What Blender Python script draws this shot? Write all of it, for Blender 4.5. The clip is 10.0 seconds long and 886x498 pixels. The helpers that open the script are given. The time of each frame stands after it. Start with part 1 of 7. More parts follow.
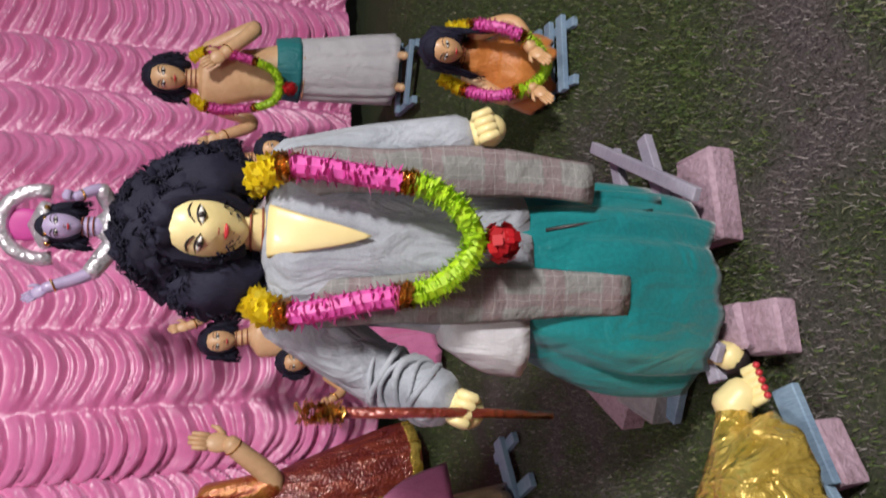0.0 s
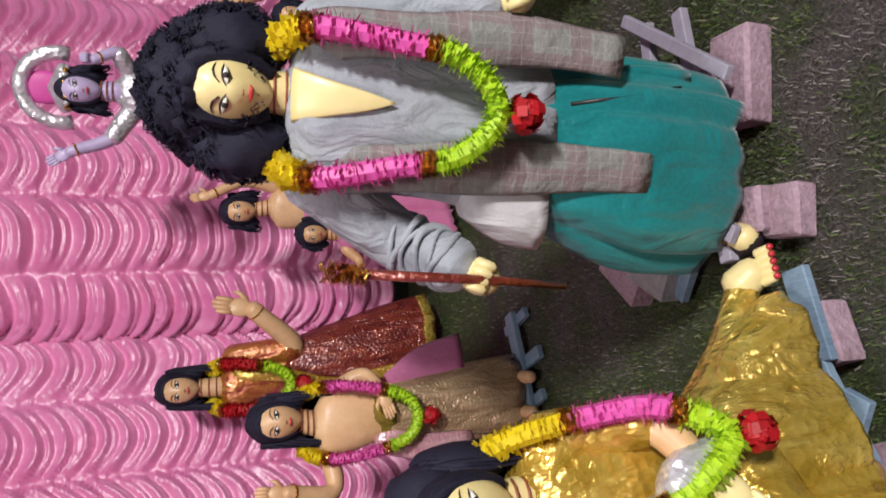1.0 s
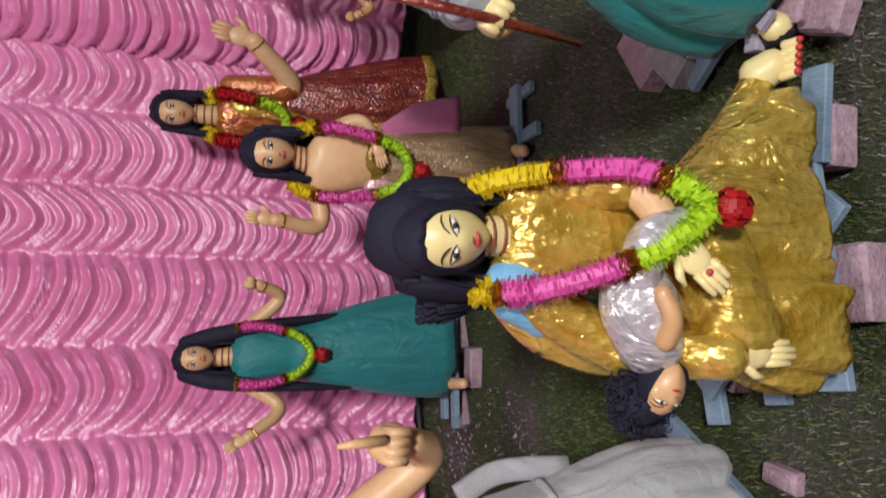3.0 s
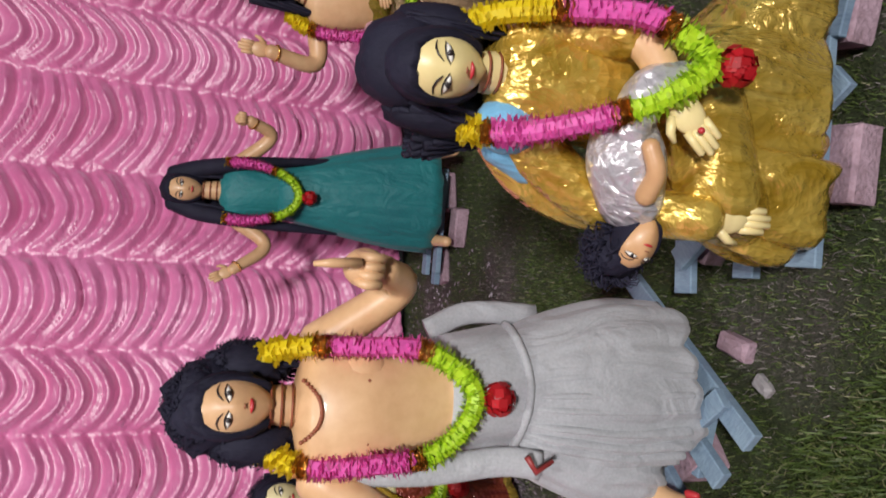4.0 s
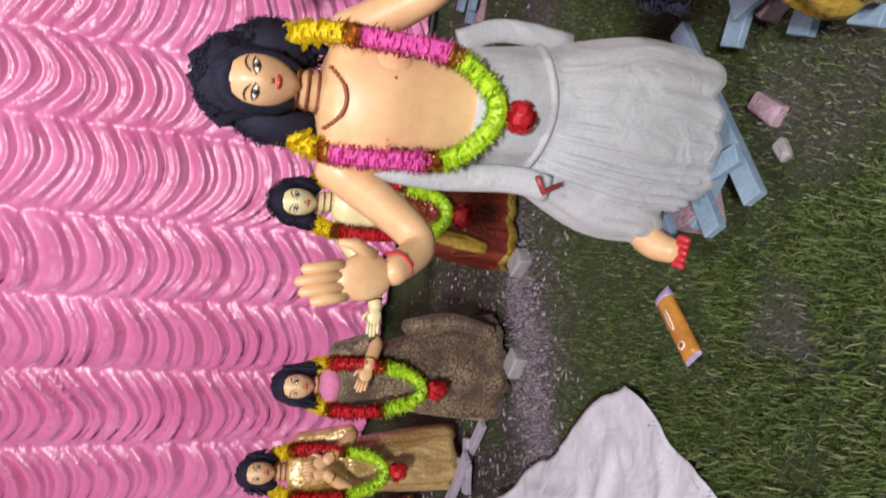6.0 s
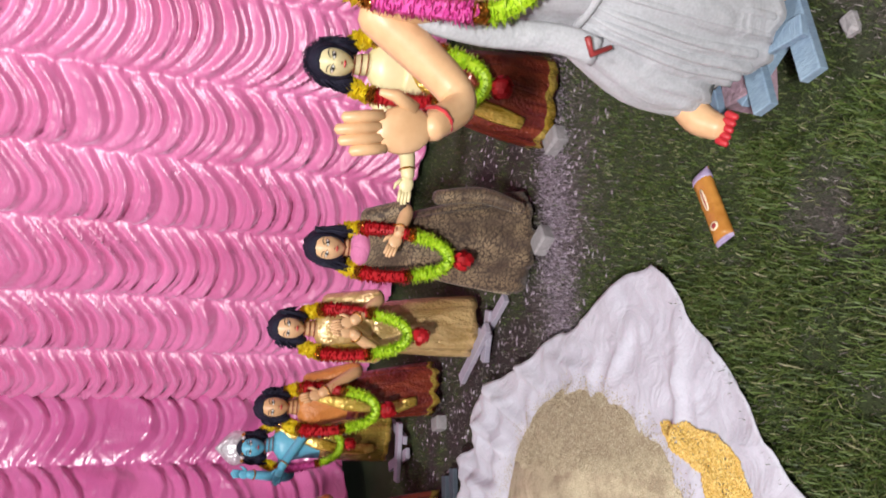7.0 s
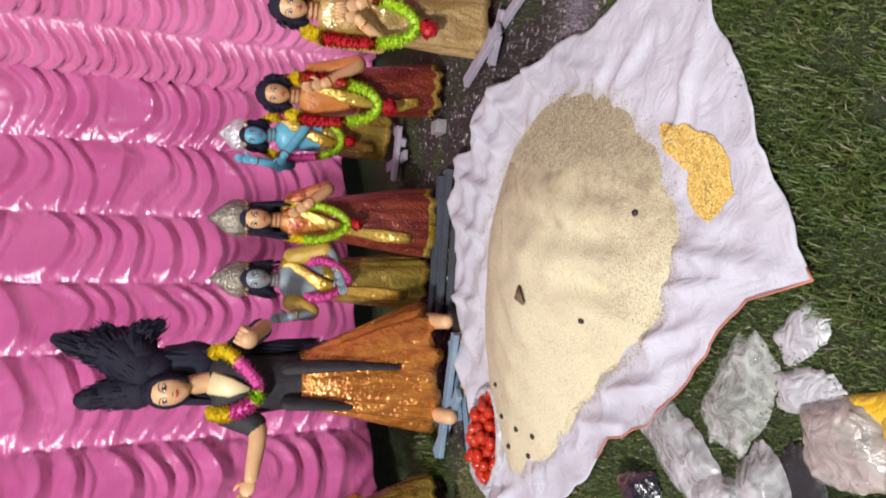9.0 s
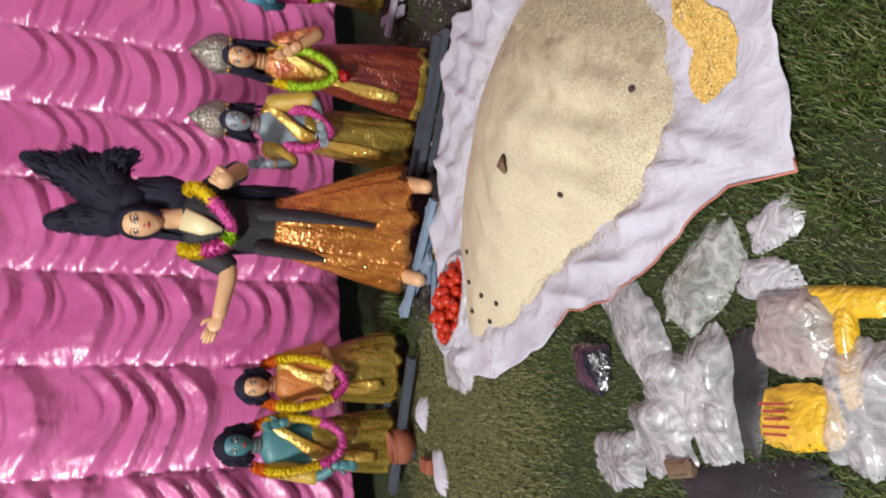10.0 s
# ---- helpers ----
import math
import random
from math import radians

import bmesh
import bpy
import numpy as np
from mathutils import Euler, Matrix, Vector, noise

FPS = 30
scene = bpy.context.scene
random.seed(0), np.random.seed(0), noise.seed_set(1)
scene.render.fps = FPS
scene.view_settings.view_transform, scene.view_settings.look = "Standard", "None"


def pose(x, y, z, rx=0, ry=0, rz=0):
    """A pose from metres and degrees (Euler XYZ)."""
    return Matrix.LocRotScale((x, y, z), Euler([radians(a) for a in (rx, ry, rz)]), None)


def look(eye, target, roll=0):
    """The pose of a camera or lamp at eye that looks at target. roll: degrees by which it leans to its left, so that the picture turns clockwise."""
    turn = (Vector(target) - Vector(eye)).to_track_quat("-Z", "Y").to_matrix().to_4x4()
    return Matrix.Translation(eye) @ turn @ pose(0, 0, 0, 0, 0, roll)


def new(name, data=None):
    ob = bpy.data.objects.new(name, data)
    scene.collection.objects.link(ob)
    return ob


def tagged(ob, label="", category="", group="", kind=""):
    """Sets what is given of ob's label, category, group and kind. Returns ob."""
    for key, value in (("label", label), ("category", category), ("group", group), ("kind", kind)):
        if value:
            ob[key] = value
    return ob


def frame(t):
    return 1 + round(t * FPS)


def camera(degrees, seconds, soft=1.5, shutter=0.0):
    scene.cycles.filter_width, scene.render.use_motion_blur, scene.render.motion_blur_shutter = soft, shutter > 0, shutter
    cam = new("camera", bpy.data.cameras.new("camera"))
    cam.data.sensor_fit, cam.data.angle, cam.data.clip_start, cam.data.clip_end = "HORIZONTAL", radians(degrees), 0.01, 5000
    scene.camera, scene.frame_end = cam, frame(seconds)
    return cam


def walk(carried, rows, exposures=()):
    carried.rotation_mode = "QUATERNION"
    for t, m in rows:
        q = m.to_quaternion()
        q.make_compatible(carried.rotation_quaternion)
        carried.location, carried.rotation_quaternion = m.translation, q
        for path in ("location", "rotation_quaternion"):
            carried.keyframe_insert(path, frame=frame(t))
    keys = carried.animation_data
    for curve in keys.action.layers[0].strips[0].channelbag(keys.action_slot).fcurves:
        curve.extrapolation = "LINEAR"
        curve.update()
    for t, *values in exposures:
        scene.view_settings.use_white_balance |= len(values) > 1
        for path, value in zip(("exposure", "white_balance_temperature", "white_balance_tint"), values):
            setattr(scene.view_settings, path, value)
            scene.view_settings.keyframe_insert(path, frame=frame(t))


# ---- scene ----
cam = camera(67.78, 10.0, soft=1.7, shutter=0.3)
PATH = [
    (0, 0, 0, 1.428, 3.21, 70.107, -86.514),
    (0.5, -0.0131, -0.0105, 1.4333, -0.517, 70.527, -83.471),
    (1, -0.0269, -0.0178, 1.4475, -1.248, 71.377, -80.494),
    (1.5, -0.0593, -0.026, 1.462, -3.276, 71.359, -77.99),
    (2, -0.0781, -0.0394, 1.4648, -0.365, 71.525, -71.03),
    (3.5, -0.1376, -0.067, 1.4409, 8.924, 69.703, -43.364),
    (4, -0.1673, -0.1012, 1.4316, 11.224, 69.031, -35.518),
    (4.5, -0.188, -0.1145, 1.432, 11.737, 68.668, -30.607),
    (5, -0.2071, -0.147, 1.4359, 12.12, 68.772, -24.063),
    (5.5, -0.2229, -0.1734, 1.4325, 12.201, 68.134, -19.487),
    (6, -0.2396, -0.2083, 1.439, 12.99, 68.681, -11.989),
    (7.5, -0.2682, -0.2978, 1.4644, 12.04, 70.022, 2.255),
    (8, -0.2677, -0.3257, 1.4687, 7.951, 69.309, 4.14),
    (8.5, -0.2759, -0.3761, 1.4683, 4.377, 69.637, 8.235),
    (9, -0.2814, -0.4161, 1.4607, 4.373, 69.216, 14.127),
    (9.5, -0.285, -0.4509, 1.4611, 5.389, 68.639, 21.212),
    (10, -0.2847, -0.4912, 1.446, 9.59, 66.69, 31.071),
]
walk(cam, [(t, pose(x, y, z, rx, ry, rz)) for t, x, y, z, rx, ry, rz in PATH], [(0.0, -0.08), (2.0, -0.15), (3.5, -0.36), (4.5, -0.3), (5.5, -0.07), (7.5, 0.28), (9.0, 0.26), (10.0, 0.12)])

SKY, CENTRE_LAMP, FLOOD_LAMP = 0.058, 105.0, 780.0

def smooth_noise(x, y, z=0.0):
    return noise.noise(Vector((x, y, z)))


# ---- light: a floodlit night; the lamps hang high behind and beside the viewer ----
world = bpy.data.worlds.new("night_sky")
scene.world = world
world.use_nodes = True
world.node_tree.nodes["Background"].inputs["Color"].default_value = (0.80, 0.84, 1.0, 1)
world.node_tree.nodes["Background"].inputs["Strength"].default_value = SKY


def lamp(name, eye, target, watts, size, tint):
    data = bpy.data.lights.new(name, "AREA")
    data.energy, data.shape, data.size, data.size_y, data.color = watts, "RECTANGLE", size[0], size[1], tint
    ob = new(name, data)
    ob.matrix_world = look(eye, target)
    return ob


lamp("centre_lamp", (-0.5, -0.9, 5.2), (-0.9, 0.6, 0.0), CENTRE_LAMP, (0.9, 0.5), (1.0, 0.97, 0.93))
lamp("flood_lamp", (4.0, -3.4, 5.2), (-2.6, 0.9, 0.8), FLOOD_LAMP, (0.9, 0.6), (1.0, 0.96, 0.95))


# ---- materials ----
def nodes_of(name):
    m = bpy.data.materials.new(name)
    m.use_nodes = True
    t = m.node_tree
    return m, t.nodes, t.links, t.nodes["Principled BSDF"]


def ramp(N, stops):
    r = N.new("ShaderNodeValToRGB")
    while len(r.color_ramp.elements) < len(stops):
        r.color_ramp.elements.new(0.5)
    for e, (p, c) in zip(r.color_ramp.elements, stops):
        e.position, e.color = p, (*c, 1)
    return r


def noise_node(N, L, scale, detail=4, coords="Object", stretch=None, rough=0.6):
    tc = N.new("ShaderNodeTexCoord")
    n = N.new("ShaderNodeTexNoise")
    n.inputs["Scale"].default_value, n.inputs["Detail"].default_value, n.inputs["Roughness"].default_value = scale, detail, rough
    if stretch:
        mp = N.new("ShaderNodeMapping")
        mp.inputs["Scale"].default_value = stretch
        L.new(tc.outputs[coords], mp.inputs["Vector"])
        L.new(mp.outputs["Vector"], n.inputs["Vector"])
    else:
        L.new(tc.outputs[coords], n.inputs["Vector"])
    return n


def surface(name, dark, light, rough=0.6, metal=0.0, big=4.0, fine=60.0, bump=0.15, grain=0.012, sheen=0.0, stretch=None, coat=0.0, spec=0.5, crease=0.0):
    """Two colours mixed by coarse blotches and fine grain, with fine relief."""
    m, N, L, P = nodes_of(name)
    a, b = noise_node(N, L, big, 3), noise_node(N, L, fine, 5, stretch=stretch)
    mix = N.new("ShaderNodeMath")
    mix.operation = "MULTIPLY_ADD"
    mix.inputs[1].default_value = 0.45
    L.new(b.outputs["Fac"], mix.inputs[0])
    half = N.new("ShaderNodeMath")
    half.operation = "MULTIPLY"
    half.inputs[1].default_value = 0.6
    L.new(a.outputs["Fac"], half.inputs[0])
    L.new(half.outputs[0], mix.inputs[2])
    r = ramp(N, [(0.36, dark), (0.68, light)])
    L.new(mix.outputs[0], r.inputs["Fac"])
    L.new(r.outputs["Color"], P.inputs["Base Color"])
    bp = N.new("ShaderNodeBump")
    bp.inputs["Strength"].default_value, bp.inputs["Distance"].default_value = bump, grain
    L.new(b.outputs["Fac"], bp.inputs["Height"])
    L.new(bp.outputs["Normal"], P.inputs["Normal"])
    if crease:
        w = noise_node(N, L, 7.0, 3, stretch=(1.5, 1.5, 0.7), rough=0.45)
        w.inputs["Distortion"].default_value = 1.6
        b2 = N.new("ShaderNodeBump")
        b2.inputs["Strength"].default_value, b2.inputs["Distance"].default_value = crease, 0.05
        L.new(w.outputs["Fac"], b2.inputs["Height"])
        L.new(b2.outputs["Normal"], bp.inputs["Normal"])
    P.inputs["Roughness"].default_value, P.inputs["Metallic"].default_value = rough, metal
    P.inputs["Sheen Weight"].default_value, P.inputs["Coat Weight"].default_value = sheen, coat
    P.inputs["Specular IOR Level"].default_value = spec
    return m


def foil(name, dark, light, scale=55.0, rough=0.25, metal=0.85, pattern=0.5, crush=0.6):
    """Shiny woven or sequinned cloth: small facets that catch the light one by one."""
    m, N, L, P = nodes_of(name)
    tc = N.new("ShaderNodeTexCoord")
    vo = N.new("ShaderNodeTexVoronoi")
    vo.inputs["Scale"].default_value = scale
    L.new(tc.outputs["Object"], vo.inputs["Vector"])
    n = noise_node(N, L, 6.0, 5, stretch=(2.2, 2.2, 0.8), rough=0.55)
    n.inputs["Distortion"].default_value = 1.4
    r = ramp(N, [(0.35, dark), (0.65, light)])
    L.new(n.outputs["Fac"], r.inputs["Fac"])
    L.new(r.outputs["Color"], P.inputs["Base Color"])
    b1, b2 = N.new("ShaderNodeBump"), N.new("ShaderNodeBump")
    b1.inputs["Strength"].default_value, b1.inputs["Distance"].default_value = pattern, 0.004
    b2.inputs["Strength"].default_value, b2.inputs["Distance"].default_value = crush, 0.03
    L.new(vo.outputs["Distance"], b1.inputs["Height"])
    L.new(n.outputs["Fac"], b2.inputs["Height"])
    L.new(b2.outputs["Normal"], b1.inputs["Normal"])
    L.new(b1.outputs["Normal"], P.inputs["Normal"])
    P.inputs["Roughness"].default_value, P.inputs["Metallic"].default_value = rough, metal
    P.inputs["Coat Weight"].default_value, P.inputs["Coat Roughness"].default_value, P.inputs["Coat IOR"].default_value = 0.7, 0.16, 1.7
    L.new(b1.outputs["Normal"], P.inputs["Coat Normal"])
    return m


def printed(name, ground_a, ground_b, motif, scale=26.0, cut=0.12):
    """Printed cloth: dark line-work on a paler ground."""
    m, N, L, P = nodes_of(name)
    tc = N.new("ShaderNodeTexCoord")
    vo = N.new("ShaderNodeTexVoronoi")
    vo.feature = "DISTANCE_TO_EDGE"
    vo.inputs["Scale"].default_value = scale
    n = noise_node(N, L, 7.0, 3)
    w = N.new("ShaderNodeMixRGB")
    w.blend_type = "ADD"
    w.inputs["Fac"].default_value = 0.12
    L.new(tc.outputs["Object"], w.inputs["Color1"])
    L.new(n.outputs["Color"], w.inputs["Color2"])
    L.new(w.outputs["Color"], vo.inputs["Vector"])
    r = ramp(N, [(0.4, ground_a), (0.6, ground_b)])
    L.new(n.outputs["Fac"], r.inputs["Fac"])
    e = ramp(N, [(cut * 0.6, (1, 1, 1)), (cut, (0, 0, 0))])
    L.new(vo.outputs["Distance"], e.inputs["Fac"])
    mx = N.new("ShaderNodeMixRGB")
    mx.inputs["Color2"].default_value = (*motif, 1)
    L.new(e.outputs["Color"], mx.inputs["Fac"])
    L.new(r.outputs["Color"], mx.inputs["Color1"])
    L.new(mx.outputs["Color"], P.inputs["Base Color"])
    P.inputs["Roughness"].default_value = 0.7
    P.inputs["Sheen Weight"].default_value = 0.15
    return m


def plaid(name, cloth, band, line):
    """Thin checked cloth: broad dull bands and fine pale lines, both ways."""
    m, N, L, P = nodes_of(name)
    tc, sep = N.new("ShaderNodeTexCoord"), N.new("ShaderNodeSeparateXYZ")
    n = noise_node(N, L, 11.0, 4)
    w = N.new("ShaderNodeMixRGB")
    w.blend_type, w.inputs["Fac"].default_value = "ADD", 0.03
    L.new(tc.outputs["Object"], w.inputs["Color1"])
    L.new(n.outputs["Color"], w.inputs["Color2"])
    L.new(w.outputs["Color"], sep.inputs[0])
    col = ramp(N, [(0.35, tuple(c * 0.8 for c in cloth)), (0.65, cloth)])
    L.new(n.outputs["Fac"], col.inputs["Fac"])
    last = col.outputs["Color"]
    for axis, period, lo, hi, tint in (("X", 0.085, 0.62, 0.66, band), ("Z", 0.15, 0.66, 0.70, band), ("X", 0.028, 0.93, 0.96, line), ("Z", 0.03, 0.93, 0.96, line)):
        f = N.new("ShaderNodeMath")
        f.operation, f.inputs[1].default_value = "PINGPONG", period / 2
        L.new(sep.outputs[axis], f.inputs[0])
        g = N.new("ShaderNodeMath")
        g.operation, g.inputs[1].default_value = "DIVIDE", period / 2
        L.new(f.outputs[0], g.inputs[0])
        e = ramp(N, [(lo, (0, 0, 0)), (hi, (0.7, 0.7, 0.7))])
        L.new(g.outputs[0], e.inputs["Fac"])
        mx = N.new("ShaderNodeMixRGB")
        mx.inputs["Color2"].default_value = (*tint, 1)
        L.new(e.outputs["Color"], mx.inputs["Fac"])
        L.new(last, mx.inputs["Color1"])
        last = mx.outputs["Color"]
    L.new(last, P.inputs["Base Color"])
    bp = N.new("ShaderNodeBump")
    bp.inputs["Strength"].default_value, bp.inputs["Distance"].default_value = 0.6, 0.03
    L.new(n.outputs["Fac"], bp.inputs["Height"])
    L.new(bp.outputs["Normal"], P.inputs["Normal"])
    P.inputs["Roughness"].default_value = 0.85
    return m


def satin(name, dark, light, rough, coat=0.9, gloss=0.38):
    m, N, L, P = nodes_of(name)
    a = noise_node(N, L, 1.3, 4)
    b = noise_node(N, L, 7.0, 3, stretch=(0.8, 0.8, 2.2), rough=0.45)
    b.inputs["Distortion"].default_value = 1.2
    r = ramp(N, [(0.3, dark), (0.7, light)])
    L.new(a.outputs["Fac"], r.inputs["Fac"])
    L.new(r.outputs["Color"], P.inputs["Base Color"])
    bp = N.new("ShaderNodeBump")
    bp.inputs["Strength"].default_value, bp.inputs["Distance"].default_value = 0.3, 0.03
    L.new(b.outputs["Fac"], bp.inputs["Height"])
    c = noise_node(N, L, 34.0, 3, stretch=(1.0, 1.0, 0.45), rough=0.6)
    c.inputs["Distortion"].default_value = 0.8
    bc = N.new("ShaderNodeBump")
    bc.inputs["Strength"].default_value, bc.inputs["Distance"].default_value = 0.4, 0.006
    L.new(c.outputs["Fac"], bc.inputs["Height"])
    L.new(bp.outputs["Normal"], bc.inputs["Normal"])
    bp = bc
    L.new(bp.outputs["Normal"], P.inputs["Normal"])
    rr = ramp(N, [(0.3, (rough - 0.07,) * 3), (0.7, (rough + 0.1,) * 3)])
    L.new(b.outputs["Fac"], rr.inputs["Fac"])
    L.new(rr.outputs["Color"], P.inputs["Roughness"])
    P.inputs["Specular IOR Level"].default_value = 0.9
    P.inputs["Sheen Weight"].default_value, P.inputs["Sheen Roughness"].default_value = 1.0, 0.42
    P.inputs["Sheen Tint"].default_value = (0.97, 0.80, 1.0, 1)
    P.inputs["Coat Weight"].default_value, P.inputs["Coat Roughness"].default_value, P.inputs["Coat IOR"].default_value = coat, gloss, 1.9
    L.new(bp.outputs["Normal"], P.inputs["Coat Normal"])
    return m


def film_plastic(name, tint, clear, rough=0.12):
    """Thin crumpled plastic: partly see-through, with sharp glints."""
    m, N, L, P = nodes_of(name)
    n = noise_node(N, L, 16.0, 3, rough=0.5)
    n.inputs["Distortion"].default_value = 1.5
    bp = N.new("ShaderNodeBump")
    bp.inputs["Strength"].default_value, bp.inputs["Distance"].default_value = 0.5, 0.03
    P.inputs["Coat Weight"].default_value, P.inputs["Coat Roughness"].default_value = 1.0, 0.06
    L.new(n.outputs["Fac"], bp.inputs["Height"])
    L.new(bp.outputs["Normal"], P.inputs["Normal"])
    r = ramp(N, [(0.3, tuple(c * 0.8 for c in tint)), (0.7, tint)])
    L.new(n.outputs["Fac"], r.inputs["Fac"])
    L.new(r.outputs["Color"], P.inputs["Base Color"])
    P.inputs["Roughness"].default_value, P.inputs["Specular IOR Level"].default_value = rough, 0.8
    a = ramp(N, [(0.35, (1 - clear,) * 3), (0.7, (min(1, 1.28 - clear),) * 3)])
    L.new(n.outputs["Fac"], a.inputs["Fac"])
    L.new(a.outputs["Color"], P.inputs["Alpha"])
    return m


def per_island(name, stops, rough=0.6, sub=0.0, spec=0.4):
    """Each loose piece of the mesh takes its own tone."""
    m, N, L, P = nodes_of(name)
    g = N.new("ShaderNodeNewGeometry")
    r = ramp(N, stops)
    L.new(g.outputs["Random Per Island"], r.inputs["Fac"])
    L.new(r.outputs["Color"], P.inputs["Base Color"])
    P.inputs["Roughness"].default_value, P.inputs["Specular IOR Level"].default_value = rough, spec
    if sub:
        thin, mix = N.new("ShaderNodeBsdfTranslucent"), N.new("ShaderNodeMixShader")
        mix.inputs["Fac"].default_value = sub
        L.new(r.outputs["Color"], thin.inputs["Color"])
        L.new(P.outputs["BSDF"], mix.inputs[1])
        L.new(thin.outputs["BSDF"], mix.inputs[2])
        L.new(mix.outputs["Shader"], N["Material Output"].inputs["Surface"])
    return m


M_CURTAIN = satin("pink_satin", (0.68, 0.13, 0.35), (0.83, 0.24, 0.51), 0.42, 1.0, 0.48)
# darker copy of the pink satin: the left wall's grazing light put into its colour
M_CURTAIN_B = satin("magenta_satin_shaded", (0.62, 0.10, 0.34), (0.78, 0.19, 0.47), 0.36, 1.0, 0.31)
M_SKIN_YELLOW = surface("cream_painted_clay", (0.74, 0.60, 0.27), (0.80, 0.67, 0.33), 0.38, fine=30, bump=0.04, coat=0.15)
M_SKIN_PEACH = surface("peach_painted_clay", (0.60, 0.35, 0.18), (0.73, 0.47, 0.26), 0.42, big=6, fine=30, bump=0.05, coat=0.12)
M_SKIN_TAN = surface("tan_painted_clay", (0.55, 0.30, 0.15), (0.66, 0.40, 0.20), 0.4, fine=30, bump=0.04, coat=0.15)
M_SKIN_PALE = surface("pale_yellow_painted_clay", (0.70, 0.62, 0.33), (0.78, 0.68, 0.40), 0.38, fine=30, bump=0.04, coat=0.15)
M_SKIN_LILAC = surface("lilac_painted_clay", (0.42, 0.34, 0.55), (0.55, 0.45, 0.66), 0.4, fine=30, bump=0.04, coat=0.15)
M_SKIN_BLUE = surface("sky_blue_painted_clay", (0.09, 0.38, 0.56), (0.16, 0.50, 0.66), 0.4, fine=30, bump=0.04, coat=0.15)
M_SKIN_SLATE = surface("slate_blue_painted_clay", (0.19, 0.25, 0.29), (0.28, 0.34, 0.38), 0.4, fine=30, bump=0.04, coat=0.15)
M_SKIN_TEAL = surface("dark_teal_painted_clay", (0.05, 0.17, 0.20), (0.08, 0.25, 0.27), 0.45, fine=30, bump=0.04)
M_HAIR = surface("black_jute_hair", (0.006, 0.006, 0.014), (0.024, 0.023, 0.045), 0.66, fine=120, bump=0.5, grain=0.006, stretch=(3, 3, 0.4), spec=0.22)
M_EYE_WHITE = surface("white_paint", (0.75, 0.73, 0.66), (0.82, 0.8, 0.74), 0.35, bump=0.0)
M_INK = surface("black_paint", (0.015, 0.012, 0.012), (0.03, 0.02, 0.02), 0.4, bump=0.0)
M_LIP = surface("red_paint", (0.42, 0.02, 0.03), (0.55, 0.04, 0.05), 0.35, bump=0.0)
M_LINE = surface("brown_paint", (0.24, 0.06, 0.03), (0.32, 0.10, 0.05), 0.45, bump=0.0)
M_GREY = surface("grey_cotton", (0.27, 0.29, 0.33), (0.38, 0.40, 0.44), 0.85, big=7, fine=160, bump=0.25, grain=0.004, sheen=0.2, crease=0.6)
M_WHITE = surface("white_cotton", (0.46, 0.45, 0.48), (0.58, 0.57, 0.59), 0.85, big=5, fine=160, bump=0.2, grain=0.004, sheen=0.2, crease=0.32)
M_DHOTI = surface("grey_white_cotton", (0.32, 0.33, 0.35), (0.47, 0.48, 0.51), 0.8, big=3, fine=140, bump=0.2, grain=0.004, sheen=0.2, crease=0.32)
M_TEAL = surface("teal_silk", (0.004, 0.14, 0.15), (0.008, 0.24, 0.245), 0.34, big=3, fine=90, bump=0.15, grain=0.005, sheen=0.25, crease=0.32)
M_TEAL_DARK = surface("dark_teal_cotton", (0.008, 0.13, 0.15), (0.012, 0.20, 0.21), 0.6, big=3, fine=90, bump=0.15, grain=0.005, sheen=0.15, crease=0.32)
M_PLAID = plaid("checked_shawl", (0.25, 0.25, 0.24), (0.21, 0.15, 0.155), (0.33, 0.32, 0.31))
M_GOLD = foil("gold_brocade", (0.66, 0.42, 0.05), (0.92, 0.66, 0.15), 40, 0.18, 0.62, 1.0, 1.0)
M_GOLD_RICH = foil("bright_gold_foil", (0.56, 0.34, 0.03), (0.90, 0.63, 0.13), 44, 0.2, 0.6, 0.9)
M_SILVER = foil("silver_foil", (0.46, 0.44, 0.47), (0.74, 0.72, 0.76), 45, 0.28, 0.45, 1.0)
M_COPPER = foil("copper_sequins", (0.46, 0.15, 0.02), (0.80, 0.34, 0.06), 48, 0.2, 0.6, 1.0)
M_MAROON = foil("maroon_brocade", (0.14, 0.016, 0.014), (0.30, 0.055, 0.025), 60, 0.32, 0.4, 0.9)
M_REDGOLD = foil("red_and_gold_brocade", (0.34, 0.035, 0.02), (0.62, 0.26, 0.05), 50, 0.28, 0.5, 0.9)
M_YELLOW = surface("mustard_silk", (0.40, 0.25, 0.03), (0.58, 0.40, 0.06), 0.4, big=9, fine=80, bump=0.3, sheen=0.2, crease=0.32)
M_ORANGE = surface("orange_silk", (0.42, 0.13, 0.02), (0.60, 0.22, 0.05), 0.45, big=9, fine=80, bump=0.3, sheen=0.2, crease=0.32)
M_OLIVE = foil("olive_gold_silk", (0.22, 0.16, 0.018), (0.46, 0.33, 0.06), 46, 0.26, 0.5, 0.9)
M_SAND = foil("sand_gold_silk", (0.42, 0.27, 0.09), (0.70, 0.49, 0.22), 60, 0.3, 0.4, 0.7)
M_PINKNET = foil("pink_net", (0.48, 0.20, 0.26), (0.60, 0.36, 0.38), 80, 0.45, 0.25, 0.6)
M_PINK = surface("pink_cotton", (0.50, 0.12, 0.27), (0.62, 0.2, 0.38), 0.7, fine=120, bump=0.2, sheen=0.2, crease=0.32)
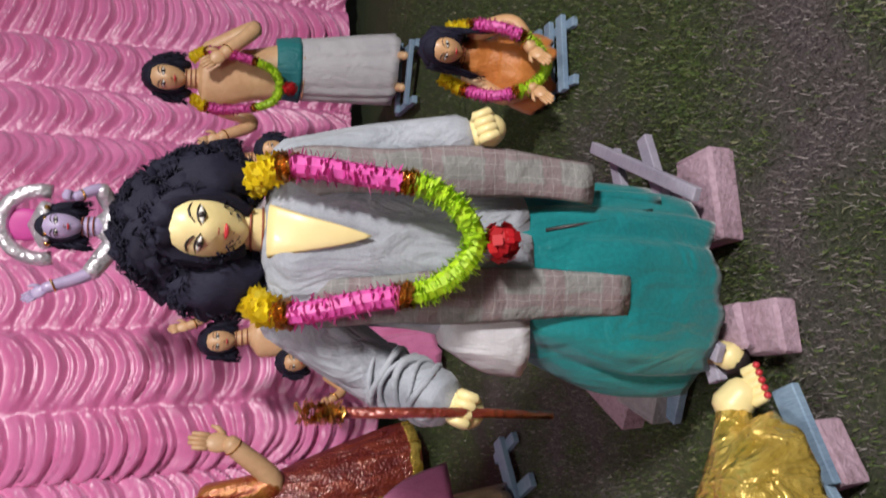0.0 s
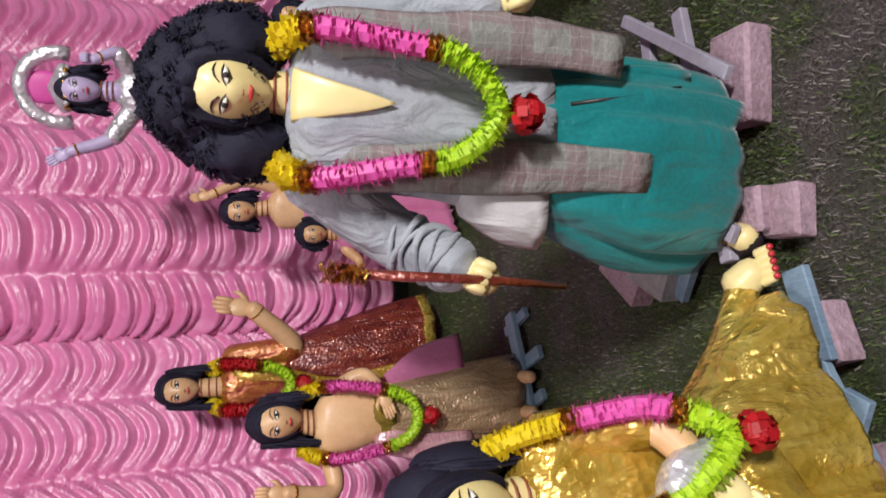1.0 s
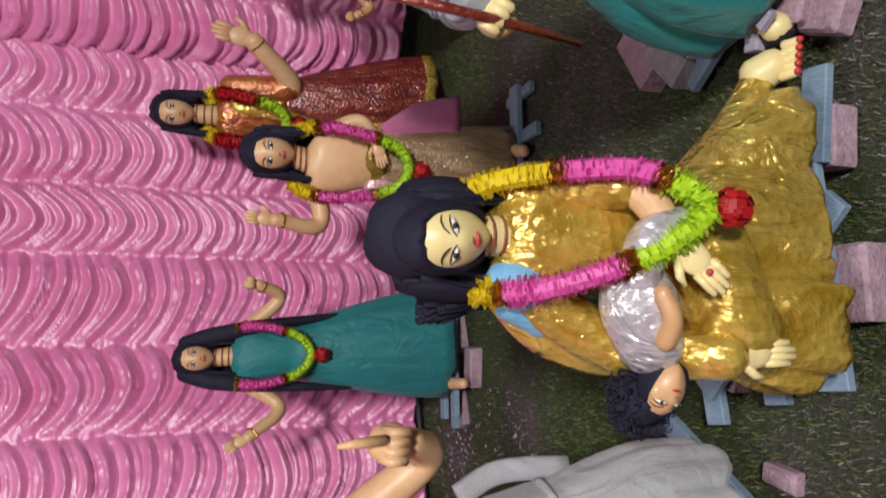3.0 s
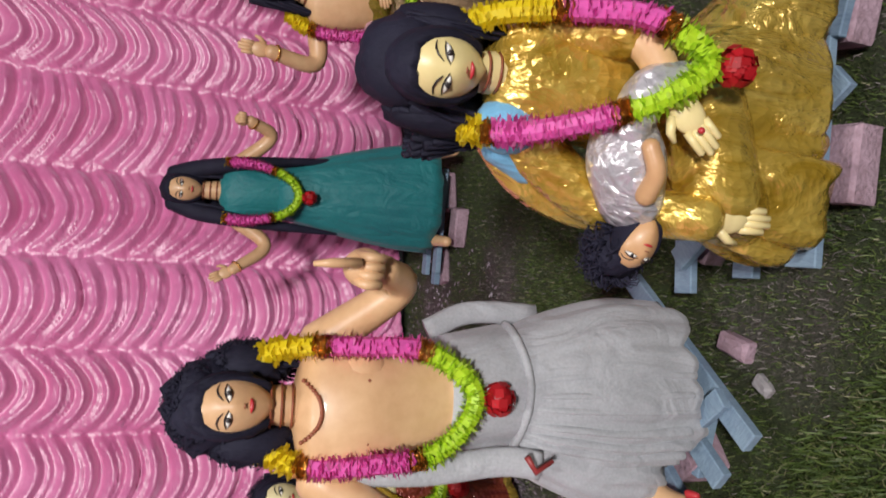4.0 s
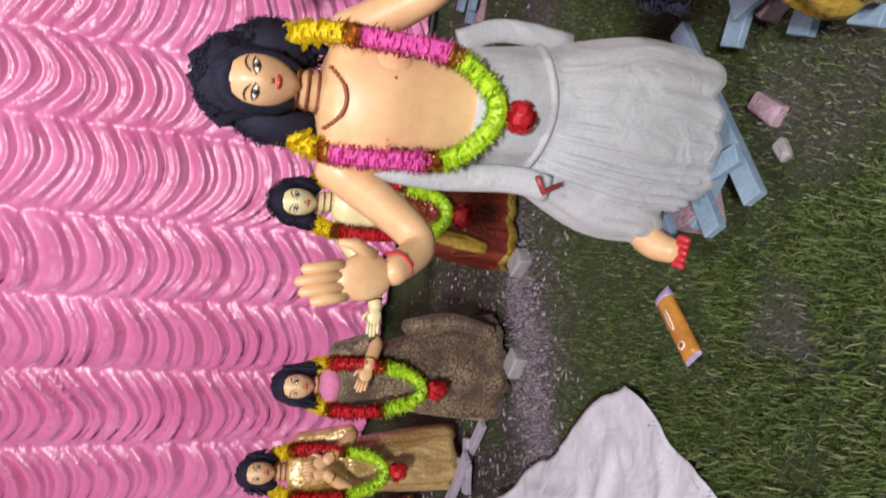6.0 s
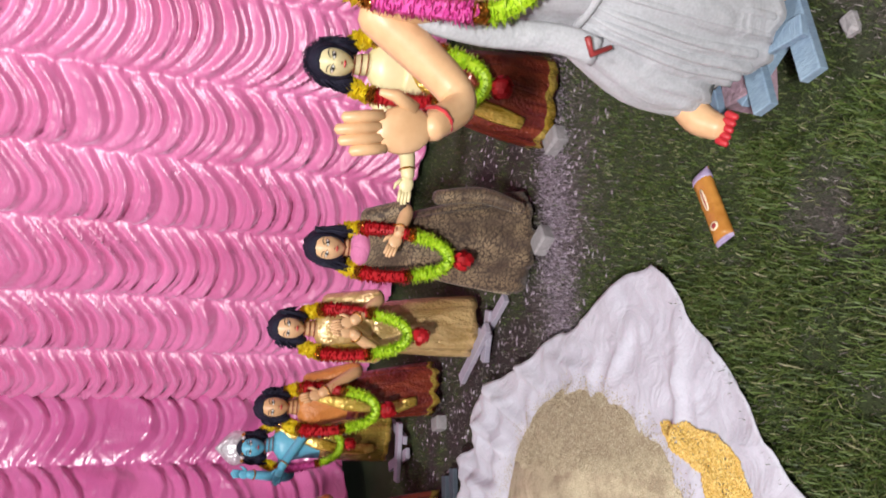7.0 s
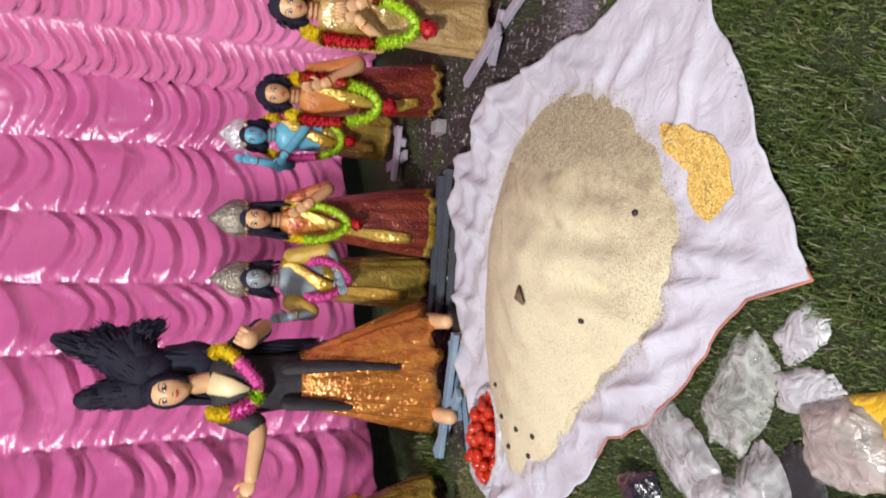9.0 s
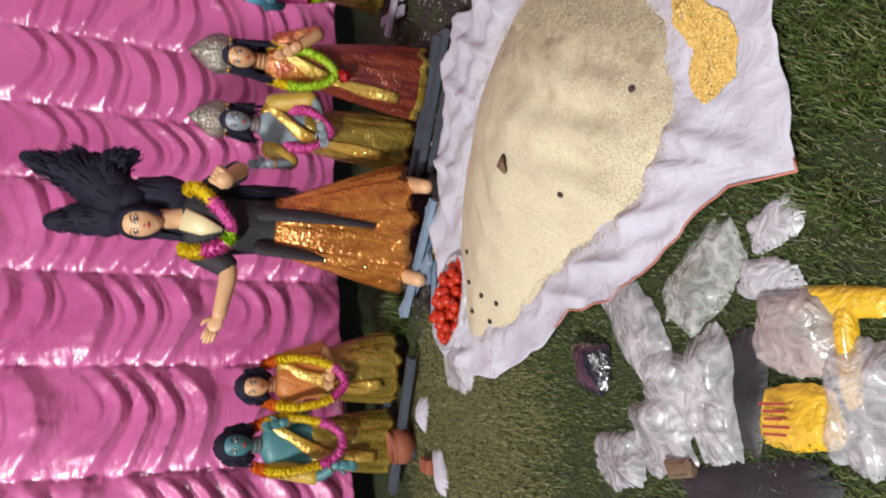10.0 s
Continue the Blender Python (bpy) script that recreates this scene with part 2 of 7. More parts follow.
M_TANNET = foil("beige_sequin_net", (0.34, 0.22, 0.12), (0.58, 0.40, 0.24), 75, 0.4, 0.4, 0.7)
M_BLUE_CLOTH = surface("sky_blue_cotton", (0.12, 0.34, 0.55), (0.18, 0.44, 0.66), 0.75, fine=140, bump=0.2, sheen=0.2, crease=0.32)
M_BLACK_CLOTH = surface("black_cloth", (0.012, 0.012, 0.016), (0.03, 0.028, 0.035), 0.7, fine=90, bump=0.3, crease=0.32)
M_PRINT = printed("brown_printed_cotton", (0.085, 0.055, 0.035), (0.24, 0.17, 0.10), (0.05, 0.03, 0.02), 52, 0.11)
M_PRINT_PALE = printed("beige_printed_cotton", (0.42, 0.34, 0.22), (0.52, 0.44, 0.30), (0.10, 0.06, 0.04), 48, 0.12)
M_RED = surface("red_velvet", (0.34, 0.008, 0.012), (0.50, 0.02, 0.03), 0.7, bump=0.2, sheen=0.3)
M_TINSEL = foil("gold_tinsel", (0.55, 0.25, 0.03), (0.80, 0.42, 0.08), 90, 0.2, 0.9, 0.9)
M_F_PINK = per_island("pink_paper_petals", [(0.0, (0.62, 0.06, 0.34)), (0.6, (0.80, 0.13, 0.48)), (1.0, (0.88, 0.30, 0.60))], 0.45, 0.22)
M_F_YELLOW = per_island("yellow_paper_petals", [(0.0, (0.60, 0.42, 0.01)), (0.6, (0.80, 0.62, 0.015)), (1.0, (0.85, 0.72, 0.08))], 0.45, 0.22)
M_F_GREEN = per_island("lime_paper_petals", [(0.0, (0.34, 0.55, 0.02)), (0.6, (0.52, 0.76, 0.03)), (1.0, (0.66, 0.85, 0.14))], 0.45, 0.22)
M_F_RED = per_island("red_paper_petals", [(0.0, (0.36, 0.008, 0.012)), (1.0, (0.62, 0.02, 0.03))], 0.45, 0.22)
M_F_ORANGE = per_island("orange_paper_petals", [(0.0, (0.62, 0.10, 0.01)), (1.0, (0.80, 0.22, 0.02))], 0.45, 0.22)
M_WOOD_BLUE = surface("blue_washed_timber", (0.13, 0.20, 0.30), (0.27, 0.38, 0.48), 0.75, big=5, fine=45, bump=0.4, stretch=(6, 1, 1))
M_WOOD_DARK = surface("dark_blue_timber", (0.03, 0.04, 0.055), (0.075, 0.095, 0.125), 0.75, big=5, fine=45, bump=0.4, stretch=(6, 1, 1))
M_WOOD_LILAC = surface("lilac_grey_timber", (0.26, 0.24, 0.32), (0.42, 0.39, 0.46), 0.75, big=5, fine=45, bump=0.4, stretch=(6, 1, 1))
M_BRICK = surface("dusty_pink_brick", (0.26, 0.17, 0.20), (0.46, 0.32, 0.39), 0.9, big=9, fine=70, bump=0.7)
M_STONE = surface("grey_stone", (0.22, 0.21, 0.22), (0.36, 0.34, 0.35), 0.9, big=9, fine=50, bump=0.6)
M_DARK = surface("dark_bare_earth", (0.035, 0.024, 0.024), (0.075, 0.052, 0.052), 0.95, big=6, fine=50, bump=0.6)
M_SHEET = surface("white_cotton_sheet", (0.45, 0.45, 0.52), (0.56, 0.56, 0.63), 0.8, big=3, fine=130, bump=0.15, grain=0.004, sheen=0.15, crease=0.22)
M_HEMLINE = surface("rust_red_stitching", (0.36, 0.12, 0.08), (0.5, 0.2, 0.14), 0.8)
M_TERRA = surface("terracotta", (0.24, 0.07, 0.035), (0.36, 0.12, 0.06), 0.75, fine=40, bump=0.3)
M_DRYLEAF = surface("dry_brown_leaf", (0.10, 0.06, 0.035), (0.19, 0.125, 0.075), 0.8, fine=60, bump=0.4)
M_TOMATO = surface("ripe_tomato_skin", (0.40, 0.012, 0.006), (0.58, 0.05, 0.01), 0.2, big=14, bump=0.02)
M_POTATO = surface("potato_skin", (0.42, 0.32, 0.16), (0.60, 0.50, 0.28), 0.75, big=20, fine=90, bump=0.3)
M_CLEAR = film_plastic("clear_plastic_film", (0.84, 0.88, 0.85), 0.76, 0.08)
M_CLOUDY = film_plastic("cloudy_plastic_film", (0.76, 0.77, 0.81), 0.64, 0.12)
M_MILKY = film_plastic("milky_plastic_film", (0.60, 0.61, 0.65), 0.3, 0.3)
M_GREYBAG = film_plastic("grey_brown_plastic_film", (0.42, 0.38, 0.35), 0.3, 0.25)
M_BLACKBAG = film_plastic("black_plastic_film", (0.012, 0.013, 0.02), 0.0, 0.18)
M_YELLOWBAG = film_plastic("yellow_woven_plastic", (0.74, 0.46, 0.02), 0.0, 0.35)
M_PACK = surface("orange_foil_wrapper", (0.40, 0.16, 0.03), (0.52, 0.24, 0.05), 0.25, big=12, fine=30, bump=0.35, grain=0.02, coat=0.4)
M_PACK_END = surface("lilac_foil_wrapper", (0.30, 0.24, 0.42), (0.42, 0.36, 0.52), 0.25, bump=0.35, grain=0.02, coat=0.4)
M_CREAM = surface("cream_print", (0.72, 0.62, 0.40), (0.8, 0.7, 0.5), 0.4, bump=0.0)
M_MAROON_INK = surface("maroon_print", (0.26, 0.03, 0.03), (0.34, 0.05, 0.05), 0.4, bump=0.0)
M_BLUE_TARP = surface("blue_tarpaulin", (0.01, 0.05, 0.30), (0.02, 0.09, 0.42), 0.4, bump=0.3)
M_POLE = surface("black_painted_pipe", (0.012, 0.012, 0.014), (0.03, 0.03, 0.034), 0.5)

M_CROWN = foil("tarnished_filigree", (0.10, 0.095, 0.08), (0.30, 0.27, 0.21), 75, 0.4, 0.5, 1.0)

# ---- mesh helpers ----
class Shape:
    """Collects vertices and faces of one mesh, with a material per face."""

    def __init__(self):
        self.v, self.f, self.m, self.mats = [], [], [], []

    def slot(self, material):
        if material not in self.mats:
            self.mats.append(material)
        return self.mats.index(material)

    def grid(self, rows, material, closed=True, cap=True):
        k, n, base = self.slot(material), len(rows[0]), len(self.v)
        for row in rows:
            self.v.extend(tuple(p) for p in row)
        for i in range(len(rows) - 1):
            for j in range(n if closed else n - 1):
                a, b = base + i * n + j, base + i * n + (j + 1) % n
                self.f.append((a, b, b + n, a + n))
                self.m.append(k)
        if closed and cap:
            for start in (base, base + (len(rows) - 1) * n):
                ring = range(start, start + n)
                self.f.append(tuple(ring) if start != base else tuple(reversed(ring)))
                self.m.append(k)

    def tube(self, pts, radii, material, n=12, squash=1.0, side=None):
        pts = [Vector(p) for p in pts]
        rows, ref = [], Vector(side) if side else None
        for i, p in enumerate(pts):
            d = (pts[min(i + 1, len(pts) - 1)] - pts[max(i - 1, 0)]).normalized()
            if ref is None:
                ref = d.orthogonal()
            a = (ref - d * ref.dot(d)).normalized()
            ref = a
            b = d.cross(a)
            rows.append([p + radii[i] * (math.cos(q) * a + squash * math.sin(q) * b) for q in (2 * math.pi * j / n for j in range(n))])
        self.grid(rows, material)

    def limb(self, pts, radii, material, n=12, steps=5, squash=1.0):
        """A tube smoothed through a few joints, with rounded ends."""
        P, Rr = spline(pts, steps), spline([(r, 0, 0) for r in radii], steps)
        r = [max(0.001, q[0]) for q in Rr]
        d0, d1 = (P[0] - P[1]).normalized(), (P[-1] - P[-2]).normalized()
        P = [P[0] + d0 * r[0] * 0.7, P[0] + d0 * r[0] * 0.4] + P + [P[-1] + d1 * r[-1] * 0.4, P[-1] + d1 * r[-1] * 0.7]
        r = [r[0] * 0.3, r[0] * 0.8] + r + [r[-1] * 0.8, r[-1] * 0.3]
        self.tube(P, r, material, n, squash)

    def ball(self, c, r, material, n=18, rings=11, rough=0.0, freq=6.0, m=None, seed=0.0):
        c, rows = Vector(c), []
        r = (r, r, r) if isinstance(r, (int, float)) else r
        for i in range(rings + 1):
            th = math.pi * (0.02 + 0.96 * i / rings)
            row = []
            for j in range(n):
                q = 2 * math.pi * j / n
                d = Vector((math.sin(th) * math.cos(q), math.sin(th) * math.sin(q), math.cos(th)))
                k = 1 + rough * noise.noise(d * freq + Vector((seed, c.x * 3, c.z * 3))) if rough else 1
                p = Vector((d.x * r[0] * k, d.y * r[1] * k, d.z * r[2] * k))
                row.append(c + (m @ p if m else p))
            rows.append(row)
        self.grid(rows, material)

    def skirt(self, rings, material, n=64, folds=9, amp=0.05, seed=0, jag=0.0, cap=True, hem=None):
        """rings: (z, u, v, half width, half depth) from the top down; folds deepen towards the hem."""
        rings = spline5(rings, 4)
        rows, z0, z1 = [], rings[0][0], rings[-1][0]
        for z, u, v, rx, ry in rings:
            k, row = (z0 - z) / max(1e-6, z0 - z1), []
            for j in range(n):
                q = 2 * math.pi * j / n
                lane = noise.noise(Vector((math.cos(q) * 1.4, math.sin(q) * 1.4, seed)))
                w = 2 * abs(math.sin(0.5 * (folds * q + seed + 4.0 * lane + 0.5 * k * lane))) ** 0.7 - 1
                w *= 0.75 + 0.9 * noise.noise(Vector((math.cos(q) * 2.1, math.sin(q) * 2.1, seed + 7.5 + 0.4 * k)))
                w += 0.6 * noise.noise(Vector((math.cos(q) * 4, math.sin(q) * 4, seed + k * 1.5)))
                s = 1 + amp * (0.12 + 0.98 * k ** 0.7) * w
                row.append((u + rx * s * math.cos(q), v + ry * s * math.sin(q), z + jag * k ** 4 * noise.noise(Vector((math.cos(q) * 3, math.sin(q) * 3, seed + 5)))))
            rows.append(row)
        first = len(self.f)
        self.grid(rows, material, cap=cap)
        if hem:
            edge, slot = first + (len(rows) - 2) * n, self.slot(hem)
            for i in range(edge, edge + n):
                self.m[i] = slot

    def box(self, m, size, material, bevel=0.0):
        k, base = self.slot(material), len(self.v)
        x, y, z = (q / 2 for q in size)
        b = min(bevel, x * 0.9, y * 0.9, z * 0.9)
        rows = []
        for zz, ins in ((-z, b), (-z + b, 0), (z - b, 0), (z, b)) if b else ((-z, 0), (z, 0)):
            X, Y = x - ins, y - ins
            c = b * 0.6
            row = [(X - c, -Y), (X, -Y + c), (X, Y - c), (X - c, Y), (-X + c, Y), (-X, Y - c), (-X, -Y + c), (-X + c, -Y)] if b else [(X, -Y), (X, Y), (-X, Y), (-X, -Y)]
            rows.append([m @ Vector((p[0], p[1], zz)) for p in row])
        self.grid(rows, material)

    def mesh(self, name, smooth=True):
        me = bpy.data.meshes.new(name)
        me.from_pydata(self.v, [], self.f)
        for q in self.mats:
            me.materials.append(q)
        me.polygons.foreach_set("material_index", self.m)
        me.polygons.foreach_set("use_smooth", [smooth] * len(self.f))
        me.update()
        return me


def spline(pts, steps):
    """Catmull-Rom through points."""
    P = [Vector(p) for p in pts]
    if len(P) < 3 and steps < 2:
        return P
    P = [2 * P[0] - P[1]] + P + [2 * P[-1] - P[-2]]
    out = []
    for i in range(1, len(P) - 2):
        a, b, c, d = P[i - 1:i + 3]
        for s in range(steps):
            t = s / steps
            out.append(0.5 * (2 * b + (c - a) * t + (2 * a - 5 * b + 4 * c - d) * t * t + (3 * b - a - 3 * c + d) * t ** 3))
    return out + [P[-2]]


def spline5(rows, steps):
    a = spline([r[:3] for r in rows], steps)
    b = spline([(r[3], r[4], 0) for r in rows], steps)
    return [(p.x, p.y, p.z, q.x, q.y) for p, q in zip(a, b)]


def part(name, shape, parent=None, label="", m=None, smooth=True):
    ob = new(name, shape if isinstance(shape, bpy.types.Mesh) else shape.mesh(name, smooth))
    if parent:
        ob.parent = parent
    if m:
        ob.matrix_local = m
    return tagged(ob, label)


def thing(name, label, category, m=None, group="", kind=""):
    ob = new(name)
    ob.empty_display_size = 0.1
    if m:
        ob.matrix_local = m
    return tagged(ob, label, category, group, kind)


# ---- ground ----
BARE = [(0.25, 1.30, 0.28), (-0.28, 1.12, 0.26), (-1.12, 0.78, 0.20), (-2.75, 0.75, 0.30), (-2.45, 1.35, 0.22), (-3.4, -0.05, 0.42), (-4.2, -0.3, 0.7), (-4.1, -1.2, 0.6), (-3.7, -1.8, 0.35),
        (-3.0, 2.5, 0.45), (-0.66, 2.25, 0.40), (-2.3, 2.0, 0.25), (0.1, 2.2, 0.4), (-1.42, 0.22, 0.13), (0.7, 1.2, 0.35), (-2.72, 0.45, 0.24), (-3.3, 1.15, 0.5), (-2.95, 0.1, 0.25), (-0.9, 3.1, 0.5)]
# round spots where the bare ground is coloured darker, near figures and the curtain
DARKER_SPOTS = [(-3.3, 1.15, 0.5), (-3.47, 0.25, 0.28), (-3.75, -0.25, 0.42), (-4.3, 0.05, 0.5), (-4.9, -0.45, 0.5), (-4.15, -0.9, 0.5), (-4.1, -1.3, 0.4), (-2.6, 2.25, 0.3), (-2.8, 2.9, 0.3), (-3.2, 0.6, 0.3), (-3.3, 0.0, 0.25), (-0.95, 3.3, 0.35)]


def lift(x, y):
    return 0.018 * smooth_noise(x * 0.9, y * 0.9, 3.0) + 0.008 * smooth_noise(x * 4.1, y * 4.1, 7.0)


def bareness(x, y):
    b = sum(math.exp(-((x - u) ** 2 + (y - v) ** 2) / (r * r)) for u, v, r in BARE)
    return min(1.0, b * (0.75 + 0.9 * smooth_noise(x * 5, y * 5, 1.0))) if b > 0.02 else 0.0


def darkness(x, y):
    return min(1.0, sum(math.exp(-((x - u) ** 2 + (y - v) ** 2) / (r * r)) for u, v, r in DARKER_SPOTS) * (1.35 + 0.7 * smooth_noise(x * 4, y * 4, 6.0)))


def ground_material():
    m, N, L, P = nodes_of("lawn_soil")
    at = N.new("ShaderNodeAttribute")
    at.attribute_name = "bare"
    a, b = noise_node(N, L, 7.0, 6), noise_node(N, L, 90.0, 6, rough=0.75)
    g = ramp(N, [(0.3, (0.018, 0.028, 0.007)), (0.55, (0.042, 0.062, 0.016)), (0.75, (0.085, 0.10, 0.032))])
    s = ramp(N, [(0.3, (0.045, 0.034, 0.036)), (0.55, (0.105, 0.085, 0.088)), (0.74, (0.28, 0.23, 0.25))])
    L.new(b.outputs["Fac"], g.inputs["Fac"])
    L.new(b.outputs["Fac"], s.inputs["Fac"])
    mx = N.new("ShaderNodeMixRGB")
    add = N.new("ShaderNodeMath")
    add.operation = "MULTIPLY_ADD"
    add.inputs[1].default_value, add.inputs[2].default_value = 0.7, -0.35
    L.new(a.outputs["Fac"], add.inputs[0])
    tot = N.new("ShaderNodeMath")
    tot.use_clamp = True
    L.new(at.outputs["Fac"], tot.inputs[0])
    L.new(add.outputs[0], tot.inputs[1])
    L.new(tot.outputs[0], mx.inputs["Fac"])
    L.new(g.outputs["Color"], mx.inputs["Color1"])
    # darker ground colours, mixed in by the spots' falloff
    dark_tone = N.new("ShaderNodeAttribute")
    dark_tone.attribute_name = "dark_tone"
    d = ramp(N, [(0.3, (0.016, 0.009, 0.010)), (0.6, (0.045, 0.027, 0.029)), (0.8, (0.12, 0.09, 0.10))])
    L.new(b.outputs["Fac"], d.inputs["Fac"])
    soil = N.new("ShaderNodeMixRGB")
    L.new(dark_tone.outputs["Fac"], soil.inputs["Fac"])
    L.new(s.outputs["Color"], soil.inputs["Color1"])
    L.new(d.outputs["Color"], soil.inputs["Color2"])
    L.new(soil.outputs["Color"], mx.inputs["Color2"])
    L.new(mx.outputs["Color"], P.inputs["Base Color"])
    bp = N.new("ShaderNodeBump")
    bp.inputs["Strength"].default_value, bp.inputs["Distance"].default_value = 0.9, 0.02
    L.new(b.outputs["Fac"], bp.inputs["Height"])
    L.new(bp.outputs["Normal"], P.inputs["Normal"])
    P.inputs["Roughness"].default_value = 0.95
    return m


def ground():
    lines = [-400, -120, -40, -18] + [-9 + 0.075 * i for i in range(241)] + [18, 40, 120, 400]
    n = len(lines)
    v = [(x, y, lift(x, y)) for y in lines for x in lines]
    f = [(j * n + i, j * n + i + 1, (j + 1) * n + i + 1, (j + 1) * n + i) for j in range(n - 1) for i in range(n - 1)]
    me = bpy.data.meshes.new("ground")
    me.from_pydata(v, [], f)
    me.materials.append(ground_material())
    me.polygons.foreach_set("use_smooth", [True] * len(f))
    col = me.attributes.new("bare", "FLOAT", "POINT")
    col.data.foreach_set("value", [bareness(x, y) for x, y, z in v])
    dark_tone = me.attributes.new("dark_tone", "FLOAT", "POINT")
    dark_tone.data.foreach_set("value", [darkness(x, y) for x, y, z in v])
    tagged(new("ground", me), "lawn with worn patches of dry soil", "ground", kind="structure")


ground()

# ---- curtain walls: satin gathered into columns of hanging swags ----
def curtain(name, label, plan, material, seed, hem, top=3.9, width=0.56, pitches=(0.12, 0.165), deep=1.0, minor=0.62):
    P = spline([(x, y, 0) for x, y in plan], 24)
    run = [0.0]
    for a, b in zip(P, P[1:]):
        run.append(run[-1] + (b - a).length)
    total, du, dz = run[-1], 0.02, 0.0135
    cols = max(1, round(total / width))
    rnd = random.Random(seed)
    edges = [0.0]
    for i in range(cols):
        edges.append(edges[-1] + rnd.uniform(0.82, 1.18))
    edges = [e * total / edges[-1] for e in edges]
    style = [(rnd.uniform(0, 1), rnd.uniform(0.13, 0.2), rnd.uniform(*pitches), rnd.uniform(-0.12, 0.12)) for _ in range(cols)]
    nu, nz = int(total / du), int((top - hem) / dz)
    S, rows, seg, col = Shape(), [], 0, 0
    for i in range(nu + 1):
        u = total * i / nu
        while seg < len(run) - 2 and run[seg + 1] < u:
            seg += 1
        while col < cols - 1 and edges[col + 1] < u:
            col += 1
        k = (u - run[seg]) / max(1e-6, run[seg + 1] - run[seg])
        p = P[seg].lerp(P[seg + 1], k)
        d = (P[seg + 1] - P[seg]).normalized()
        out = Vector((d.y, -d.x, 0))
        c = (u - edges[col]) / (edges[col + 1] - edges[col])
        ph0, sag, pitch, skew = style[col]
        c = min(1.0, max(0.0, c))
        s = 4 * c * (1 - c)
        row = []
        for j in range(nz + 1):
            z = hem + (top - hem) * j / nz
            zz = z + sag * s + skew * (c - 0.5)
            warp = 1.0 * noise.noise(Vector((u * 0.9, zz * 1.9, seed))) + 0.3 * noise.noise(Vector((u * 3.2, zz * 2.6, seed + 4)))
            cut = 0.30 + 0.14 * noise.noise(Vector((col * 3.7, math.floor(zz / pitch + ph0 + warp) * 1.9, seed)))
            q = (zz / pitch + ph0 + warp) % 1.0
            fold = (q / cut) ** 1.5 if q < cut else ((1 - q) / (1 - cut)) ** 1.9
            q = (zz * 1.7 / pitch + ph0 * 3 + 1.4 * warp) % 1.0
            fold = max(fold, minor * ((q / 0.3) ** 1.3 if q < 0.3 else ((1 - q) / 0.7) ** 2.2))
            big = 0.55 + 0.6 * noise.noise(Vector((u * 2.2, zz * 2.5, seed + 9)))
            gather = min(c, 1 - c)
            w = min(1.0, gather / 0.16)
            depth = 0.078 * deep * fold * (0.25 + 0.75 * w) * (0.5 + big) + 0.05 * s ** 0.6
            crumple = (1 - w) * 0.022 * noise.noise(Vector((u * 18, z * 24, seed))) + (0.003 + 0.009 * fold) * noise.noise(Vector((u * 15, zz * 11 + 2.0 * warp, seed)))
            o = p + out * (depth + crumple) + d * (0.012 * (1 - w) * noise.noise(Vector((z * 14, u * 5, seed))))
            row.append((o.x, o.y, z + 0.012 * (1 - j / nz) ** 8 * math.sin(u * 9)))
        rows.append(row)
    S.grid(rows, material, closed=False)
    ob = new(name, S.mesh(name))
    mod = ob.modifiers.new("cloth", "SOLIDIFY")
    mod.thickness, mod.offset = 0.003, -1
    return tagged(ob, label, "curtain", kind="structure")


curtain("curtain_wall_right", "pink satin curtain gathered in swags, hung from above", [(-1.62, 4.92), (-1.05, 4.95), (0.0, 5.45), (1.25, 6.15), (3.4, 6.6), (5.6, 6.7)], M_CURTAIN, 3, 0.17)
curtain("curtain_wall_middle", "pink satin curtain gathered in swags, hung from above", [(-6.45, -0.08), (-5.5, 0.75), (-4.45, 1.75), (-3.62, 2.75), (-2.9, 3.85), (-1.58, 4.96)], M_CURTAIN, 11, 0.07)
curtain("curtain_wall_left", "satin curtain in loose swags, coloured deeper magenta for its grazing light", [(-1.8, -5.4), (-3.2, -3.85), (-4.55, -2.75), (-5.5, -1.78), (-6.2, -0.8), (-6.42, -0.05)], M_CURTAIN_B, 23, 0.22, width=0.68, pitches=(0.19, 0.27), deep=0.85, minor=0.35)

S = Shape()
S.tube([(-2.60, 4.12, 0.05), (-3.42, 2.98, 0.05), (-4.3, 1.82, 0.05)], [0.02] * 3, M_POLE, 10)
tagged(part("curtain_pipe", S), "thin black pipe lying along the curtain hem", "pipe")

# ---- figures of painted clay: each is one mesh ----
def F(p):
    """u to the side, f forward, z up, into the figure's own axes."""
    return Vector((p[0], -p[1], p[2]))


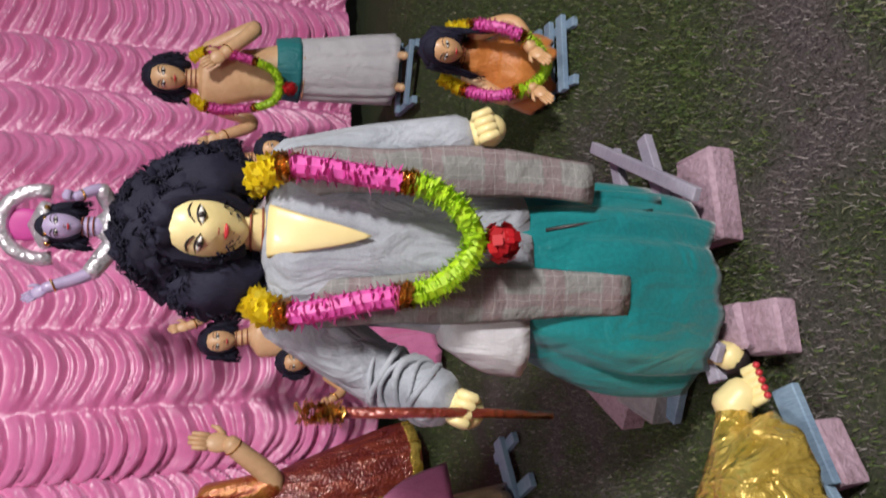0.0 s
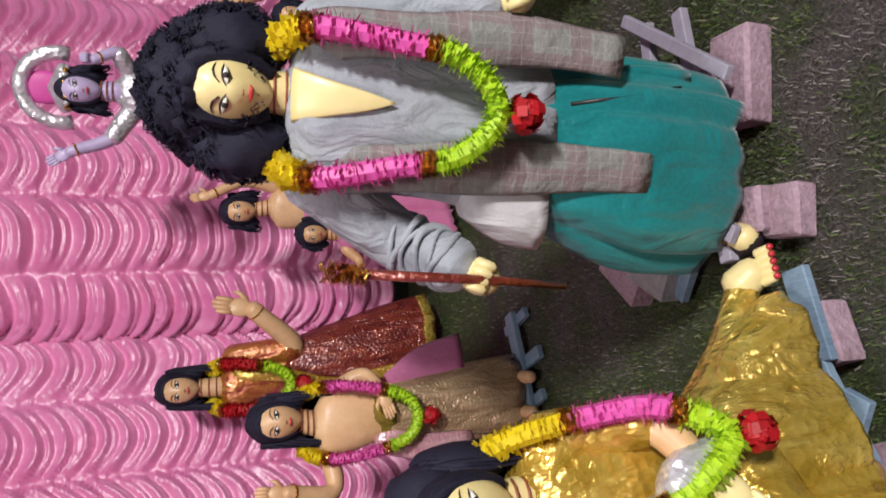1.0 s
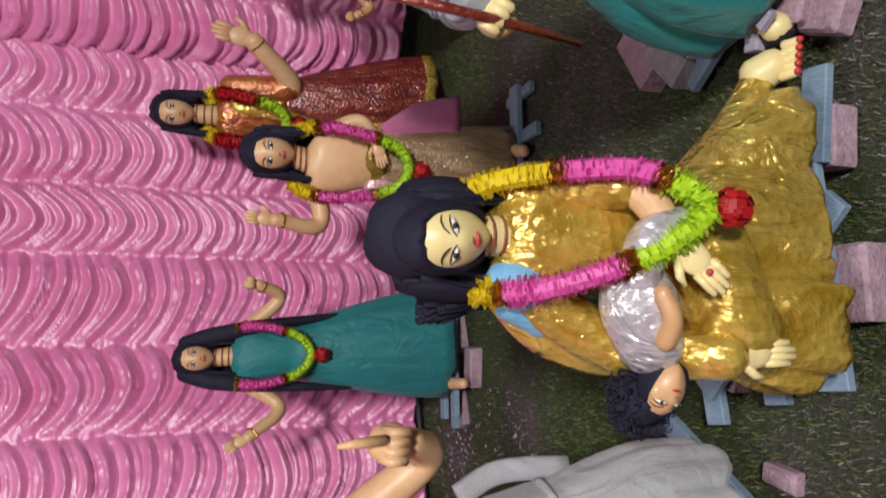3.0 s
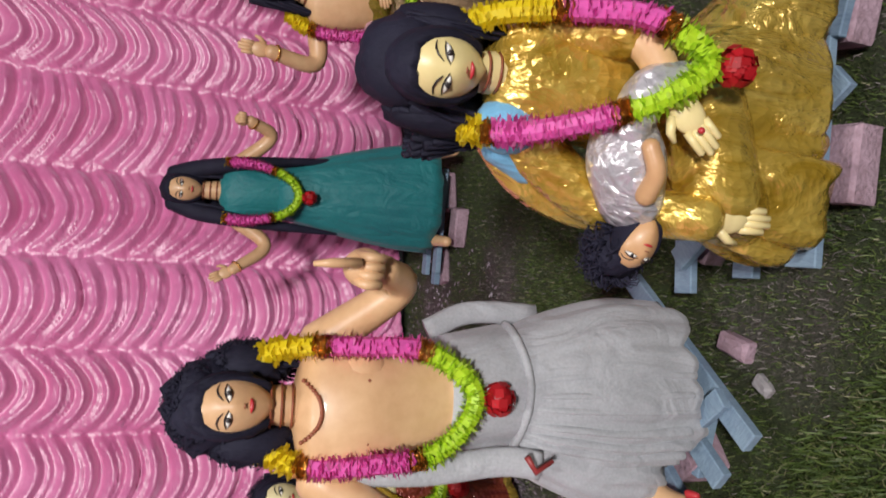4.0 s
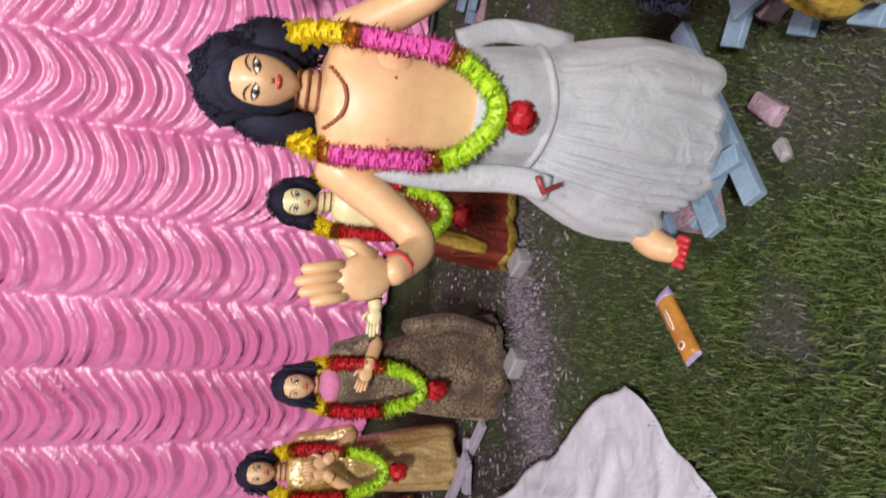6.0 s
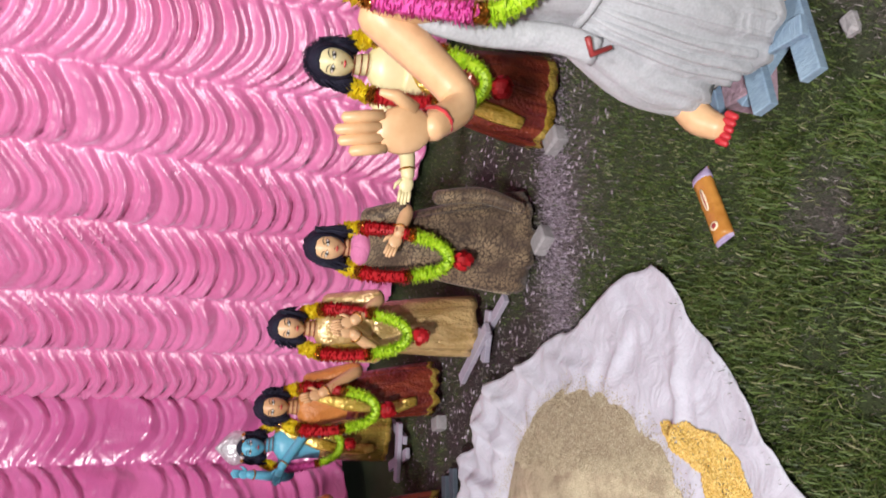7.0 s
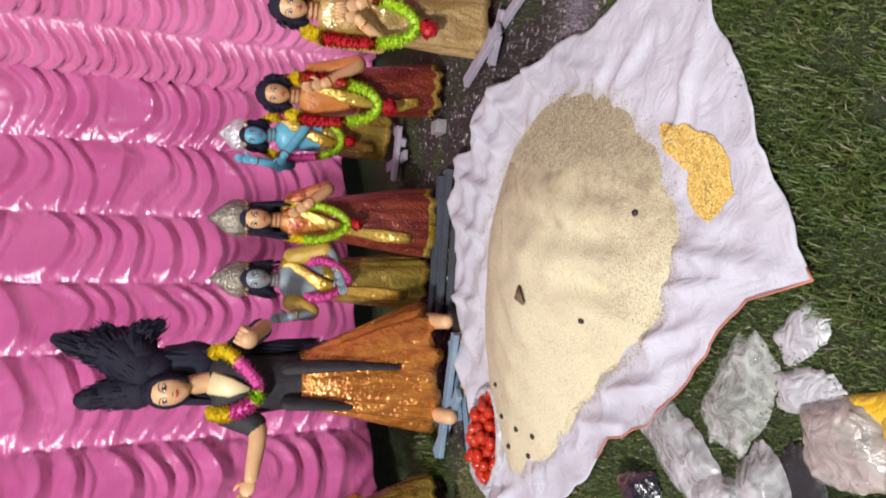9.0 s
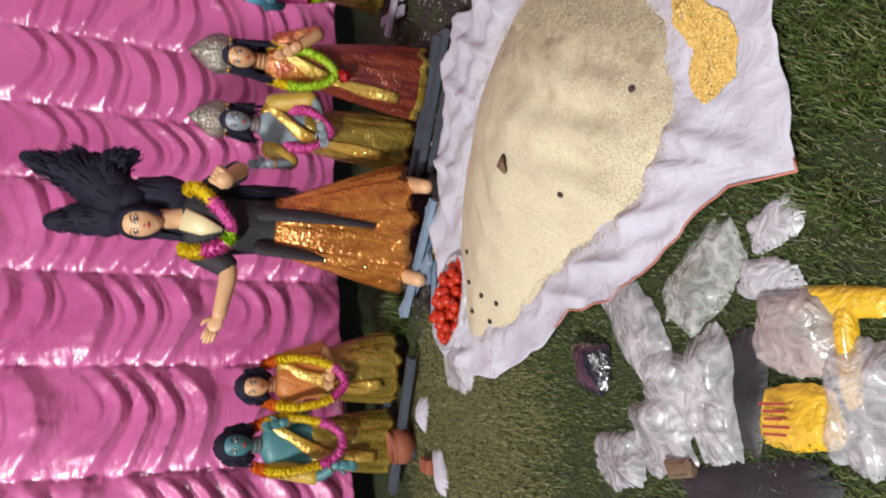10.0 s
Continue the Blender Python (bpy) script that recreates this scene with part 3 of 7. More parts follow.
def head(S, at, r, skin, turn=0.0, nod=0.0, tip=0.0, eyes=True, cap=1.07, fluff=0.0):
    m = (Matrix.Translation(F(at)) @ Euler((radians(nod), radians(tip), radians(turn))).to_matrix().to_4x4())
    n, rings, rows = 26, 20, []
    for i in range(rings + 1):
        th = math.pi * (0.02 + 0.96 * i / rings)
        row = []
        for j in range(n):
            q = 2 * math.pi * j / n
            x, y, z = math.sin(th) * math.cos(q), math.sin(th) * math.sin(q), math.cos(th)
            low = max(0.0, -z)
            w = 0.82 - 0.20 * low ** 2.0
            front = max(0.0, -y)
            yy = y * (0.92 - 0.12 * low)
            bump = 0.0
            if front > 0.2:
                bump += 0.20 * math.exp(-(x / 0.13) ** 2 - ((z + 0.14) / 0.16) ** 2) + 0.09 * math.exp(-(x / 0.09) ** 2 - ((z - 0.08) / 0.25) ** 2)
                bump -= 0.07 * (math.exp(-((abs(x) - 0.34) / 0.17) ** 2 - ((z - 0.08) / 0.12) ** 2))
                bump += 0.07 * math.exp(-(x / 0.2) ** 2 - ((z + 0.48) / 0.1) ** 2) + 0.08 * math.exp(-(x / 0.22) ** 2 - ((z + 0.85) / 0.16) ** 2)
            row.append(m @ Vector((x * w * r, (yy - bump) * r, z * 1.16 * r)))
        rows.append(row)
    S.grid(rows, skin)
    rows = []
    for i in range(15):
        row = []
        for j in range(48):
            q = 2 * math.pi * j / 48
            front = abs((q + math.pi / 2 + math.pi) % (2 * math.pi) - math.pi)
            k = min(1.0, max(0.0, (front - 0.80) / 0.45))
            k = k * k * (3 - 2 * k)
            low = (0.272 - 0.03 * math.exp(-(front / 0.12) ** 2) + 0.03 * min(1.0, front / 0.6)) * (1 - k) + 0.86 * k
            th = math.pi * (0.01 + (low - 0.01) * i / 14)
            x, y, z = math.sin(th) * math.cos(q), math.sin(th) * math.sin(q), math.cos(th)
            e = cap + fluff * noise.noise(Vector((x, y, z)) * 6.0 + Vector((at[0] * 9, 0, at[2] * 5)))
            if i == 14:
                e = min(e, 1.005)
            row.append(m @ Vector((x * 0.84 * e * r, y * 0.94 * e * r, z * 1.17 * e * r)))
        rows.append(row)
    S.grid(rows, M_HAIR)

    def on_face(x, z, out=0.0):
        zz = z / 1.16
        low = max(0.0, -zz)
        w = 0.82 - 0.20 * low ** 2.0
        y = math.sqrt(max(0.0, 1 - (x / w) ** 2 - zz * zz)) * (0.92 - 0.12 * low)
        return m @ Vector((x * r, -(y + out) * r, z * r))
    if eyes:
        for s in (-1, 1):
            S.tube([on_face(s * (0.34 + 0.22 * k), 0.07 - 0.02 * abs(k) + 0.015 * s * 0 + 0.03 * k, 0.0) for k in (-1, -0.5, 0, 0.5, 1)], [0.01 * r, 0.055 * r, 0.082 * r, 0.055 * r, 0.01 * r], M_EYE_WHITE, 8)
            S.ball(on_face(s * 0.34, 0.066, 0.058), (0.082 * r, 0.042 * r, 0.08 * r), M_INK, 10, 6)
            S.tube([on_face(s * (0.33 + 0.19 * k), -0.015 + 0.05 * k * k, 0.022) for k in (-1, -0.5, 0, 0.5, 1)], [0.006 * r, 0.012 * r, 0.013 * r, 0.012 * r, 0.006 * r], M_INK, 6)
            S.tube([on_face(s * (0.34 + 0.25 * k), 0.165 - 0.08 * k * k + 0.03 * k, 0.03) for k in (-1, -0.5, 0, 0.5, 1)], [0.012 * r, 0.022 * r, 0.024 * r, 0.022 * r, 0.01 * r], M_INK, 6)
            S.tube([on_face(s * (0.38 + 0.22 * k), 0.36 - 0.11 * k * k + 0.04 * k, 0.01) for k in (-1, -0.4, 0.2, 0.7, 1)], [0.012 * r, 0.026 * r, 0.028 * r, 0.02 * r, 0.008 * r], M_INK, 6)
        S.tube([on_face(0.2 * k, -0.53 + 0.03 * k * k, 0.07) for k in (-1, -0.5, 0, 0.5, 1)], [0.01 * r, 0.05 * r, 0.055 * r, 0.05 * r, 0.01 * r], M_LIP, 8)
        S.tube([on_face(0.075 * k, -0.335, 0.13) for k in (-1, 1)], [0.02 * r] * 2, M_LINE, 6)


def neck_lines(S, at, top, r):
    for k in (0.25, 0.55, 0.85):
        c = F(at).lerp(F(top), k)
        S.tube([c + Vector((r * 1.03 * math.sin(q), -r * 1.03 * math.cos(q), 0.004 * math.cos(q))) for q in (-1.3, -0.8, -0.3, 0.3, 0.8, 1.3)], [0.0028] * 6, M_LINE, 6)


def locks(S, root, count, length, spread, rnd, thick=0.012, curl=0.02, drop=1.0, front_gap=True):
    """Hanging strands of jute hair round a head at root."""
    c, r = Vector(root[0]), root[1]
    count, thick = int(count * 2.0), thick * 0.55
    for i in range(count):
        q = rnd.uniform(-0.5 * math.pi, 1.5 * math.pi)
        if front_gap and abs((q + math.pi / 2 + math.pi) % (2 * math.pi) - math.pi) < 0.95:
            continue
        start = c + Vector((r[0] * math.cos(q), r[1] * math.sin(q), rnd.uniform(-0.2, 0.75) * r[2]))
        n = 6
        pts = []
        for k in range(n):
            t = k / (n - 1)
            pts.append(start + Vector((math.cos(q) * spread * t + curl * math.sin(5 * t + i), math.sin(q) * spread * t * 0.6 + curl * math.cos(4 * t + i), -length * t * drop * rnd.uniform(0.92, 1.05))))
        S.tube(pts, [thick * (1 - 0.75 * k / (n - 1)) for k in range(n)], M_HAIR, 5)


def tufts(S, c, r, count, size, rnd, up=0.0):
    """Small curls standing out of a mass of hair."""
    for i in range(count):
        d = Vector((rnd.gauss(0, 1), rnd.gauss(0, 1), rnd.gauss(0, 1))).normalized()
        if d.y < -0.55 and d.z < 0.55:
            continue
        p = Vector(c) + Vector((d.x * r[0], d.y * r[1], d.z * r[2])) * 0.93
        side = d.orthogonal().normalized()
        side = Matrix.Rotation(rnd.uniform(0, 6.28), 3, d) @ side
        l = size * rnd.uniform(0.7, 2.3)
        pts = [p, p + d * l * 0.5 + side * l * 0.35, p + d * l * 0.75 + side * l * 0.9 + Vector((0, 0, up * l)), p + d * l * 0.5 + side * l * 1.2 + Vector((0, 0, up * l * 2))]
        S.tube(pts, [size * 0.2, size * 0.17, size * 0.11, size * 0.02], M_HAIR, 4)


def palm(S, wrist, way, r, skin, face=(0, -1, 0), fist=False, curl=0.0):
    """A simple palm with four fingers and a thumb; way: where the fingers point."""
    w, d = Vector(wrist), Vector(way).normalized()
    nrm = Vector(face)
    nrm = (nrm - d * nrm.dot(d)).normalized()
    sd = d.cross(nrm)
    rot = Matrix((sd, nrm, d)).transposed()
    if fist:
        S.ball(w + d * r * 0.9, (r * 0.85, r * 0.75, r), skin, 14, 9, m=rot)
        for k in range(4):
            a = w + d * r * 1.4 + sd * r * (0.55 - 0.37 * k)
            S.tube([a + nrm * 0.1 * r, a + nrm * 0.8 * r - d * 0.1 * r, a + nrm * 0.85 * r - d * 0.7 * r, a + nrm * 0.3 * r - d * 0.9 * r], [r * 0.2, r * 0.24, r * 0.22, r * 0.12], skin, 8)
        return
    S.ball(w + d * r * 0.9, (r * 0.78, r * 0.32, r * 1.0), skin, 14, 9, m=rot)
    for k in range(4):
        a = w + d * r * 1.55 + sd * r * (0.50 - 0.33 * k)
        l = r * (1.25, 1.5, 1.42, 1.1)[k]
        tip = a + d * l + sd * r * (0.03 - 0.02 * k) + nrm * curl * l
        S.tube([a, a.lerp(tip, 0.5) + nrm * curl * l * -0.15, tip, tip + d * r * 0.08], [r * 0.205, r * 0.205, r * 0.17, r * 0.04], skin, 8)
    a = w + d * r * 0.5 + sd * r * 0.6
    S.tube([a, a + d * r * 0.6 + sd * r * 0.5, a + d * r * 1.1 + sd * r * 0.62], [r * 0.26, r * 0.22, r * 0.1], skin, 8)


def arm(S, pts, r, material, skin, grip=None, sleeve=None, bangle=None):
    """Shoulder, elbow, wrist. sleeve: cloth up to that joint."""
    P = [F(p) for p in pts]
    S.limb(P, r, skin, 12, 7)
    if sleeve:
        mat_s, last, grow = sleeve
        S.limb(P[:last], [q + grow for q in r[:last]], mat_s, 14, 7)
    if bangle:
        d = (P[-1] - P[-2]).normalized()
        c = P[-1] - d * 0.03
        a = d.orthogonal().normalized()
        b = d.cross(a)
        S.tube([c + (r[-1] + 0.004) * (math.cos(q) * a + math.sin(q) * b) for q in (0.628 * i for i in range(11))], [0.005] * 11, bangle, 6)


def figure(name, label, base, yaw, S, category="statue", turn=0.0):
    ob = new(name, S.mesh(name))
    ob.matrix_world = pose(base[0], base[1], base[2] if len(base) > 2 else 0.0, 0, 0, yaw + turn)
    return tagged(ob, label, category, "painted clay figures")


# ---- garlands of paper flowers ----
def petals(S, path, radius, material, rnd, step=0.007, around=11, leaf=0.024):
    run = 0.0
    for a, b in zip(path, path[1:]):
        d = b - a
        if d.length < 1e-6:
            continue
        t = d.normalized()
        e = t.orthogonal().normalized()
        g = t.cross(e)
        for s in range(max(1, int(d.length / step))):
            c = a + d * (s * step / d.length)
            for j in range(around):
                q = 2 * math.pi * (j + rnd.random()) / around
                o = math.cos(q) * e + math.sin(q) * g
                w = (-math.sin(q) * e + math.cos(q) * g) * leaf * rnd.uniform(0.25, 0.45)
                p0 = c + o * radius * 0.35
                p1 = c + o * radius * rnd.uniform(0.75, 1.15) + t * leaf * rnd.uniform(-0.5, 0.5)
                n = len(S.v)
                mid = p0.lerp(p1, 0.6)
                S.v.extend((tuple(p0), tuple(mid + w), tuple(p1), tuple(mid - w)))
                S.f.append((n, n + 1, n + 2, n + 3))
                S.m.append(S.slot(material))


def garland(label, base, yaw, pts, radius, bands, seed, rose=True, ends=None):
    """pts: from one shoulder down and up to the other; bands: (share of the length, colour)."""
    rnd, radius = random.Random(seed), radius * 1.13
    root = thing("garland", label, "garland", pose(*base[:2], base[2] if len(base) > 2 else 0.0, 0, 0, yaw), "flower garlands")
    P = spline([F(p) for p in pts], 14)
    run = [0.0]
    for a, b in zip(P, P[1:]):
        run.append(run[-1] + (b - a).length)

    def cut(s0, s1):
        out = []
        for k in range(17):
            s = (s0 + (s1 - s0) * k / 16) * run[-1]
            i = max(i for i in range(len(run)) if run[i] <= s + 1e-9)
            i = min(i, len(P) - 2)
            out.append(P[i].lerp(P[i + 1], (s - run[i]) / max(1e-9, run[i + 1] - run[i])))
        return out
    s = 0.0
    for share, mat_f in bands:
        seg = cut(s, min(1.0, s + share))
        S = Shape()
        S.tube(seg, [radius * 0.62] * len(seg), mat_f, 8)
        tin = mat_f is M_TINSEL
        petals(S, seg, radius * (0.85 if tin else 1.0), mat_f, rnd, step=max(0.005, radius * 0.19), leaf=radius * (0.9 if tin else 0.72))
        part("tinsel_ring" if tin else "flower_band", S, root, smooth=False)
        s += share
    if rose:
        low = min(P, key=lambda p: p.z)
        S = Shape()
        c = low + Vector((0, -radius * 0.3, -radius * 1.5))
        S.ball(c, radius * 0.75, M_F_RED, 12, 8, 0.3)
        for i in range(90):
            d = Vector((rnd.gauss(0, 1), rnd.gauss(0, 1), rnd.gauss(0, 1))).normalized()
            e = d.orthogonal().normalized() * radius * 0.4
            g2 = d.cross(e)
            p = c + d * radius * rnd.uniform(0.7, 1.2)
            n = len(S.v)
            S.v.extend((tuple(p + e), tuple(p + g2), tuple(p - e), tuple(p - g2)))
            S.f.append((n, n + 1, n + 2, n + 3))
            S.m.append(S.slot(M_F_RED))
        part("rosette", S, root, "red paper rosette", smooth=False)
    return root


LONG = [(0.125, M_F_YELLOW), (0.02, M_TINSEL), (0.18, M_F_PINK), (0.02, M_TINSEL), (0.31, M_F_GREEN), (0.02, M_TINSEL), (0.18, M_F_PINK), (0.02, M_TINSEL), (0.125, M_F_YELLOW)]
REDS = [(0.11, M_F_YELLOW), (0.02, M_TINSEL), (0.17, M_F_RED), (0.02, M_TINSEL), (0.36, M_F_GREEN), (0.02, M_TINSEL), (0.17, M_F_RED), (0.02, M_TINSEL), (0.11, M_F_YELLOW)]
GAR = "paper flower garland in yellow, pink and lime green, with tinsel"
GAR_R = "paper flower garland in yellow, red and lime green, with tinsel"


# ---- large standing figure in grey kurta, shawl and teal wrap ----
def grey_kurta_figure():
    rnd, S = random.Random(1), Shape()
    head(S, (0.005, 0.03, 1.435), 0.086, M_SKIN_YELLOW, turn=-4, nod=3, tip=4, cap=1.2, fluff=0.16)
    tufts(S, F((0.005, 0.03, 1.46)), (0.088, 0.095, 0.105), 700, 0.011, rnd)
    S.limb([F((0.0, 0.0, 1.27)), F((0.005, 0.0, 1.37))], [0.052, 0.044], M_SKIN_YELLOW)
    neck_lines(S, (0, 0, 1.26), (0.005, 0, 1.345), 0.048)
    for c, r in (((0.0, -0.055, 1.48), (0.155, 0.12, 0.135)), ((-0.11, -0.03, 1.40), (0.085, 0.09, 0.12)), ((0.1, -0.03, 1.42), (0.08, 0.085, 0.11)), ((0.0, -0.01, 1.535), (0.115, 0.085, 0.07))):
        S.ball(F(c), r, M_HAIR, 22, 14, 0.25, 5)
        tufts(S, F(c), r, 1800, 0.011, rnd)
    S.skirt([(1.31, -0.02, 0.0, 0.05, 0.045), (1.285, -0.03, 0.0, 0.13, 0.08), (1.22, -0.04, 0.0, 0.18, 0.105), (1.05, -0.045, 0.0, 0.165, 0.12), (0.88, -0.06, 0.0, 0.175, 0.125), (0.70, -0.10, 0.0, 0.205, 0.14)], M_GREY, 72, 8, 0.07, 2)
    S.skirt([(0.90, -0.2, -0.06, 0.06, 0.05), (0.80, -0.235, -0.07, 0.085, 0.055), (0.70, -0.24, -0.07, 0.095, 0.06)], M_WHITE, 32, 5, 0.06, 7)
    S.tube(spline([F((0.0, 0.066, 1.30)), F((-0.003, 0.108, 1.23)), F((-0.005, 0.126, 1.15)), F((-0.005, 0.131, 1.09))], 4), [0.058 - 0.0047 * i for i in range(13)], M_SKIN_YELLOW, 12, 0.16, (1, 0, 0))
    S.skirt([(0.76, -0.08, 0.0, 0.17, 0.12), (0.62, -0.10, 0.0, 0.225, 0.15), (0.45, -0.13, -0.01, 0.26, 0.17), (0.29, -0.14, -0.01, 0.26, 0.175), (0.185, -0.145, -0.01, 0.245, 0.17)], M_TEAL, 100, 9, 0.10, 4, 0.05)
    S.skirt([(0.70, -0.02, 0.03, 0.14, 0.13), (0.5, 0.01, 0.03, 0.14, 0.14), (0.31, 0.01, 0.02, 0.125, 0.14)], M_TEAL, 72, 7, 0.14, 9, 0.06)
    S.tube([F((0.02, 0.115, 0.66)), F((0.05, 0.128, 0.5)), F((0.08, 0.12, 0.36))], [0.005, 0.007, 0.004], M_INK, 6)
    # shawl ends hanging over both shoulders
    for pts, w in (([(0.10, -0.02, 1.30), (0.135, 0.075, 1.2), (0.14, 0.12, 1.0), (0.15, 0.13, 0.78), (0.135, 0.14, 0.55)], 0.058), ([(-0.12, -0.02, 1.31), (-0.15, 0.08, 1.2), (-0.14, 0.13, 1.0), (-0.13, 0.15, 0.72), (-0.13, 0.17, 0.46)], 0.062)):
        S.tube(spline([F(p) for p in pts], 6), [w * (0.95 + 0.10 * math.sin(i * 0.5)) for i in range(25)], M_PLAID, 12, 0.22, (1, 0, 0))
    for u, z, l in ((-0.19, 0.695, 0.045), (-0.25, 0.66, 0.02)):
        S.tube([F((u, 0.075, z)), F((u, 0.085, z - l))], [0.008, 0.008], M_INK, 6)
    for k in range(6):
        # pushed-up folds of the sleeve above the wrist
        c, w = F((-0.325, 0.02, 1.04)).lerp(F((-0.36, 0.15, 0.935)), 0.12 + 0.15 * k), 0.073 - 0.0015 * k
        d = (F((-0.36, 0.15, 0.935)) - F((-0.325, 0.02, 1.04))).normalized()
        a = d.orthogonal().normalized()
        b = d.cross(a)
        S.tube([c + w * (math.cos(q) * a + math.sin(q) * b) + d * 0.012 * math.sin(2 * q + 1.7 * k) for q in (2 * math.pi * j / 24 for j in range(25))], [0.006 + 0.003 * (k % 2)] * 25, M_GREY, 6)
    arm(S, [(-0.17, 0.0, 1.25), (-0.325, 0.02, 1.04), (-0.36, 0.15, 0.935)], [0.06, 0.05, 0.042], None, M_SKIN_YELLOW, sleeve=(M_GREY, 3, 0.024))
    palm(S, F((-0.365, 0.16, 0.925)), (-0.25, -0.45, -0.65), 0.05, M_SKIN_YELLOW, (0.3, -0.8, 0.4), True)
    S.ball(F((-0.358, 0.14, 0.94)), 0.05, M_SKIN_YELLOW, 14, 9)
    arm(S, [(0.14, -0.03, 1.24), (0.195, -0.02, 1.06), (0.225, 0.07, 0.87)], [0.055, 0.045, 0.04], None, M_SKIN_YELLOW, sleeve=(M_GREY, 3, 0.02))
    palm(S, F((0.23, 0.08, 0.855)), (0.3, -0.35, -0.7), 0.05, M_SKIN_YELLOW, (0.2, -0.9, 0.3), True)
    for u, f in ((-0.30, 0.12),):
        S.limb([F((u, f - 0.1, 0.13)), F((u, f + 0.03, 0.11))], [0.045, 0.04], M_SKIN_YELLOW)
    S.ball(F((-0.31, 0.11, 0.10)), (0.05, 0.075, 0.05), M_INK, 16, 10)
    figure("standing_statue", "large curly-haired figure in grey kurta and teal wrap", (0.03, 1.52), -1, S)
    # a flute of gold tinsel
    T = Shape()
    T.tube([F((-0.355, 0.225, 1.22)), F((-0.375, 0.225, 0.9)), F((-0.395, 0.225, 0.69))], [0.012, 0.011, 0.009], M_MAROON, 8)
    fl = thing("flute", "maroon stick flute wound with gold tinsel", "flute", pose(0.03, 1.52, 0, 0, 0, -1))
    part("pipe", T, fl)
    T = Shape()
    petals(T, [F((-0.352, 0.225, 1.245)), F((-0.358, 0.225, 1.17))], 0.028, M_TINSEL, rnd, 0.005, 9, 0.03)
    part("tassel", T, fl, "gold tinsel tassel", smooth=False)
    garland(GAR, (0.03, 1.52), -1, [(0.10, -0.02, 1.345), (0.135, 0.12, 1.275), (0.12, 0.17, 1.11), (0.09, 0.20, 0.96), (-0.01, 0.22, 0.885), (-0.105, 0.21, 0.96), (-0.14, 0.18, 1.11), (-0.172, 0.12, 1.275), (-0.14, -0.02, 1.345)], 0.034, LONG, 5)


grey_kurta_figure()


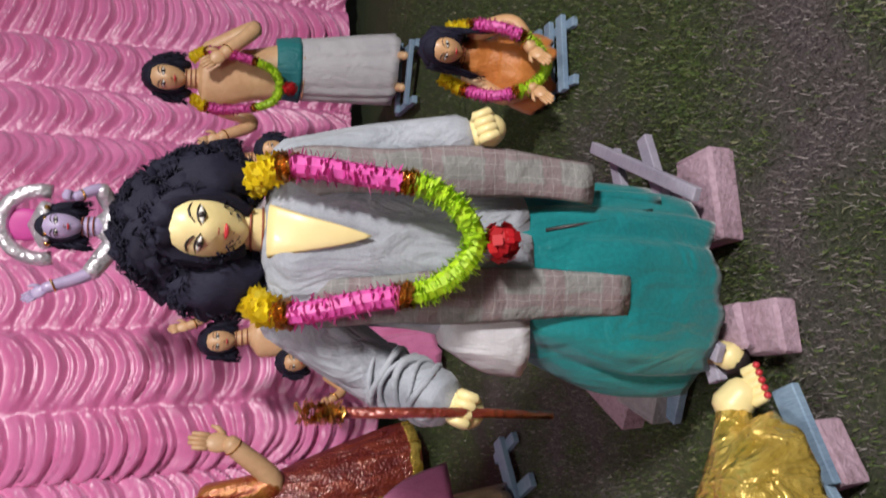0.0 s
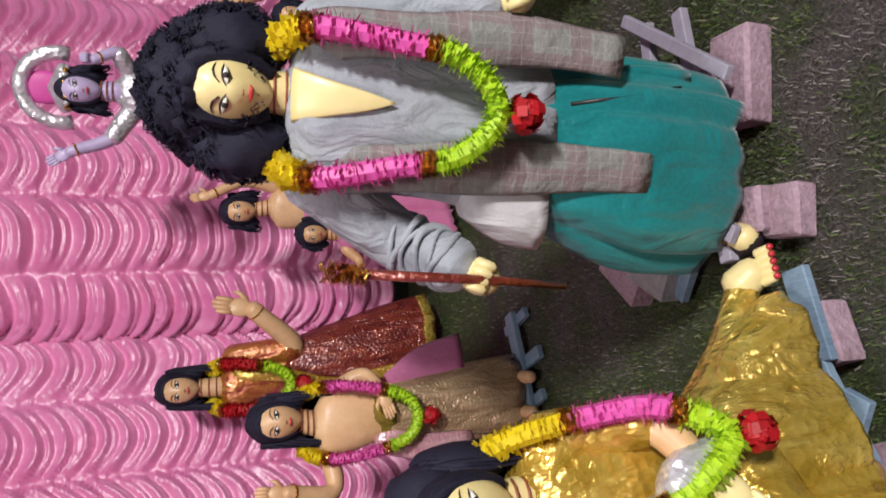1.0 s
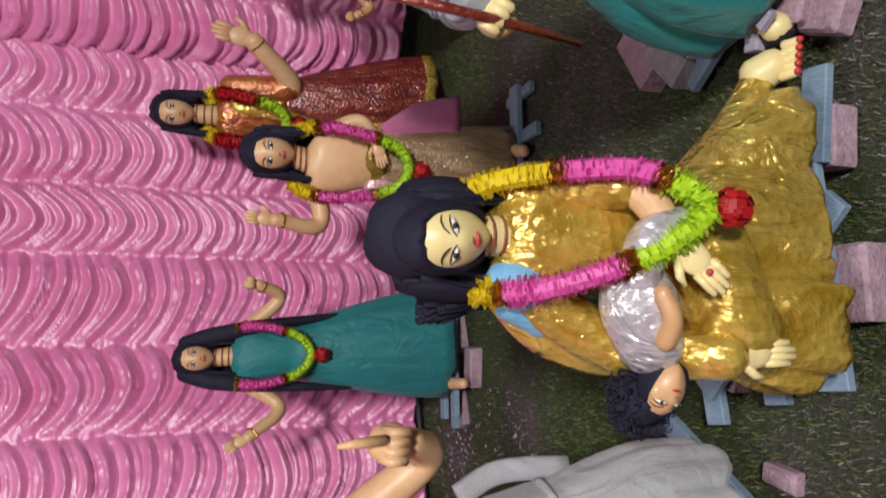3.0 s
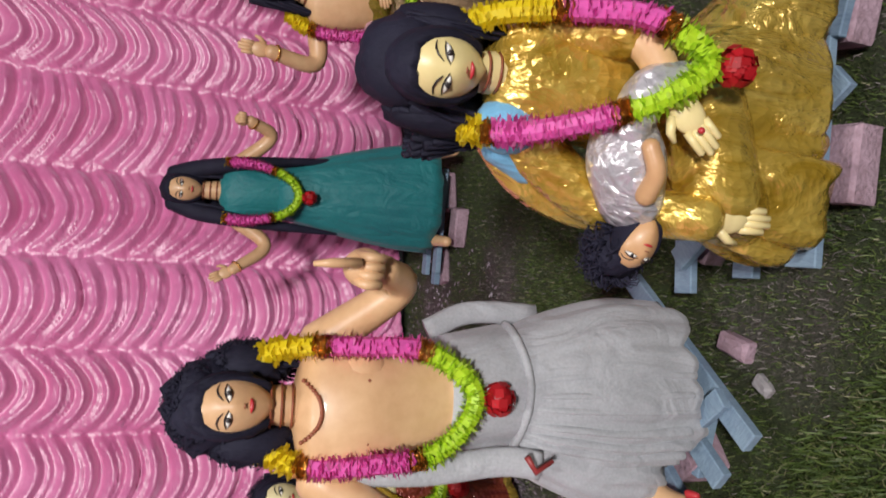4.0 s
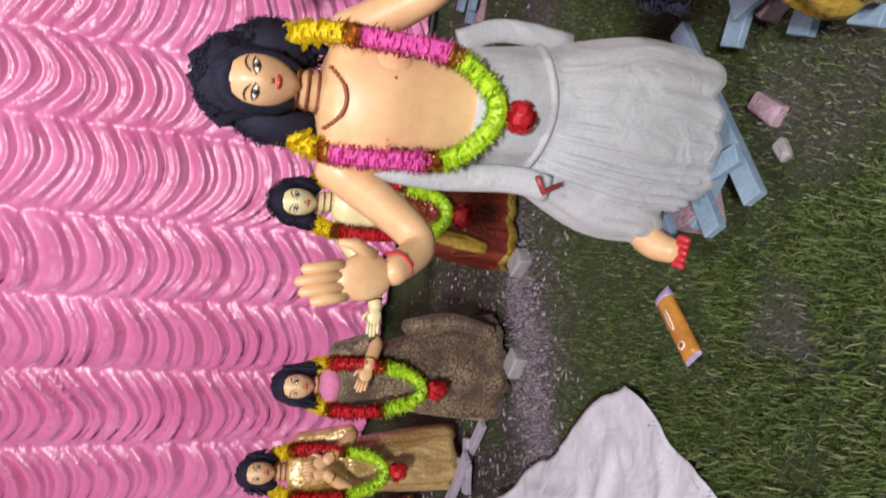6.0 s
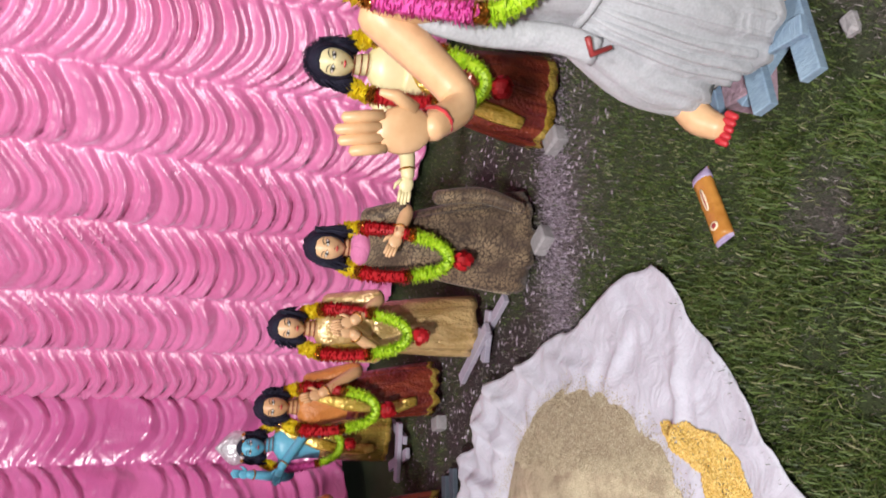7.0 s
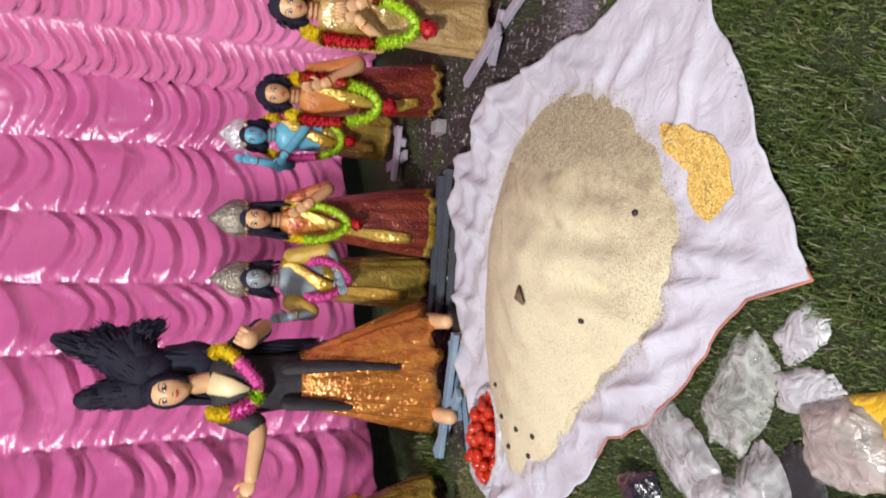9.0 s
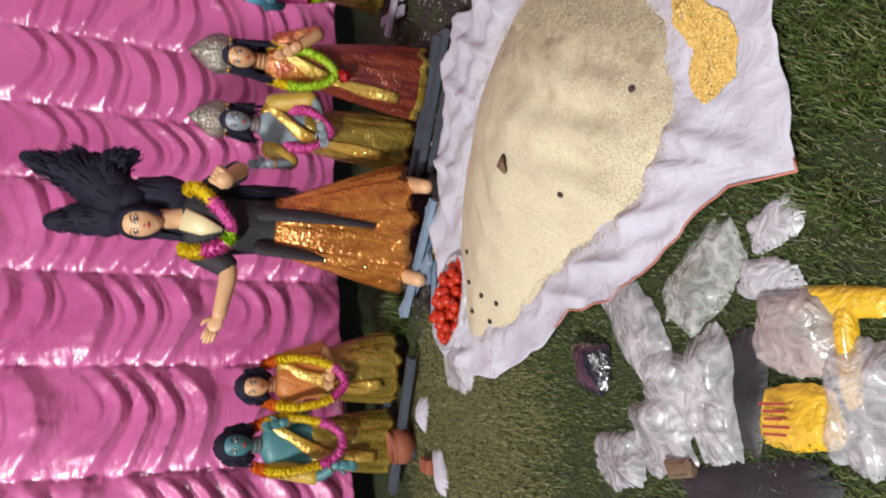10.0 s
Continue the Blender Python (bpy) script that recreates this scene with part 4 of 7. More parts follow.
# ---- bare-chested figure in a pleated pale dhoti ----
def dhoti_figure():
    rnd, S = random.Random(2), Shape()
    head(S, (-0.025, 0.035, 1.337), 0.078, M_SKIN_PEACH, turn=3, nod=-2, tip=-2, cap=1.13, fluff=0.1)
    S.limb([F((-0.03, 0.0, 1.17)), F((-0.025, 0.0, 1.28))], [0.05, 0.042], M_SKIN_PEACH)
    neck_lines(S, (-0.03, 0.004, 1.185), (-0.025, 0.006, 1.262), 0.049)
    for c, r in (((-0.03, -0.05, 1.375), (0.105, 0.095, 0.10)), ((-0.11, -0.04, 1.28), (0.055, 0.065, 0.10)), ((0.06, -0.04, 1.30), (0.055, 0.065, 0.09)), ((-0.025, -0.02, 1.405), (0.085, 0.075, 0.06))):
        S.ball(F(c), r, M_HAIR, 20, 12, 0.22, 5)
        tufts(S, F(c), r, 900, 0.0085, rnd)
    locks(S, (F((-0.03, -0.05, 1.30)), (0.10, 0.07, 0.08)), 90, 0.16, 0.015, rnd, 0.011, 0.012)
    S.skirt([(1.20, -0.03, 0.0, 0.048, 0.043), (1.185, -0.035, 0.0, 0.11, 0.066), (1.155, -0.04, -0.005, 0.165, 0.09), (1.06, -0.04, -0.012, 0.16, 0.105), (0.95, -0.03, -0.01, 0.135, 0.095), (0.84, -0.01, -0.005, 0.125, 0.09), (0.76, 0.0, 0, 0.135, 0.10)], M_SKIN_PEACH, 48, 2, 0.0, 0)
    for u in (-0.105, 0.03):
        S.ball(F((u, 0.066, 1.055)), (0.075, 0.036, 0.064), M_SKIN_PEACH, 16, 9)
        S.ball(F((u, 0.103, 1.05)), 0.005, M_LINE, 8, 5)
    S.skirt([(0.845, 0.0, 0.0, 0.138, 0.108), (0.75, 0.005, 0.0, 0.15, 0.12), (0.68, 0.01, 0.0, 0.155, 0.125), (0.66, 0.01, 0.0, 0.15, 0.12)], M_DHOTI, 56, 6, 0.04, 3)
    S.skirt([(0.67, 0.01, 0.0, 0.15, 0.12), (0.58, 0.01, 0.0, 0.185, 0.145), (0.40, 0.015, -0.01, 0.225, 0.165), (0.27, 0.02, -0.005, 0.225, 0.165), (0.19, 0.02, -0.005, 0.222, 0.165)], M_DHOTI, 110, 17, 0.05, 6, 0.06)
    S.skirt([(0.66, -0.13, 0.01, 0.06, 0.09), (0.45, -0.19, 0.02, 0.095, 0.11), (0.29, -0.21, 0.02, 0.085, 0.11), (0.235, -0.22, 0.02, 0.07, 0.09)], M_DHOTI, 60, 8, 0.08, 8, 0.05)
    # pleats gathered at the front, and the rolled waist
    for i in range(7):
        a, spread = -0.135 + 0.03 * i, 0.75 + 0.1 * (i % 3)
        line = []
        for z, rx, ry in ((0.655, 0.15, 0.12), (0.58, 0.185, 0.145), (0.40, 0.225, 0.165), (0.29, 0.225, 0.165), (0.215 - 0.012 * (i % 2), 0.222, 0.165)):
            u = (a + 0.03) * rx / 0.15 * spread * 1.15 - 0.02
            line.append(F((u, ry * math.sqrt(max(0.05, 1 - (u / rx) ** 2)) - 0.004, z)))
        S.limb(line, (0.007, 0.013, 0.018, 0.02, 0.02), M_DHOTI, 10, 5, 0.6)
    S.tube([F((0.01 + 0.158 * math.cos(q), 0.128 * math.sin(q), 0.668 + 0.008 * math.sin(3 * q))) for q in (2 * math.pi * j / 40 for j in range(41))], [0.011] * 41, M_DHOTI, 8)
    S.tube(spline([F((0.15, -0.06, 0.86)), F((0.2, -0.06, 0.74)), F((0.2, -0.05, 0.55))], 5), [0.03] * 11, M_DHOTI, 10, 0.4, (1, 0, 0))
    S.tube(spline([F((-0.17, 0.02, 1.12)), F((-0.18, 0.04, 0.9)), F((-0.16, 0.08, 0.72)), F((-0.17, 0.1, 0.62))], 5), [0.035] * 16, M_DHOTI, 10, 0.4, (1, 0, 0))
    S.tube([F((-0.14, 0.155, 0.685)), F((-0.175, 0.15, 0.66)), F((-0.15, 0.16, 0.62))], [0.008, 0.009, 0.006], M_MAROON_INK, 6)
    arm(S, [(0.11, -0.01, 1.15), (0.24, 0.07, 0.98), (0.27, 0.19, 1.05)], [0.052, 0.042, 0.033], None, M_SKIN_PEACH)
    palm(S, F((0.27, 0.195, 1.055)), (-0.02, -0.25, 0.6), 0.05, M_SKIN_PEACH, (-0.3, -1, -0.1), True)
    S.tube([F((0.27, 0.27, 1.12)), F((0.265, 0.28, 1.18)), F((0.262, 0.275, 1.215))], [0.011, 0.01, 0.005], M_SKIN_PEACH, 8)
    arm(S, [(-0.19, -0.01, 1.14), (-0.335, 0.06, 0.93), (-0.40, 0.16, 1.01)], [0.055, 0.045, 0.034], None, M_SKIN_PEACH, bangle=M_RED)
    palm(S, F((-0.40, 0.165, 1.015)), (-0.14, -0.1, 0.75), 0.070, M_SKIN_PEACH, (0.2, -1, -0.1))
    for i in range(21):
        u = -0.066 + 0.0066 * i
        z = 1.146 + 0.036 * (u / 0.066) ** 2
        w, d = (0.16, 0.093) if z < 1.155 else (0.165 - 1.83 * (z - 1.155), 0.09 - 0.8 * (z - 1.155))
        S.ball(F((-0.037 + u, d * math.sqrt(1 - (u / w) ** 2) + 0.008, z + 0.006)), 0.0052, M_LINE, 8, 5)
    for u, f in ((-0.285, 0.05), (0.05, 0.06)):
        S.limb([F((u + 0.05, f - 0.1, 0.25)), F((u, f, 0.235)), F((u - 0.01, f + 0.06, 0.205))], [0.05, 0.045, 0.035], M_SKIN_PEACH)
        for k in range(5):
            S.limb([F((u - 0.04 + 0.018 * k, f + 0.075, 0.205)), F((u - 0.042 + 0.018 * k, f + 0.10, 0.197))], [0.011, 0.009], M_LIP if u < 0 else M_SKIN_PEACH, 8, 2)
    figure("standing_statue", "bare-chested figure in a pleated pale grey dhoti", (-1.45, 0.78), 52, S)
    garland(GAR, (-1.45, 0.78), 52, [(0.065, -0.06, 1.30), (0.10, 0.05, 1.22), (0.105, 0.11, 1.07), (0.095, 0.13, 0.92), (0.0, 0.145, 0.81), (-0.12, 0.14, 0.89), (-0.15, 0.11, 1.04), (-0.155, 0.05, 1.18), (-0.12, -0.05, 1.28)], 0.031, [(0.17, M_F_YELLOW), (0.02, M_TINSEL), (0.165, M_F_PINK), (0.02, M_TINSEL), (0.29, M_F_GREEN), (0.02, M_TINSEL), (0.18, M_F_PINK), (0.02, M_TINSEL), (0.115, M_F_YELLOW)], 8)


dhoti_figure()


# ---- seated figure in gold brocade with a child across the lap ----
def seated_gold_figure():
    rnd, S = random.Random(3), Shape()
    head(S, (0.01, 0.065, 1.028), 0.08, M_SKIN_YELLOW, turn=-3, nod=3, tip=-5, cap=1.1, fluff=0.03)
    S.limb([F((0.02, 0.02, 0.87)), F((0.012, 0.03, 0.97))], [0.046, 0.038], M_SKIN_YELLOW)
    neck_lines(S, (0.02, 0.03, 0.875), (0.012, 0.04, 0.96), 0.04)
    for c, r in (((0.01, -0.02, 1.07), (0.095, 0.09, 0.095)), ((-0.078, -0.035, 0.98), (0.05, 0.065, 0.12)), ((0.092, -0.035, 1.0), (0.045, 0.065, 0.10))):
        S.ball(F(c), r, M_HAIR, 20, 12, 0.12, 4)
    locks(S, (F((0.01, -0.02, 1.03)), (0.085, 0.08, 0.08)), 190, 0.30, 0.035, rnd, 0.013, 0.01)
    locks(S, (F((-0.09, -0.1, 0.98)), (0.08, 0.06, 0.06)), 90, 0.28, -0.08, rnd, 0.013, 0.01, front_gap=False)
    S.skirt([(0.905, 0.02, 0.0, 0.05, 0.045), (0.885, 0.02, 0.0, 0.11, 0.065), (0.84, 0.02, -0.005, 0.145, 0.085), (0.72, 0.03, -0.01, 0.13, 0.10), (0.55, 0.03, 0.0, 0.14, 0.11), (0.40, 0.02, 0, 0.17, 0.14)], M_GOLD_RICH, 56, 5, 0.05, 1)
    S.ball(F((-0.08, 0.03, 0.85)), (0.06, 0.065, 0.07), M_BLUE_CLOTH, 16, 10)
    S.limb([F((-0.11, -0.01, 0.84)), F((-0.155, -0.01, 0.76))], [0.055, 0.05], M_BLUE_CLOTH, 14)
    # lap and skirt: one knee raised on its foot, the other folded under
    S.skirt([(0.50, 0.02, -0.01, 0.14, 0.11), (0.40, 0.02, -0.03, 0.19, 0.13), (0.29, 0.02, -0.035, 0.22, 0.145), (0.21, 0.02, -0.035, 0.23, 0.15), (0.17, 0.02, -0.035, 0.23, 0.15)], M_GOLD, 110, 9, 0.045, 3, 0.02)
    S.limb([F((0.06, 0.0, 0.42)), F((0.2, 0.0, 0.32)), F((0.32, -0.03, 0.235)), F((0.43, -0.05, 0.175))], [0.11, 0.085, 0.06, 0.042], M_GOLD, 22, 7)
    S.skirt([(0.38, 0.11, -0.01, 0.09, 0.09), (0.29, 0.16, 0.0, 0.12, 0.11), (0.2, 0.20, 0.01, 0.14, 0.12), (0.16, 0.21, 0.015, 0.145, 0.12)], M_GOLD, 90, 7, 0.045, 5, 0.02)
    S.skirt([(0.40, 0.13, -0.01, 0.10, 0.09), (0.31, 0.19, -0.03, 0.13, 0.09), (0.22, 0.235, -0.04, 0.15, 0.085), (0.165, 0.25, -0.045, 0.155, 0.08)], M_GOLD, 90, 8, 0.05, 11, 0.02)
    S.limb([F((0.06, 0.04, 0.42)), F((-0.12, 0.16, 0.42)), F((-0.20, 0.14, 0.31))], [0.11, 0.095, 0.08], M_GOLD_RICH, 22, 7)
    S.skirt([(0.42, -0.10, -0.05, 0.11, 0.11), (0.32, -0.13, -0.08, 0.15, 0.14), (0.22, -0.14, -0.09, 0.165, 0.15), (0.16, -0.14, -0.09, 0.16, 0.15)], M_GOLD_RICH, 80, 9, 0.13, 8, 0.05)
    # folds of the shawl down the far side
    S.tube(spline([F((-0.10, -0.04, 0.85)), F((-0.17, -0.03, 0.74)), F((-0.22, 0.0, 0.60)), F((-0.23, 0.04, 0.46))], 6), [0.05 + 0.025 * math.sin(i * 0.2) for i in range(19)], M_GOLD_RICH, 12, 0.55, (1, 0, 0))
    S.limb([F((0.445, -0.05, 0.18)), F((0.475, -0.02, 0.15))], [0.05, 0.044], M_SKIN_YELLOW)
    for k in range(5):
        S.limb([F((0.44 + 0.019 * k, 0.005, 0.15)), F((0.445 + 0.019 * k, 0.035, 0.14))], [0.013, 0.011], M_SKIN_YELLOW, 8, 2)
        S.ball(F((0.446 + 0.019 * k, 0.045, 0.145)), 0.009, M_LIP, 8, 5)
    arm(S, [(0.12, 0.0, 0.83), (0.135, 0.12, 0.66), (0.02, 0.22, 0.60)], [0.046, 0.04, 0.031], None, M_SKIN_PEACH, sleeve=(M_GOLD_RICH, 2, 0.012))
    palm(S, F((0.02, 0.22, 0.60)), (-0.42, -0.2, -0.42), 0.041, M_SKIN_YELLOW, (0.2, -0.9, 0.5))
    arm(S, [(-0.09, 0.0, 0.82), (-0.21, 0.06, 0.62), (-0.20, 0.22, 0.46)], [0.046, 0.042, 0.034], None, M_SKIN_YELLOW, sleeve=(M_GOLD_RICH, 3, 0.016))
    palm(S, F((-0.195, 0.225, 0.45)), (0.02, -0.1, -0.5), 0.042, M_SKIN_YELLOW, (-0.1, -1, 0.2))
    for u, f, z in ((-0.16, 0.17, 0.235), (-0.17, 0.165, 0.205), (-0.05, 0.165, 0.24), (-0.08, 0.17, 0.215)):
        S.ball(F((u, f, z)), (0.016, 0.012, 0.016), M_EYE_WHITE, 10, 6, 0.35)
    S.ball(F((-0.03, 0.262, 0.56)), 0.007, M_LIP, 8, 5)
    figure("seated_statue", "seated figure wrapped in shiny gold brocade", (-0.75, 1.05), 29, S)
    C = Shape()
    head(C, (-0.27, 0.17, 0.585), 0.055, M_SKIN_TAN, turn=20, nod=-48, tip=-78)
    C.limb([F((-0.04, 0.15, 0.66)), F((-0.11, 0.16, 0.64)), F((-0.20, 0.16, 0.605))], [0.062, 0.08, 0.066], M_SILVER, 18, 8, 0.8)
    C.limb([F((-0.19, 0.16, 0.605)), F((-0.25, 0.16, 0.59))], [0.033, 0.03], M_SKIN_TAN)
    C.limb([F((-0.05, 0.18, 0.66)), F((0.03, 0.2, 0.65)), F((0.07, 0.2, 0.56))], [0.045, 0.042, 0.03], M_SILVER)
    C.limb([F((-0.17, 0.22, 0.62)), F((-0.12, 0.25, 0.63)), F((-0.07, 0.24, 0.65))], [0.022, 0.019, 0.017], M_SKIN_TAN)
    C.ball(F((-0.305, 0.13, 0.60)), (0.055, 0.06, 0.06), M_HAIR, 18, 11, 0.3)
    tufts(C, F((-0.31, 0.13, 0.60)), (0.058, 0.062, 0.062), 420, 0.014, rnd)
    figure("child_statue", "small child figure in silver foil lying on the lap", (-0.75, 1.05), 29, C)
    garland(GAR, (-0.75, 1.05), 29, [(0.095, -0.03, 0.965), (0.13, 0.06, 0.91), (0.155, 0.14, 0.77), (0.155, 0.2, 0.67), (0.10, 0.24, 0.56), (0.03, 0.24, 0.62), (-0.03, 0.2, 0.72), (-0.085, 0.12, 0.85), (-0.10, 0.0, 0.935)], 0.031, [(0.2, M_F_YELLOW), (0.02, M_TINSEL), (0.17, M_F_PINK), (0.02, M_TINSEL), (0.27, M_F_GREEN), (0.02, M_TINSEL), (0.22, M_F_PINK), (0.02, M_TINSEL), (0.06, M_F_YELLOW)], 9)


seated_gold_figure()


# ---- the smaller figures along the curtain ----
def small_figure(label, base, yaw, face, r, skin, shoulders, waist, hem, top_mat, skirt_mat, rnd_seed, arms=(), hair_len=0.3, folds=9, amp=0.06, turn=0.0, tip=0.0, nod=0.0,
                 crown=None, feet=None, belly=None, name="standing_statue", depth=0.62, curls=False, extra=None):
    """face: (u, f, z); shoulders: (u, z, half width); waist: (u, z, half width); hem: (u, z, half width)."""
    rnd, S = random.Random(rnd_seed), Shape()
    fu, ff, fz = face
    su, sz, sw = shoulders
    wu, wz, ww = waist
    hu, hz, hw = hem
    head(S, face, r, skin, turn, nod, tip)
    S.limb([F((su, 0, sz + 0.01)), F((fu, ff - 0.03, fz - r * 0.75))], [r * 0.62, r * 0.5], skin)
    neck_lines(S, (su, ff * 0.3, sz + 0.02), (fu, ff - 0.03, fz - r), r * 0.57)
    S.ball(F((fu, ff - 0.5 * r, fz + 0.2 * r)), (r * 1.08, r * 1.0, r * 1.12), M_HAIR, 18, 11, 0.12)
    for s in (-1, 1):
        S.ball(F((fu + s * r * 0.8, ff - 0.5 * r, fz - 0.45 * r)), (r * 0.42, r * 0.6, r * 0.9), M_HAIR, 14, 9, 0.15)
    if curls:
        tufts(S, F((fu, ff - 0.5 * r, fz + 0.25 * r)), (r * 1.1, r, r * 1.15), 700, r * 0.13, rnd)
    if hair_len:
        locks(S, (F((fu, ff - 0.55 * r, fz)), (r * 1.05, r * 0.9, r)), 110, hair_len, r * 0.35, rnd, r * 0.16, r * 0.1)
    bare = belly or top_mat
    S.skirt([(sz + 0.035, su, 0, r * 0.6, r * 0.5), (sz + 0.015, su, 0, sw * 0.62, sw * 0.42), (sz - 0.03, su, 0, sw, sw * 0.55), (sz - 0.55 * (sz - wz), (su + wu) / 2, 0, sw * 0.92, sw * 0.62), (wz, wu, 0, ww, ww * 0.7), (wz - 0.05, wu, 0, ww * 1.05, ww * 0.75)], bare, 44, 4, 0.03, rnd_seed)
    S.skirt([(wz + 0.02, wu, 0, ww * 1.04, ww * 0.74), (wz - 0.3 * (wz - hz), wu + 0.3 * (hu - wu), 0, ww + 0.45 * (hw - ww), (ww + 0.45 * (hw - ww)) * depth * 1.1), (wz - 0.7 * (wz - hz), wu + 0.7 * (hu - wu), 0, ww + 0.85 * (hw - ww), (ww + 0.85 * (hw - ww)) * depth), (hz, hu, 0, hw, hw * depth)], skirt_mat, 84, folds, amp, rnd_seed, 0.05, hem=M_GOLD if skirt_mat in (M_MAROON, M_OLIVE, M_REDGOLD) else None)
    if belly:
        S.skirt([(wz + 0.13, wu, 0, ww * 0.99, ww * 0.72), (wz + 0.06, wu, 0, ww * 1.05, ww * 0.77), (wz - 0.03, wu, 0, ww * 1.08, ww * 0.79)], top_mat, 44, 6, 0.04, rnd_seed + 1)
    for pts, w, way, sleeve, fist in arms:
        arm(S, pts, (w, w * 0.84, w * 0.66), None, skin, sleeve=sleeve, bangle=M_TINSEL)
        if way:
            palm(S, F(pts[-1]), (way[0], -way[1], way[2]), w * 0.92, skin, (0.2, -1, 0.1), fist)
    if skirt_mat in (M_MAROON, M_OLIVE, M_REDGOLD):
        # a sash over one shoulder
        k = 0.5 * (ww + hw)
        S.tube(spline([F((su + 0.75 * sw, 0.02, sz + 0.02)), F((su + 0.35 * sw, 0.62 * sw, sz - 0.10)), F((wu - 0.35 * ww, 0.76 * ww + 0.012, wz)), F((wu - 0.5 * k, k * depth * 0.95 + 0.012, wz - 0.35 * (wz - hz))), F((hu - 0.5 * hw, hw * depth * 0.9 + 0.015, hz + 0.25 * (wz - hz)))], 6), [0.034 + 0.006 * math.sin(i * 0.7) for i in range(25)], M_GOLD_RICH if rnd_seed % 20 == 1 else M_GOLD, 10, 0.3, (1, 0, 0))
    for u in (feet or ()):
        S.limb([F((hu + u, hw * depth * 0.4, hz - 0.01)), F((hu + u, hw * depth + 0.05, hz - 0.03))], [0.035, 0.028], skin)
    if crown:
        mat_c, ch = crown
        rows = []
        for i in range(9):
            k = i / 8
            rr = r * (1.15 + 0.35 * math.sin(k * 3.6)) * (1 - 0.95 * k ** 2.2)
            rows.append([F((fu + rr * math.cos(q) * (1 + 0.04 * (j % 2)), ff - 0.4 * r + rr * math.sin(q) * 0.6, fz + 0.5 * r + ch * k)) for j, q in ((j, 2 * math.pi * j / 24) for j in range(24))])
        S.grid(rows, mat_c)
        for k in range(9):
            q = math.pi * (k - 4) / 9
            S.ball(F((fu + r * 1.15 * math.sin(q), ff - 0.4 * r + r * 0.95 * math.cos(q), fz + 0.62 * r)), r * 0.17, M_TINSEL if k % 2 else mat_c, 8, 5)
    if extra:
        extra(S)
    return figure(name, label, base, yaw, S)


def small_garland(base, yaw, su, sz, low, half, front, seed, bands=LONG, radius=0.028, label=GAR, rose=True):
    if bands is REDS:
        half, radius = half * 0.82, radius * 1.22
    garland(label, base, yaw, [(su + half * 0.85, -0.05, sz + 0.06), (su + half * 1.1, front * 0.5, sz - 0.02), (su + half * 1.08, front, sz - 0.4 * (sz - low)), (su + half * 0.7, front * 1.1, low + 0.06), (su, front * 1.2, low), (su - half * 0.7, front * 1.1, low + 0.06), (su - half * 1.08, front, sz - 0.4 * (sz - low)), (su - half * 1.1, front * 0.5, sz - 0.02), (su - half * 0.85, -0.05, sz + 0.06)], radius, bands, seed, rose)


# teal sari
B = (-2.5, 2.68)
small_figure("long-haired figure in a plain teal dress", B, 41, (0.05, 0.03, 1.51), 0.085, M_SKIN_PEACH, (0.06, 1.30, 0.15), (0.08, 1.02, 0.13), (0.13, 0.17, 0.31), M_TEAL_DARK, M_TEAL_DARK, 21,
             [([(0.2, 0, 1.26), (0.36, 0.05, 1.10), (0.42, 0.14, 1.22)], 0.042, (0.0, 0.1, 1), None, True), ([(-0.08, 0, 1.26), (-0.21, 0.05, 1.09), (-0.34, 0.14, 1.25)], 0.042, (-0.4, 0.1, 0.8), None, False)], 0.8, 14, 0.05, feet=(-0.24, 0.26),
             extra=lambda S: [S.limb([F((0.05 + s * 0.07, -0.02, 1.56)), F((0.05 + s * 0.115, 0.02, 1.42)), F((0.06 + s * 0.15, 0.06, 1.2)), F((0.07 + s * 0.175, 0.07, 0.95)), F((0.08 + s * 0.2, 0.05, 0.72))], (0.045, 0.045, 0.035, 0.024, 0.008), M_HAIR, 12, 6) for s in (-1, 1)])
small_garland(B, 41, 0.06, 1.31, 0.95, 0.13, 0.15, 22, radius=0.03)
# bare-chested dancer in sheer net
B = (-1.15, 2.8)
small_figure("bare-chested figure in a sheer beige sequinned wrap", B, 21, (-0.17, 0.04, 1.225), 0.095, M_SKIN_PEACH, (-0.2, 1.03, 0.15), (-0.17, 0.74, 0.115), (-0.14, 0.10, 0.19), M_OLIVE, M_TANNET, 31,
             [([(-0.33, 0, 1.0), (-0.48, 0.06, 1.0), (-0.45, 0.14, 1.2)], 0.045, (0.05, 0.0, 1), None, False), ([(-0.08, 0, 1.0), (0.0, 0.05, 0.85), (-0.08, 0.14, 0.78)], 0.042, (-0.6, 0.1, -0.2), None, False)], 0.35, 12, 0.07, belly=M_SKIN_PEACH, feet=(-0.08, 0.08),
             extra=lambda S: (S.tube(spline([F((-0.05, 0.02, 0.72)), F((0.03, 0.03, 0.55)), F((0.05, 0.03, 0.36))], 5), [0.05 + 0.007 * i for i in range(11)], M_PINK, 12, 0.16, (1, 0, 0)),
                              S.tube(spline([F((-0.28, 0.05, 0.8)), F((-0.33, 0.08, 0.6)), F((-0.34, 0.08, 0.36))], 5), [0.06] * 11, M_PINKNET, 12, 0.2, (1, 0, 0))))
small_garland(B, 21, -0.19, 1.06, 0.63, 0.135, 0.14, 32, radius=0.032)
